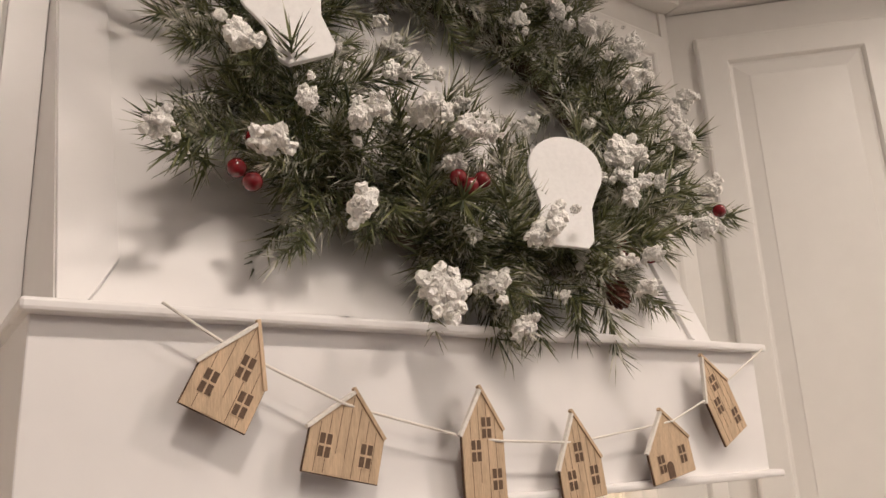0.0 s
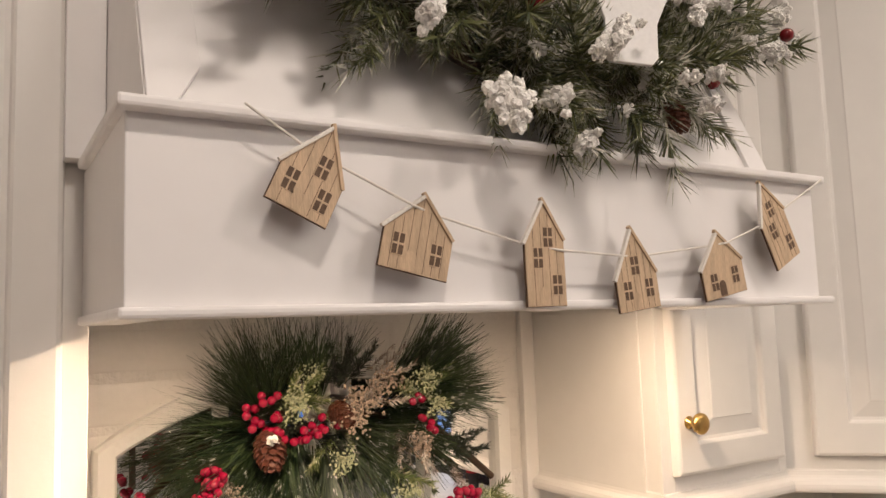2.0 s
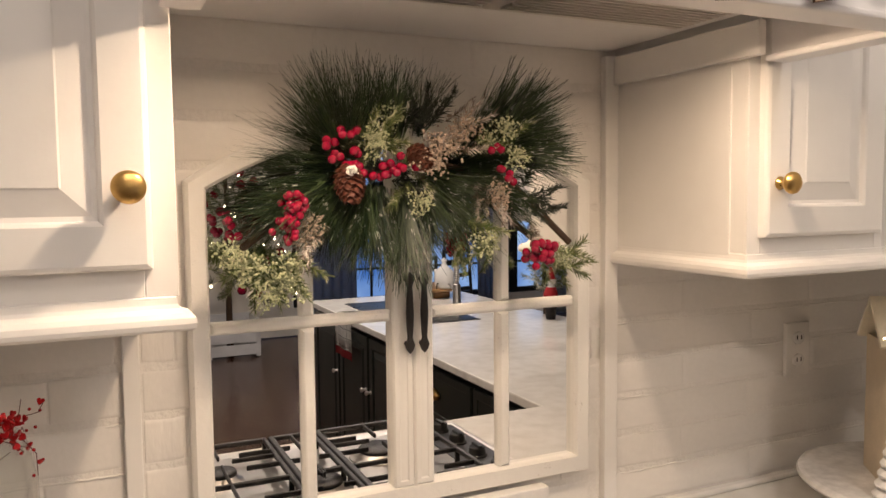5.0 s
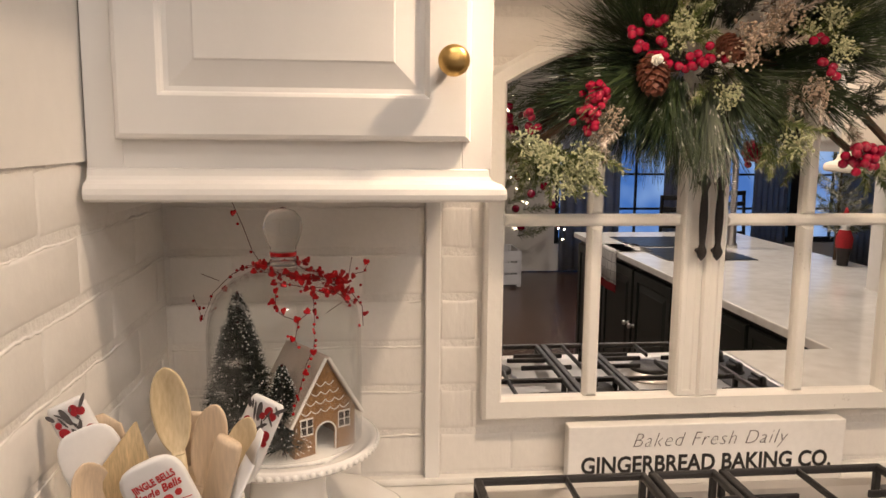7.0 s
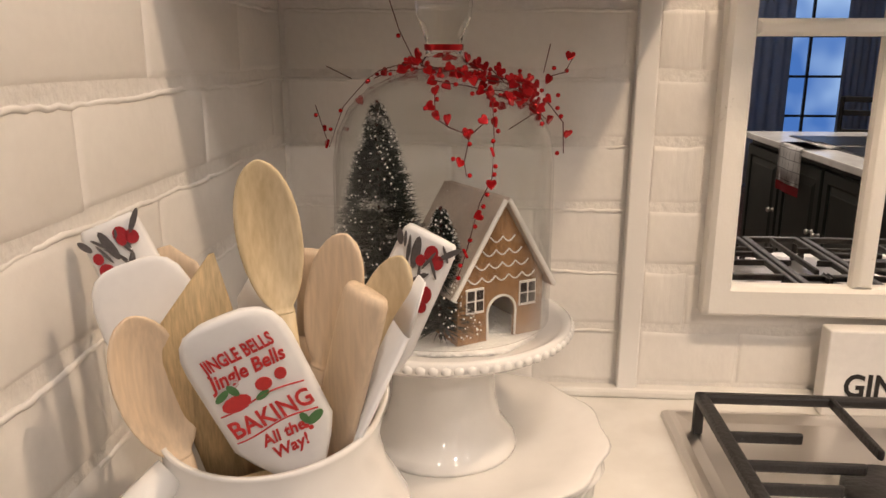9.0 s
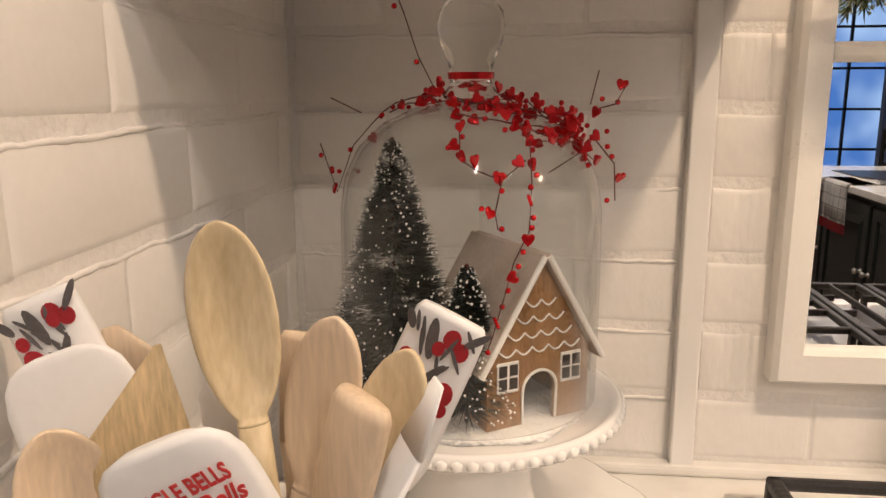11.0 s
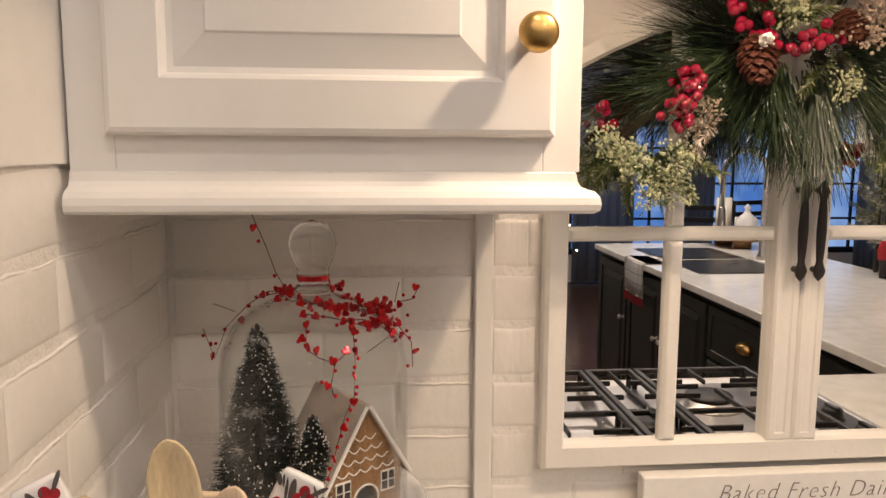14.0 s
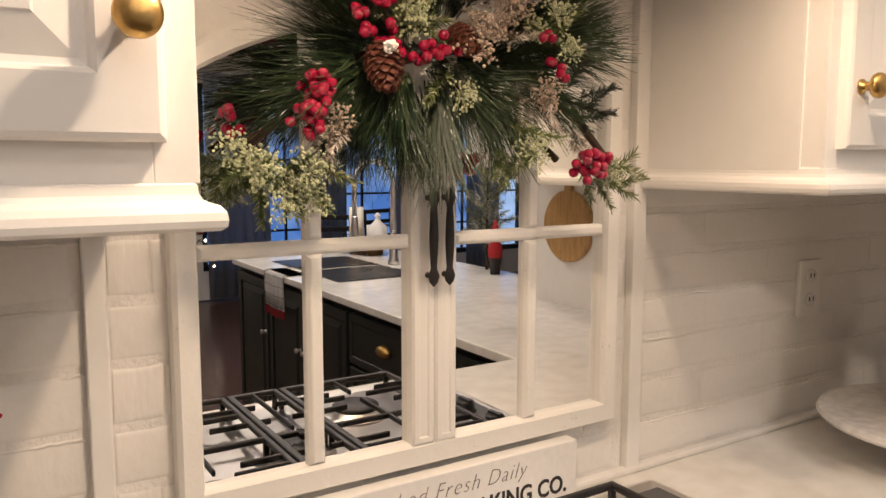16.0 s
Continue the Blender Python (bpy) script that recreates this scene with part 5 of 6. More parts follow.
def tool(parent, name, base, tip, face, sections, mat, label="", seg=10):
    """A flat or dished utensil from base to tip; sections: (share of length, half width, half thickness, dish, sideways shift)."""
    base, tip = Vector(base), Vector(tip)
    ax = tip - base
    ln = ax.length
    ax.normalize()
    f = (Vector(face) - ax * Vector(face).dot(ax)).normalized()
    s = ax.cross(f)
    bm = bmesh.new()
    rings = []
    for sec in sections:
        t, hw, ht, dish = sec[:4]
        sh = sec[4] if len(sec) > 4 else 0.0
        ring = []
        for k in range(seg):
            a = 2 * math.pi * k / seg
            c, sn = math.cos(a), math.sin(a)
            c = math.copysign(abs(c) ** 0.8, c)
            sn = math.copysign(abs(sn) ** 0.6, sn)
            u, w = hw * c, ht * sn
            w -= dish * (1 - c * c)
            ring.append(bm.verts.new(base + ax * ln * t + s * (u + sh) + f * w))
        rings.append(ring)
    for p, q in zip(rings, rings[1:]):
        for k in range(seg):
            bm.faces.new((p[k], p[(k + 1) % seg], q[(k + 1) % seg], q[k]))
    bm.faces.new(rings[0])
    bm.faces.new(rings[-1])
    ob = part(name, bm, mat, parent, label, True)
    return ob, base, ax, s, f, ln


def spoon_secs(head, hw, dish=0.006, handle=0.0055):
    """Sections of a spoon whose head is the last share of the length."""
    out = [(0, handle, handle * 0.8, 0), (1 - head - 0.08, handle, handle * 0.8, 0), (1 - head, handle * 1.15, handle * 0.75, 0)]
    for i in range(1, 17):
        t = (1 - math.cos(math.pi * i / 16)) / 2
        e = 1 - (2 * t - 1) ** 2
        w = max(hw * math.sqrt(max(0.0, e)) * (0.86 + 0.14 * t), handle * 1.15 * (1 - t * 3) if t < 0.33 else 0.0012)
        out.append((1 - head + head * t, w, 0.0026 if t < 0.97 else 0.0016, dish * max(0.0, e) ** 0.8))
    return out


def utensil(name, label, base, tip, face, secs, mat, category):
    """A kitchen tool of a head and a handle."""
    t = thing(name, base, label, category, "tools in the pitcher")
    k = 2
    base, tip = Vector(base), Vector(tip)
    cut = secs[k][0]
    mid = base + (tip - base) * cut
    tool(t, "handle", base, mid, face, [(q[0] / cut, *q[1:]) for q in secs[:k + 1]], mat)
    tool(t, "head", mid, tip, face, [((q[0] - cut) / (1 - cut), *q[1:]) for q in secs[k:]], mat, "", 18)
    return t


CAMW = (0.2, -1.0, 0.35)
B0 = Vector((QX, QY, ZC + 0.012))
YELLOW_WOOD = material("pale_knotty_wood", (0.72, 0.60, 0.40), 0.5, vary=0.08, scale=9, stretch=(4, 4, 1.0), bump=0.05, bump_scale=60, second=(0.52, 0.40, 0.23))
utensil("wooden_spoon", "tall pale wooden spoon with knots standing in the pitcher", (0.112, 0.668, 0.935), (0.077, 0.655, 1.264), (0.35, -1, 0.25), spoon_secs(0.245, 0.0178, 0.006), YELLOW_WOOD, "spoon")
utensil("wooden_spoon", "beech spoon with its deep bowl turned to the other tools", (0.062, 0.668, 0.935), (0.012, 0.637, 1.186), (0.75, -0.8, 0.0), spoon_secs(0.33, 0.0215, 0.009), SPOON_WOOD, "spoon")
utensil("wooden_spatula", "flat striped acacia wood spatula with slanted end", (0.092, 0.675, 0.935), (0.031, 0.650, 1.211), (0.1, -1, 0.3), [(0, 0.008, 0.004, 0), (0.40, 0.011, 0.004, 0), (0.55, 0.0205, 0.003, 0), (0.86, 0.0225, 0.0022, 0, 0.0), (0.88, 0.0215, 0.0022, 0, 0.001), (1.0, 0.0015, 0.0015, 0, 0.021)], OLIVE_WOOD, "spatula")
utensil("wooden_spoon", "pinkish beech spoon with broad oval head", (0.055, 0.685, 0.937), (0.117, 0.672, 1.223), (-0.25, -1, 0.2), spoon_secs(0.27, 0.0185, 0.003), SPOON_WOOD, "spoon")
utensil("wooden_spatula", "flat beech tool with squared end", (0.062, 0.696, 0.937), (0.132, 0.649, 1.199), (-0.45, -1, 0.3), [(0, 0.010, 0.004, 0), (0.25, 0.0115, 0.005, 0), (0.45, 0.0125, 0.0055, 0), (0.93, 0.0135, 0.0060, 0), (0.985, 0.0132, 0.0058, 0), (1.0, 0.0118, 0.0045, 0)], SPOON_WOOD, "spatula")
utensil("wooden_spoon", "yellow-toned wooden spoon leaning to the spout", (0.055, 0.684, 0.937), (0.148, 0.662, 1.214), (-0.2, -1, 0.3), spoon_secs(0.36, 0.0175, 0.004), YELLOW_WOOD, "spoon")
utensil("wooden_spatula", "flat wooden spatula at the back of the pitcher", (0.075, 0.715, 0.937), (0.098, 0.702, 1.206), (0, -1, 0.1), [(0, 0.008, 0.003, 0), (0.7, 0.010, 0.003, 0), (0.8, 0.014, 0.0025, 0), (0.985, 0.015, 0.002, 0), (1.0, 0.013, 0.0015, 0)], SPOON_WOOD, "spatula")
utensil("wooden_spatula", "flat wooden spatula corner behind the floral one", (0.090, 0.70, 0.937), (0.009, 0.700, 1.208), (0, -1, 0.1), [(0, 0.008, 0.003, 0), (0.7, 0.009, 0.003, 0), (0.8, 0.012, 0.0025, 0), (0.95, 0.012, 0.002, 0), (1.0, 0.004, 0.0015, 0, -0.004)], SPOON_WOOD, "spatula")
SPAT = [(0, 0.0055, 0.0045, 0), (0.62, 0.0055, 0.0045, 0), (0.66, 0.016, 0.004, 0), (0.70, 0.024, 0.0035, 0), (0.88, 0.027, 0.0028, 0), (0.93, 0.0262, 0.0025, 0), (0.965, 0.0235, 0.0023, 0), (0.985, 0.0195, 0.002, 0), (0.996, 0.014, 0.0018, 0), (1.0, 0.008, 0.0012, 0)]
utensil("silicone_spatula", "plain white silicone spoon spatula leaning to the wall", (0.080, 0.682, 0.936), (0.001, 0.665, 1.207), (0.35, -1, 0.1), SPAT, SILICONE, "spatula")
utensil("silicone_spatula", "narrow white silicone spatula behind the spoons", (0.075, 0.695, 0.936), (0.064, 0.682, 1.196), (0, -1, 0.1), [(0, 0.006, 0.004, 0), (0.7, 0.006, 0.004, 0), (0.78, 0.012, 0.003, 0), (0.95, 0.012, 0.002, 0), (1.0, 0.003, 0.001, 0)], SILICONE, "spatula")
utensil("silicone_spatula", "slim white spatula edge beside a wooden spoon", (0.045, 0.684, 0.937), (0.159, 0.656, 1.204), (-1, -0.7, 0.3), [(0, 0.006, 0.004, 0), (0.5, 0.008, 0.003, 0), (0.9, 0.011, 0.002, 0), (1.0, 0.004, 0.001, 0)], SILICONE, "spatula")


def printed(name, label, base, tip, face, secs):
    t = thing(name, B0, label, "spatula", "tools in the pitcher")
    ob, base, ax, s, f, ln = tool(t, "blade", base, tip, face, secs, SILICONE)
    m = Matrix(((s.x, ax.x, f.x, tip[0]), (s.y, ax.y, f.y, tip[1]), (s.z, ax.z, f.z, tip[2]), (0, 0, 0, 1)))
    return t, m


def blob(parent, m, u, v, rx, ry, mat, name="print", spin=0.0, k=0.0042):
    pts = [(rx * math.cos(radians(a)), ry * math.sin(radians(a))) for a in range(0, 360, 30)]
    part(name, prism(bmesh.new(), pts, m @ pose(u, v, k, 0, 0, spin), 0.0004), mat, parent)


BERRY_INK = material("berry_red_print", (0.33, 0.012, 0.02), 0.5, vary=0.15, scale=60)
LEAF_INK = material("grey_leaf_print", (0.10, 0.09, 0.09), 0.5, vary=0.2, scale=60)
SPATF = [(0, 0.0055, 0.0045, 0), (0.68, 0.0055, 0.0045, 0), (0.72, 0.016, 0.004, 0), (0.76, 0.0185, 0.0036, 0), (0.955, 0.0172, 0.003, 0), (0.988, 0.0166, 0.003, 0), (1.0, 0.0145, 0.003, 0)]
for base, tip, face in (((0.098, 0.692, ZC + 0.018), (-0.0215, 0.689, 1.2235), (0.3, -1, 0.1)), ((0.040, 0.698, ZC + 0.03), (0.161, 0.700, 1.217), (-0.1, -1, 0.2))):
    t, m = printed("floral_spatula", "white silicone spatula printed with red berries and leaves", base, tip, face, SPATF)
    for u, v, rx, ry, ink, spin in ((0.006, -0.018, 0.0042, 0.005, BERRY_INK, 0), (0.013, -0.022, 0.004, 0.0045, BERRY_INK, 0), (-0.014, -0.038, 0.0045, 0.006, BERRY_INK, 20), (0.014, -0.046, 0.005, 0.006, BERRY_INK, 0), (-0.010, -0.055, 0.009, 0.007, BERRY_INK, 0), (-0.005, -0.022, 0.0028, 0.010, LEAF_INK, 12), (0.003, -0.040, 0.002, 0.009, LEAF_INK, -30), (0.000, -0.046, 0.002, 0.010, LEAF_INK, 25), (0.019, -0.013, 0.0018, 0.008, LEAF_INK, -40), (-0.021, -0.017, 0.002, 0.005, LEAF_INK, 30), (0.008, -0.052, 0.002, 0.010, LEAF_INK, -10)):
        blob(t, m, u * 0.74, v * 0.85 + 0.006, rx * 0.95, ry * 0.95, ink, "leaf_print" if ink is LEAF_INK else "berry_print", spin)
    for i in range(16):
        u, v = rng.uniform(-0.0125, 0.0125), rng.uniform(-0.05, -0.006)
        if i % 4:
            blob(t, m, u, v, 0.0009, rng.uniform(0.004, 0.007), LEAF_INK, "leaf_print", rng.choice((-35, -15, 20, 40)), 0.0043)
        else:
            blob(t, m, u, v, 0.0028, 0.0034, BERRY_INK, "berry_print", 0, 0.0044)
    blob(t, m, -0.006, -0.040, 0.0085, 0.007, BERRY_INK, "berry_print", 20, 0.0044)

JB = Vector((0.128, 0.685, 0.99))
JT = Vector((0.069, 0.612, 1.196))
jing, jm = printed("printed_spatula", "white silicone spatula with red holiday baking lettering and red handle", JB, JT, (0.16, -1, 0.30), [(0, 0.006, 0.0045, 0), (0.50, 0.006, 0.0045, 0), (0.545, 0.014, 0.0045, 0), (0.60, 0.021, 0.0045, 0), (0.66, 0.0268, 0.004, 0), (0.90, 0.0268, 0.004, 0), (0.94, 0.0258, 0.004, 0), (0.97, 0.0232, 0.0036, 0), (0.99, 0.019, 0.0034, 0), (1.0, 0.012, 0.003, 0)])
for text, v, size, fit, sh in (("JINGLE BELLS", -0.022, 0.0105, 0.036, 0), ("Jingle Bells", -0.0325, 0.0115, 0.040, 0.25), ("BAKING", -0.0645, 0.0155, 0.043, 0), ("All the", -0.0770, 0.0105, 0.024, 0.25), ("Way!", -0.0870, 0.0105, 0.019, 0.25)):
    letters("lettering", text, jm @ pose(0.0005, v, 0.0044, 0, 0, 4), size, RED_INK, jing, "red lettering", sh, 0.00025, 1.0, 0.0002, fit=fit)
for u, v, rx, ry, ink, sp in ((-0.012, -0.0455, 0.0075, 0.0048, RED_INK, 5), (0.004, -0.0405, 0.0042, 0.0040, RED_INK, 0), (0.0135, -0.0385, 0.003, 0.0036, RED_INK, -20), (-0.0165, -0.0385, 0.0045, 0.002, GREEN_INK, 30), (-0.0105, -0.0375, 0.0042, 0.002, GREEN_INK, 110), (0.001, -0.0465, 0.0040, 0.002, GREEN_INK, 20), (0.0185, -0.0720, 0.0055, 0.0028, GREEN_INK, 30), (0.0135, -0.0700, 0.004, 0.002, GREEN_INK, 100), (0.0125, -0.0755, 0.0013, 0.0013, RED_INK, 0), (0.0142, -0.0775, 0.0013, 0.0013, RED_INK, 0)):
    blob(jing, jm, u, v, rx, ry, ink, "berry_print" if ink is RED_INK else "leaf_print", sp, 0.0043)
for v0, off in ((-0.0485, 0), (-0.0675, 0)):
    part("swash_line", tube(bmesh.new(), [jm @ Vector((-0.022 + 0.044 * i / 10, v0 + 0.0015 * math.sin(i * 0.6 - 2.2) + 0.0012 * i / 10, 0.0044)) for i in range(11)], 0.0004, 4), RED_INK, jing)
tool(jing, "handle", JB - Vector((0.0, 0, 0.02)), JB + (JT - JB) * 0.52, (0.16, -1, 0.3), [(0, 0.0065, 0.005, 0), (1.0, 0.0065, 0.005, 0)], RED_INK, "red handle")

# ---- corner of the counter ----
outlet = thing("wall_outlet", (1.675, YB, 1.195), "white double wall outlet on painted brick", "outlet")
part("cover_plate", boxed(1.642, 1.712, YB - 0.010, YB - 0.001, 1.138, 1.253, 0.002), BRICK_PAINT, outlet)
for z in (1.172, 1.220):
    sock = part("socket", lathe(bmesh.new(), [(0.016, 0), (0.016, 0.003), (0.014, 0.004), (0.001, 0.004)], front(1.677, YB - 0.0095, z) @ Matrix.Diagonal((1, 0.85, 1, 1)), 20), CERAMIC, outlet)
    for dx in (-0.006, 0.006):
        part("slot", boxed(1.677 + dx - 0.001, 1.677 + dx + 0.001, YB - 0.0145, YB - 0.013, z - 0.003, z + 0.006), INK, sock)

GLOWING = material("warm_bulb", (1.0, 0.72, 0.40), 0.5, vary=0.0, emit=14.0)
CARD = material("cream_house_board", (0.55, 0.46, 0.34), 0.55, vary=0.06, scale=30)
CARD_ROOF = material("glittered_house_roof", (0.74, 0.67, 0.52), 0.32, vary=0.08, scale=60, bump=0.15)
LX, LY = 1.690, 0.865
MARBLE = material("white_marble", (0.78, 0.76, 0.73), 0.2, vary=0.05, scale=5, second=(0.52, 0.50, 0.48))
cs2 = thing("marble_stand", (1.70, 0.865, ZC), "round white marble serving stand in the counter corner", "serving stand")
part("foot", lathe(bmesh.new(), [(0.08, 0), (0.08, 0.006), (0.05, 0.02), (0.035, 0.04), (0.045, 0.062)], pose(1.70, 0.865, ZC + 0.0004), 40), MARBLE, cs2, "", True)
part("top", lathe(bmesh.new(), [(0.001, 0), (0.205, 0.0), (0.218, 0.004), (0.221, 0.009), (0.218, 0.015), (0.21, 0.017), (0.001, 0.017)], pose(1.70, 0.865, ZC + 0.0625), 64), MARBLE, cs2)
pedz = ZC + 0.0798
lit = thing("lit_house", (LX, LY, pedz), "cream cardboard village house with warm lights and snowy roof", "village house")
lm_ = Matrix.Translation((LX, LY, pedz)) @ pose(0, 0, 0, 0, 0, -38)
part("house_body", box(bmesh.new(), -0.085, 0.085, -0.06, 0.06, 0, 0.26, 0.001, lm_), CARD, lit)
for s in (-1, 1):
    part("roof_slope", box(bmesh.new(), -0.10, 0.10, -0.002, 0.105, -0.004, 0.004, 0.001, lm_ @ pose(0, 0, 0.335) @ pose(0, 0, 0, -50 if s > 0 else -130, 0, 0)), CARD_ROOF, lit)
gab = [(-0.05, 0.0), (0.05, 0.0), (0.05, 0.24), (0, 0.315), (-0.05, 0.24)]
fg = part("gable_front", prism(bmesh.new(), gab, lm_ @ pose(-0.02, -0.062, 0) @ pose(0, 0, 0, 90, 0, 0), 0.03), CARD, lit)
for s in (-1, 1):
    part("gable_roof", box(bmesh.new(), -0.002, 0.105, -0.045, 0.02, -0.003, 0.003, 0.0008, lm_ @ pose(-0.02, -0.062, 0.320) @ pose(0, 0, 0, 0, 56 if s > 0 else 124, 0)), CARD_ROOF, lit)
for u in (-0.045, 0.005):
    for v in (0.05, 0.13, 0.20):
        w = part("window", box(bmesh.new(), u - 0.001, u + 0.029, -0.0945, -0.0925, v, v + 0.042, 0, lm_), ICING, lit)
        for a in (0.002, 0.0155):
            for c in (0.002, 0.022):
                part("pane", box(bmesh.new(), u + a - 0.0005, u + a + 0.0105, -0.0955, -0.0946, v + c, v + c + 0.0165, 0, lm_), DARK_IN, w)
for i in range(9):
    part("fairy_light", ball(bmesh.new(), lm_ @ Vector((-0.10 + 0.022 * i, -0.085 - 0.02 * math.sin(i), 0.275 + 0.02 * math.sin(i * 2.1))), 0.0022, 1), GLOWING, lit, "tiny warm fairy light")
white_tree = thing("paper_tree", (1.56, 0.83, pedz), "small white beaded tree on the marble stand", "tree")
for i in range(9):
    part("tier", lathe(bmesh.new(), [(0.036 - 0.0036 * i, 0), (0.038 - 0.0038 * i, 0.004), (0.03 - 0.003 * i, 0.013)], pose(1.56, 0.83, pedz + 0.0185 * i), 20), SILICONE, white_tree)

# ---- what the mirror shows behind the camera ----
WOOD_TRAY = material("tray_wood", (0.36, 0.21, 0.09), 0.45, vary=0.2, scale=9, stretch=(1, 8, 1))
BOARD_WOOD = material("cutting_board_wood", (0.45, 0.26, 0.10), 0.45, vary=0.22, scale=8, stretch=(1, 9, 1))
CLOTH = bpy.data.materials.new("checked_cloth")
CLOTH.use_nodes = True
cn, cl = CLOTH.node_tree.nodes, CLOTH.node_tree.links
ctc, cbr = cn.new("ShaderNodeTexCoord"), cn.new("ShaderNodeTexBrick")
cbr.offset = 0.0
cbr.inputs["Color1"].default_value = cbr.inputs["Color2"].default_value = (0.78, 0.76, 0.73, 1)
cbr.inputs["Mortar"].default_value = (0.22, 0.20, 0.21, 1)
cbr.inputs["Scale"].default_value, cbr.inputs["Mortar Size"].default_value = 22.0, 0.03
cbr.inputs["Brick Width"].default_value = cbr.inputs["Row Height"].default_value = 1.0
cmap = cn.new("ShaderNodeMapping")
cmap.inputs["Rotation"].default_value = (0, radians(90), 0)
cl.new(ctc.outputs["Object"], cmap.inputs["Vector"])
cl.new(cmap.outputs[0], cbr.inputs["Vector"])
cl.new(cbr.outputs[0], cn["Principled BSDF"].inputs["Base Color"])
cn["Principled BSDF"].inputs["Roughness"].default_value = 0.9
RED_CLOTH = material("red_cloth", (0.30, 0.015, 0.02), 0.9, vary=0.1, scale=40)

towel = thing("tea_towel", (1.50, -1.38, ZC), "white checked tea towel with red hem over the counter edge", "tea towel")


def cloth(y0, y1, pts, wob):
    bm = bmesh.new()
    rows = []
    for i in range(13):
        t = i / 12
        rows.append([bm.verts.new((x + wob * math.sin(t * 9) * (0.3 if z > ZC else 1), y0 + (y1 - y0) * t + (ZC - z) * 0.12 if z < ZC else y0 + (y1 - y0) * t, z)) for x, z in pts])
    for p, q in zip(rows, rows[1:]):
        for a in range(len(pts) - 1):
            bm.faces.new((p[a], p[a + 1], q[a + 1], q[a]))
    bmesh.ops.solidify(bm, geom=bm.faces[:], thickness=0.003)
    return bm


part("towel_body", cloth(-1.56, -1.30, [(1.66, ZC + 0.005), (1.58, ZC + 0.006), (1.49, ZC + 0.006), (1.474, ZC + 0.002), (1.470, ZC - 0.02), (1.468, ZC - 0.10), (1.466, ZC - 0.16)], 0.004), CLOTH, towel, "", True)
part("red_hem", cloth(-1.56, -1.30, [(1.466, ZC - 0.161), (1.465, ZC - 0.20)], 0.004), RED_CLOTH, towel, "red hem")

sink = thing("kitchen_sink", (1.83, -1.42, ZC), "dark steel double-bowl sink, its shaded depth put in as flat black sheets", "sink")
for y0, y1 in ((-1.86, -1.46), (-1.42, -1.02)):
    bm = rect_loops(bmesh.new(), pose(1.62, y0, ZC), 0.43, y1 - y0, [(0.0, 0.0005), (0.0, 0.003), (0.008, 0.003), (0.010, 0.0012)])
    part("bowl_rim", bm, DARK_STEEL, sink)
    # flat black sheet in place of the shaded depth of the bowl
    part("bowl", boxed(1.632, 2.038, y0 + 0.012, y1 - 0.012, ZC + 0.0032, ZC + 0.0042), BLACK_PLASTIC, sink)
faucet = thing("kitchen_faucet", (2.12, -1.43, ZC), "brushed steel pull-down kitchen faucet with spring neck", "faucet")
part("base", lathe(bmesh.new(), [(0.03, 0), (0.03, 0.02), (0.022, 0.03), (0.022, 0.12), (0.018, 0.13)], pose(2.12, -1.43, ZC + 0.0003), 24), STEEL, faucet, "", True)
neck = [(2.12, -1.43, ZC + 0.12)] + [(2.12 - 0.11 + 0.11 * math.cos(radians(a)), -1.43, ZC + 0.42 + 0.11 * math.sin(radians(a))) for a in range(0, 181, 15)] + [(1.90, -1.43, ZC + 0.24)]
part("neck", tube(bmesh.new(), neck, 0.013, 12), STEEL, faucet, "", True)
bm = bmesh.new()
for i in range(24):
    z = ZC + 0.15 + i * 0.0115
    lathe(bm, [(0.0165, 0), (0.0185, 0.003), (0.0165, 0.006)], pose(2.12, -1.43, z), 14)
part("spring", bm, STEEL, faucet, "", True)
part("spray_head", lathe(bmesh.new(), [(0.016, 0), (0.02, 0.02), (0.016, 0.10), (0.012, 0.11)], pose(1.90, -1.43, ZC + 0.15), 18), STEEL, faucet, "", True)
part("lever", tube(bmesh.new(), [(2.12, -1.45, ZC + 0.09), (2.12, -1.53, ZC + 0.12)], 0.007, 8), STEEL, faucet)

tray = thing("wooden_tray", (2.12, -2.0, ZC), "oval wooden riser tray with iron handles on the counter", "tray")
part("tray_top", lathe(bmesh.new(), [(0.19, 0.045), (0.2, 0.05), (0.2, 0.06), (0.19, 0.064), (0.001, 0.062)], pose(2.22, -1.95, ZC) @ Matrix.Diagonal((0.7, 1.0, 1, 1)), 36), WOOD_TRAY, tray)
for dy in (-0.11, 0.11):
    part("foot", boxed(2.17, 2.27, -1.95 + dy - 0.012, -1.95 + dy + 0.012, ZC + 0.0003, ZC + 0.046, 0.003), WOOD_TRAY, tray)
    part("tray_handle", tube(bmesh.new(), [(2.16, -1.95 + dy * 1.55, ZC + 0.06), (2.16, -1.95 + dy * 1.6, ZC + 0.095), (2.28, -1.95 + dy * 1.6, ZC + 0.095), (2.28, -1.95 + dy * 1.55, ZC + 0.06)], 0.004, 6), BLACK_IRON, tray)
WAX = material("ivory_wax", (0.80, 0.75, 0.66), 0.5, vary=0.03)
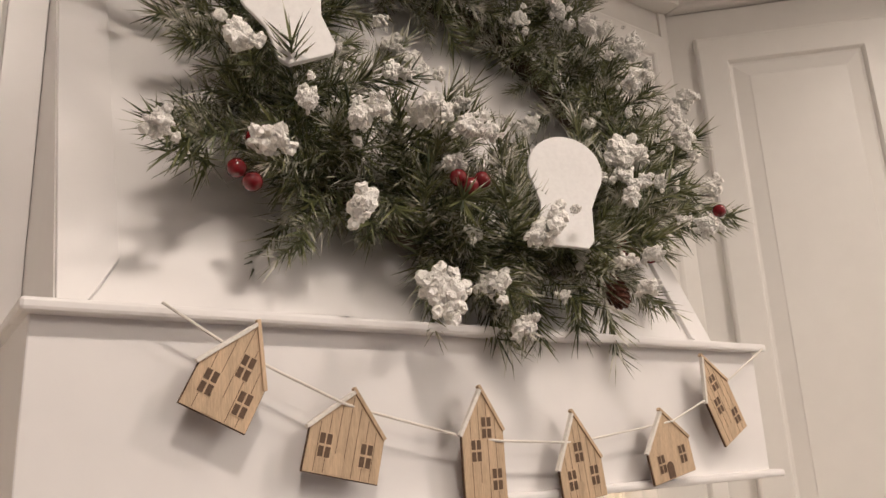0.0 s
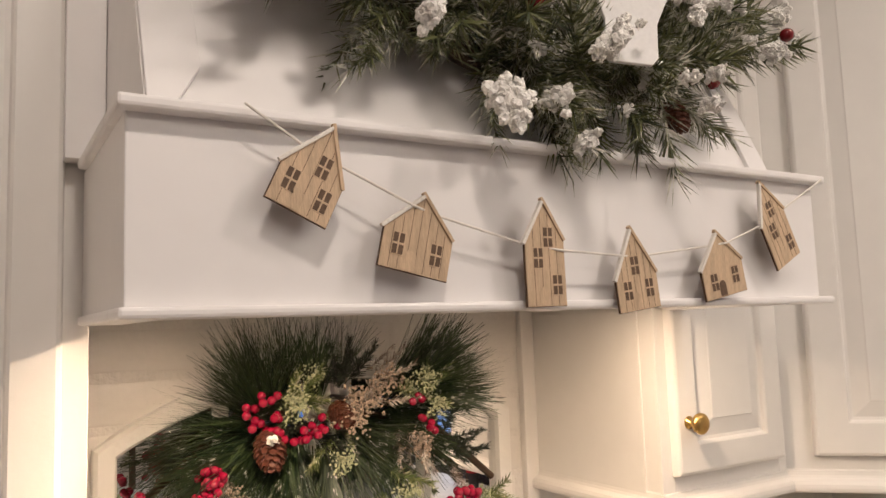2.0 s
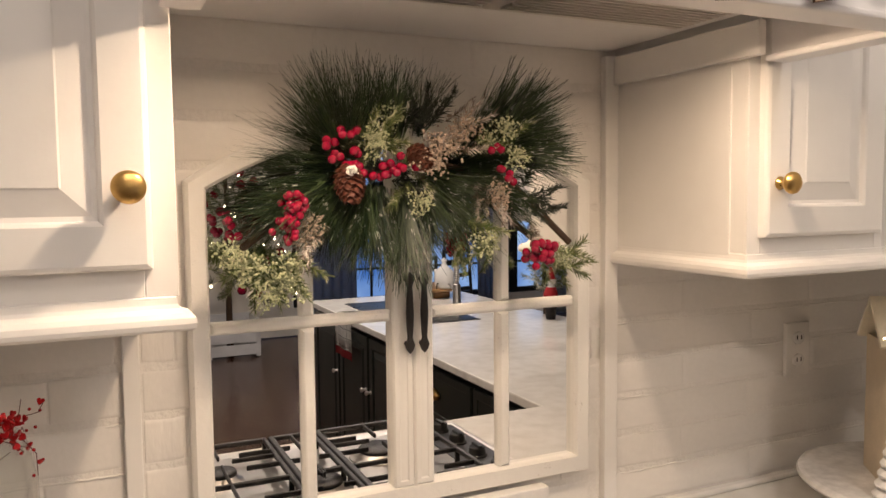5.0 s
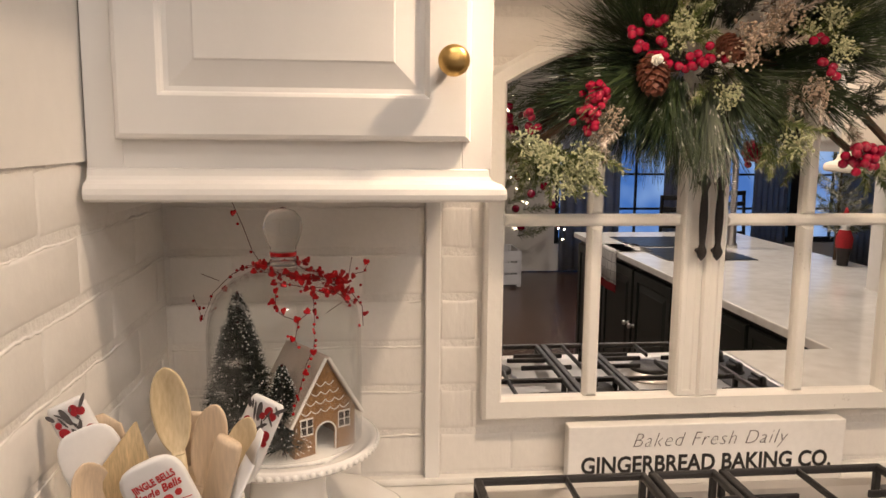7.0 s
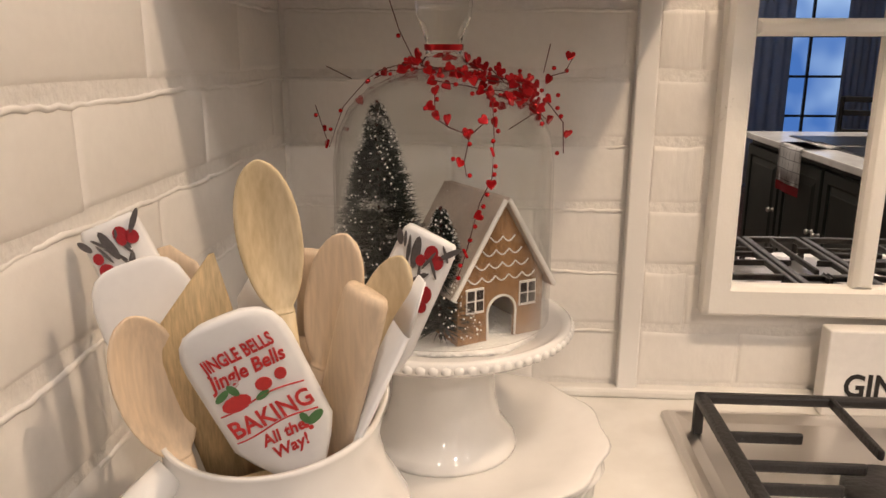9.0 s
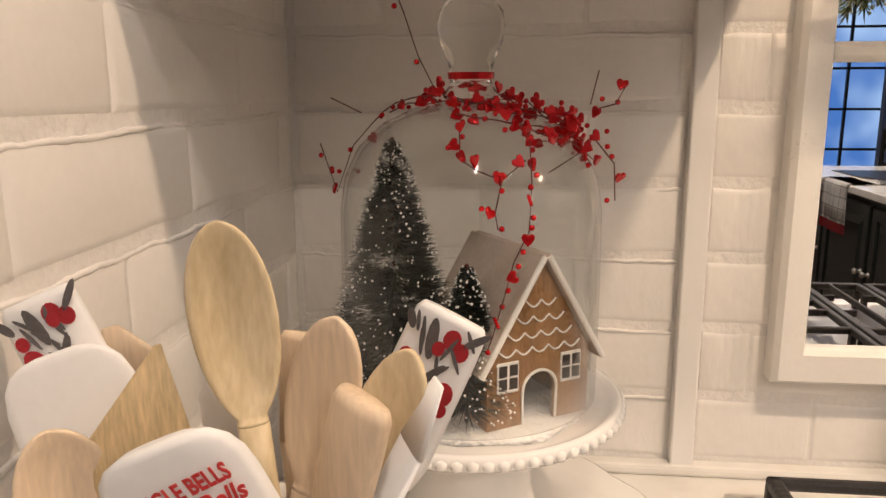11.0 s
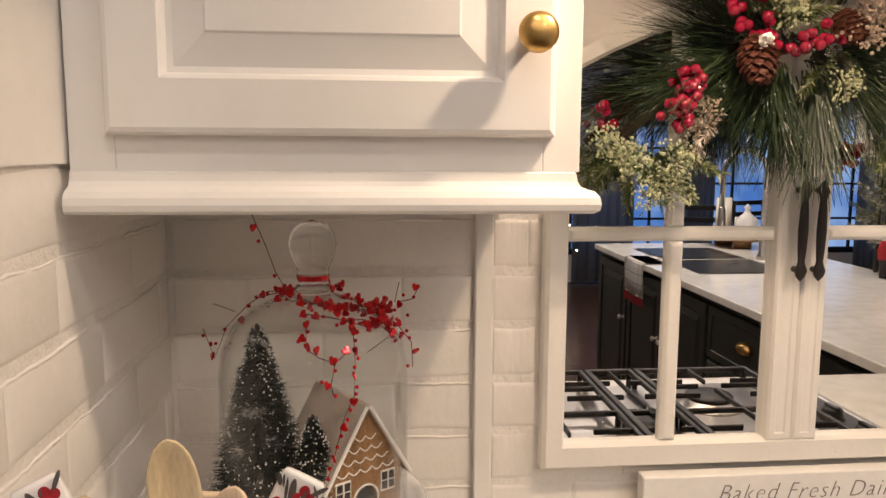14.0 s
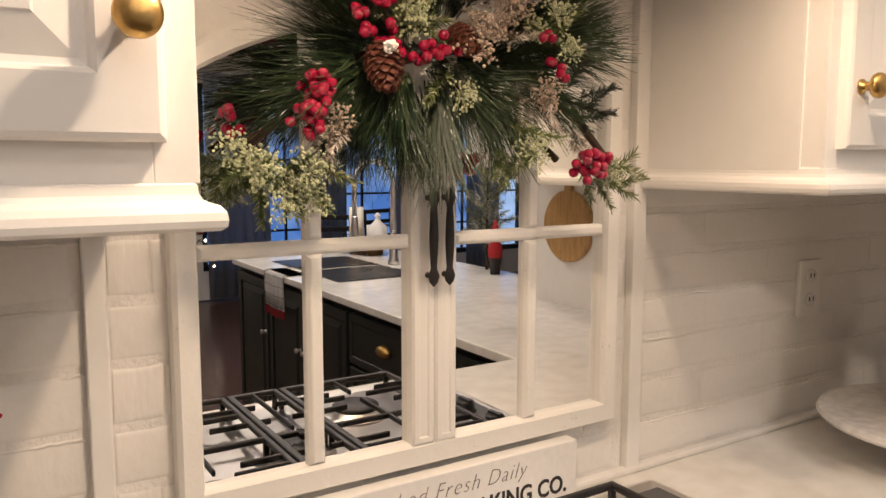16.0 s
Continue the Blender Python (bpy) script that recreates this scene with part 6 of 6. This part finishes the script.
for i, (cx, cy, r, h) in enumerate(((2.20, -2.03, 0.042, 0.20), (2.24, -1.90, 0.035, 0.10))):
    c = thing("pillar_candle", (cx, cy, ZC + 0.0645), "ivory pillar candle on a wooden tray", "candle", "candles on the tray")
    part("wax", lathe(bmesh.new(), [(r, 0), (r, h), (r * 0.8, h - 0.004), (0.002, h - 0.006)], pose(cx, cy, ZC + 0.0645), 24), WAX, c, "", True)
    part("wick", tube(bmesh.new(), [(cx, cy, ZC + h + 0.055), (cx, cy, ZC + h + 0.075)], 0.0012, 5), INK, c)
jar = tagged(part("glass_jar", lathe(bmesh.new(), [(0.05, 0), (0.06, 0.02), (0.055, 0.10), (0.02, 0.13), (0.012, 0.15), (0.02, 0.165), (0.001, 0.18)], pose(2.22, -1.80, ZC + 0.0645), 24), CERAMIC, None, "", True), "small white lidded jar on a tray", "jar")

ROOM_RED = material("red_felt", (0.36, 0.015, 0.02), 0.85, vary=0.15, scale=40)
FIG = bmesh.new()
FK = 0.66
lathe(FIG, [(0.035, 0), (0.038, 0.06), (0.05, 0.12), (0.055, 0.18), (0.035, 0.24), (0.02, 0.25), (0.034, 0.27), (0.036, 0.30), (0.025, 0.33), (0.006, 0.39)], pose(2.36, -0.87, ZC + 0.0003) @ Matrix.Diagonal((FK, FK, FK, 1)), 20)
fig = tagged(part("santa_figurine", FIG, ROOM_RED, None, "", True), "small red felt holiday figurine standing on the counter", "figurine")
fig.data.materials.append(material("figurine_black", (0.02, 0.016, 0.016), 0.7, vary=0.1))
fig.data.materials.append(material("figurine_white", (0.75, 0.72, 0.68), 0.8, vary=0.1))
for p in fig.data.polygons:
    z = (p.center.z - ZC) / FK
    p.material_index = 1 if z < 0.11 else (2 if 0.235 < z < 0.30 else 0)
mini = thing("tabletop_tree", (2.42, -1.02, ZC), "small flocked tabletop pine tree on the counter", "tree")
part("trunk", tube(bmesh.new(), [(2.42, -1.02, ZC + 0.0003), (2.42, -1.02, ZC + 0.50)], 0.008, 6, 0.3), STEM, mini)
for i in range(34):
    t = i / 34
    a = i * 2.4
    placed("fir_branch", sprigs[i % 3], along((2.42, -1.02, ZC + 0.12 + 0.36 * t), (math.cos(a), math.sin(a), 0.25 + 0.6 * t), 0, 1.35 * (1 - 0.6 * t)), mini)

boardt = thing("round_cutting_board", (XR - 0.01, -0.08, 1.08), "round wooden cutting board hanging flat on the wall", "cutting board")
cbm = Matrix.Translation((XR - 0.001, -0.08, 1.215)) @ pose(0, 0, 0, 0, -90, 0)
part("disc", lathe(bmesh.new(), [(0.128, 0), (0.132, 0.004), (0.132, 0.014), (0.128, 0.018), (0.001, 0.018)], cbm @ pose(0, 0, 0), 48), BOARD_WOOD, boardt)
part("board_handle", box(bmesh.new(), 0.125, 0.20, -0.02, 0.02, 0.001, 0.017, 0.004, cbm), BOARD_WOOD, boardt)
for k, z in enumerate((1.20, 1.045)):
    tag = thing("wooden_ornament", (XR - 0.012, 0.075, z), "small red painted wooden ornament hanging on the wall", "ornament", "wall ornaments")
    part("block", boxed(XR - 0.020, XR - 0.002, 0.055, 0.090, z - 0.035, z + 0.035, 0.003), ROOM_RED, tag)
    part("hook", boxed(XR - 0.008, XR - 0.002, 0.070, 0.075, z + 0.035, z + 0.06), BLACK_IRON, tag)

# far wall with windows
WX0, WX1, WZ0, WZ1 = 2.35, 6.6, 0.30, 2.25
YW = -6.0
bm = bmesh.new()
box(bm, -3.2, WX0, YW - 0.15, YW, 0, CEIL)
box(bm, WX1, 7.2, YW - 0.15, YW, 0, CEIL)
box(bm, WX0, WX1, YW - 0.15, YW, 0, WZ0)
box(bm, WX0, WX1, YW - 0.15, YW, WZ1, CEIL)
solid("wall_far", bm, WALL_PAINT, "pale painted wall with wide windows", "wall")
MUNTIN = material("black_window_frame", (0.015, 0.015, 0.017), 0.5, vary=0.1)
for i in range(3):
    x0 = WX0 + (WX1 - WX0) * i / 3
    x1 = WX0 + (WX1 - WX0) * (i + 1) / 3
    win = thing("window_%d" % (i + 1), ((x0 + x1) / 2, YW - 0.08, WZ0), "tall window with black glazing bars at dusk", "window", "", "structure")
    bm = bmesh.new()
    for a, c in ((x0, x0 + 0.06), (x1 - 0.06, x1)):
        box(bm, a, c, YW - 0.12, YW - 0.05, WZ0, WZ1)
    box(bm, x0 + 0.06, x1 - 0.06, YW - 0.12, YW - 0.05, WZ0, WZ0 + 0.06)
    box(bm, x0 + 0.06, x1 - 0.06, YW - 0.12, YW - 0.05, WZ1 - 0.06, WZ1)
    part("window_frame", bm, MUNTIN, win)
    for j in range(1, 3):
        xx = x0 + (x1 - x0) * j / 3
        part("window_bar", boxed(xx - 0.012, xx + 0.012, YW - 0.10, YW - 0.07, WZ0 + 0.06, WZ1 - 0.06), MUNTIN, win)
    for j in range(1, 5):
        zz = WZ0 + (WZ1 - WZ0) * j / 5
        part("window_bar", boxed(x0 + 0.06, x1 - 0.06, YW - 0.098, YW - 0.072, zz - 0.012, zz + 0.012), MUNTIN, win)
SHEER = material("sheer_curtain", (0.62, 0.66, 0.74), 0.9, vary=0.05, scale=20)
for x0, x1 in ((2.38, 3.05), (3.55, 3.95), (4.6, 5.0), (5.6, 6.1)):
    bm = bmesh.new()
    prev = None
    for i in range(41):
        t = i / 40
        x, y = x0 + (x1 - x0) * t, YW + 0.10 + 0.035 * math.sin(t * 38)
        cur = (bm.verts.new((x, y, 0.02)), bm.verts.new((x, y, 2.35)))
        if prev:
            bm.faces.new((prev[0], cur[0], cur[1], prev[1]))
        prev = cur
    bmesh.ops.solidify(bm, geom=bm.faces[:], thickness=0.004)
    tagged(part("curtain", bm, SHEER, None, "", True), "pale sheer curtain hanging beside the window", "curtain", "window curtains")
DUSK = bpy.data.materials.new("dusk_light")
DUSK.use_nodes = True
dn, dl = DUSK.node_tree.nodes, DUSK.node_tree.links
db = dn["Principled BSDF"]
db.inputs["Base Color"].default_value = (0.0, 0.0, 0.0, 1)
dt, dz = dn.new("ShaderNodeTexCoord"), dn.new("ShaderNodeTexNoise")
dz.inputs["Scale"].default_value = 1.1
dr_ = dn.new("ShaderNodeValToRGB")
dr_.color_ramp.elements[0].position, dr_.color_ramp.elements[1].position = 0.35, 0.7
dr_.color_ramp.elements[0].color, dr_.color_ramp.elements[1].color = (0.07, 0.20, 0.58, 1), (0.45, 0.66, 1.0, 1)
dl.new(dt.outputs["Object"], dz.inputs["Vector"])
dl.new(dz.outputs[0], dr_.inputs[0])
dl.new(dr_.outputs[0], db.inputs["Emission Color"])
db.inputs["Emission Strength"].default_value = 0.9
tagged(part("backdrop", boxed(-1.0, 9.5, -9.1, -9.0, -0.5, 5.0), DUSK, None), "blue dusk sky and snow outside the windows", "backdrop", "", "structure")
chair_b = material("black_chair_paint", (0.015, 0.014, 0.014), 0.4, vary=0.1)
for cx, cy, yaw in ((3.0, -4.1, 20), (3.7, -4.3, 160)):
    ch = thing("dining_chair", (cx, cy, 0), "black painted spindle-back dining chair by the window", "chair", "dining chairs")
    cm = pose(cx, cy, 0, 0, 0, yaw)
    part("seat", box(bmesh.new(), -0.21, 0.21, -0.21, 0.21, 0.44, 0.47, 0.01, cm), chair_b, ch)
    for sx in (-0.18, 0.18):
        part("leg", tube(bmesh.new(), [cm @ Vector((sx, -0.18, 0.0)), cm @ Vector((sx, -0.17, 0.44))], 0.016, 8), chair_b, ch)
        part("leg", tube(bmesh.new(), [cm @ Vector((sx, 0.18, 0.0)), cm @ Vector((sx, 0.18, 0.45)), cm @ Vector((sx, 0.22, 1.0))], 0.016, 8), chair_b, ch)
    for z in (0.60, 0.74, 0.88, 0.98):
        part("back_slat", box(bmesh.new(), -0.18, 0.18, 0.19, 0.205, z - 0.02, z + 0.02, 0.004, cm), chair_b, ch)

# Christmas tree in its crate
TX, TY = 1.55, -5.35
crate = thing("wooden_crate", (TX, TY, 0), "white slatted wooden crate round the tree's foot", "crate")
CRATE = material("crate_white_paint", (0.72, 0.72, 0.74), 0.6, vary=0.05, scale=12)
for i in range(3):
    z0 = 0.02 + i * 0.12
    part("slat", boxed(TX - 0.25, TX + 0.25, TY + 0.23, TY + 0.25, z0, z0 + 0.10, 0.003), CRATE, crate)
    part("slat", boxed(TX - 0.25, TX + 0.25, TY - 0.25, TY - 0.23, z0, z0 + 0.10, 0.003), CRATE, crate)
    part("slat", boxed(TX - 0.25, TX - 0.23, TY - 0.23, TY + 0.23, z0, z0 + 0.10, 0.003), CRATE, crate)
    part("slat", boxed(TX + 0.23, TX + 0.25, TY - 0.23, TY + 0.23, z0, z0 + 0.10, 0.003), CRATE, crate)
for sx in (-0.228, 0.228):
    for sy in (-0.228, 0.228):
        part("corner_post", boxed(TX + sx - 0.02, TX + sx + 0.02, TY + sy - 0.02, TY + sy + 0.02, 0.0, 0.36), CRATE, crate)
xtree = thing("christmas_tree", (TX, TY, 0), "decorated Christmas tree with lights and red ornaments in a crate", "Christmas tree")
part("trunk", tube(bmesh.new(), [(TX, TY, 0.0), (TX, TY, 2.2)], 0.035, 8, 0.3), STEM, xtree)
far_sprig = sprig_mesh("branch", 0.30, 90, 0.09, 0.0028, 60, PINE)
for i in range(150):
    t = (i / 150) ** 0.8
    a = i * 2.39996
    r = 0.62 * (1 - t) * rng.uniform(0.5, 1.0)
    placed("branch", far_sprig, along((TX + r * 0.75 * math.cos(a), TY + r * 0.75 * math.sin(a), 0.48 + 1.7 * t), (math.cos(a), math.sin(a), 0.1 + t), rng.uniform(0, 360), 1.0 - 0.4 * t), xtree)
BULB = material("tree_light", (1.0, 0.80, 0.55), 0.4, vary=0.0, emit=18.0)
bulb = mesh_of("light_bulb", ball(bmesh.new(), (0, 0, 0), 0.010, 1), BULB, True)
orn = mesh_of("ornament", ball(bmesh.new(), (0, 0, 0), 0.045, 2), BERRY, True)
for i in range(120):
    t = rng.random()
    a = rng.uniform(0, 2 * math.pi)
    r = 0.72 * (1 - t) * rng.uniform(0.85, 1.0) + 0.08
    placed("light_bulb" if i % 3 else "ornament", bulb if i % 3 else orn, Matrix.Translation((TX + r * math.cos(a), TY + r * math.sin(a), 0.45 + 1.7 * t)), xtree)
lamp_trim = material("lamp_trim_white", (0.8, 0.79, 0.77), 0.5, vary=0.02)
for cx, cy, watts in CANS:
    cl_ = thing("ceiling_light", (cx, cy, CEIL), "white recessed round ceiling light", "ceiling light", "recessed ceiling lights")
    part("trim_ring", lathe(bmesh.new(), [(0.066, -0.001), (0.066, -0.006), (0.085, -0.006), (0.088, -0.001)], pose(cx, cy, CEIL), 28), lamp_trim, cl_)

# ---- painted bricks ----
brng = random.Random(5)


def brick_mesh(w, h, seed):
    """One worn painted brick, face along its third axis."""
    bm = bmesh.new()
    us, vs = (0.0, 0.025, 0.35, 0.66, 0.975, 1.0), (0.0, 0.07, 0.93, 1.0)
    nx, nz = len(us) - 1, len(vs) - 1

    def jig(u, v, k):
        return 0.0016 * k * noise.noise(Vector((u * 40, v * 40, seed * 3.1)))
    grid = {}
    for i in range(nx + 1):
        for j in range(nz + 1):
            u, v = w * us[i], h * vs[j]
            edge = i in (0, nx) or j in (0, nz)
            du = jig(u, v, 2.0) * (1 if edge else 0.3)
            dv = jig(v + 7, u, 2.0) * (1 if edge else 0.3)
            grid[i, j] = bm.verts.new((u + du, v + dv, (0.0004 if edge else 0.0016) + jig(u + 3, v, 0.45)))
    for i in range(nx):
        for j in range(nz):
            bm.faces.new((grid[i, j], grid[i + 1, j], grid[i + 1, j + 1], grid[i, j + 1]))
    loop = [(i, 0) for i in range(nx + 1)] + [(nx, j) for j in range(1, nz + 1)] + [(i, nz) for i in range(nx - 1, -1, -1)] + [(0, j) for j in range(nz - 1, 0, -1)]
    low = []
    for i, j in loop:
        c = grid[i, j].co
        cx_, cy_ = w / 2, h / 2
        low.append(bm.verts.new((cx_ + (c.x - cx_) * (1 + 0.004 / w), cy_ + (c.y - cy_) * (1 + 0.004 / h), -0.001)))
    n = len(loop)
    for k in range(n):
        bm.faces.new((grid[loop[k]], low[k], low[(k + 1) % n], grid[loop[(k + 1) % n]]))
    me = bpy.data.meshes.new("brick")
    bm.to_mesh(me)
    bm.free()
    for p in me.polygons:
        p.use_smooth = True
    me.materials.append(BRICK_PAINT)
    return me


PITCH, BL, BH, JT_ = 0.0725, 0.196, 0.0590, 0.0030
BRICKS = [brick_mesh(BL, BH, s) for s in range(6)]


def courses(wall, m, length, phase, blen=BL):
    """Courses of bricks from under the cabinets down to the counter along the first axis of m."""
    for row in range(7):
        z = 1.4365 - PITCH * (row + 1) + 0.0075
        u = -blen * (0.5 if (row + phase) % 2 else 0.0) - brng.uniform(0, 0.02)
        while u < length:
            u0, u1 = max(0.0, u), min(length, u + blen)
            if u1 - u0 > 0.02:
                ob = new("brick", brng.choice(BRICKS))
                ob.parent = wall
                zz = max(z, ZC + 0.013)
                ob.matrix_basis = m @ pose(u0 + JT_ / 2, zz, brng.uniform(-0.0004, 0.0006), brng.uniform(-0.25, 0.25), brng.uniform(-0.05, 0.05), brng.uniform(-0.3, 0.3)) @ Matrix.Diagonal(((u1 - u0 - JT_) / BL, (z + BH - zz) / BH, 1, 1))
            u += blen


courses(wall_left, Matrix.Translation((XL, 0, 0)) @ Matrix(((0, 0, 1, 0), (1, 0, 0, 0.532), (0, 1, 0, 0), (0, 0, 0, 1))), YB - 0.536, 0)
courses(wall_back, front(XL + 0.006, YB, 0), 0.382, 1)
courses(wall_back, front(0.368, YB, 0), 0.795, 0, 0.132)
courses(wall_back, front(1.196, YB, 0), 0.92, 0, 0.36)
for row in range(5):
    z = 1.4365 + PITCH * row + 0.0035
    for k in range(3):
        ob = new("brick", brng.choice(BRICKS))
        ob.parent = wall_back
        ob.matrix_basis = front(0.368 + 0.2657 * k, YB, 0) @ pose(0.002, z, -0.0005) @ Matrix.Diagonal((0.2615 / BL, 1, 1, 1))


def mortar_bead(wall, m, length, row):
    """An uneven ridge of paint and mortar along one joint."""
    bm = bmesh.new()
    n = max(4, int(length / 0.006))
    z = 1.4365 - PITCH * row - 0.0052
    pts = []
    for i in range(n + 1):
        u = length * i / n
        k = noise.noise(Vector((u * 23, row * 5.3, length)))
        pts.append(m @ Vector((u, z + 0.0030 * k + 0.0016 * noise.noise(Vector((u * 95, row, 1))), -0.0002 + 0.0030 * noise.noise(Vector((u * 17, row * 2.1, length * 7))) + 0.0008 * noise.noise(Vector((u * 120, row, 4))))))
    tube(bm, pts, 0.0021, 6)
    ob = part("mortar_bead", bm, BRICK_PAINT, None, "", True)
    ob.parent = wall


for row in range(1, 7):
    mortar_bead(wall_left, Matrix.Translation((XL, 0, 0)) @ Matrix(((0, 0, 1, 0), (1, 0, 0, 0.532), (0, 1, 0, 0), (0, 0, 0, 1))), YB - 0.536, row)
    mortar_bead(wall_back, front(XL + 0.006, YB, 0), 0.380, row)
    mortar_bead(wall_back, front(1.196, YB, 0), 0.92, row)
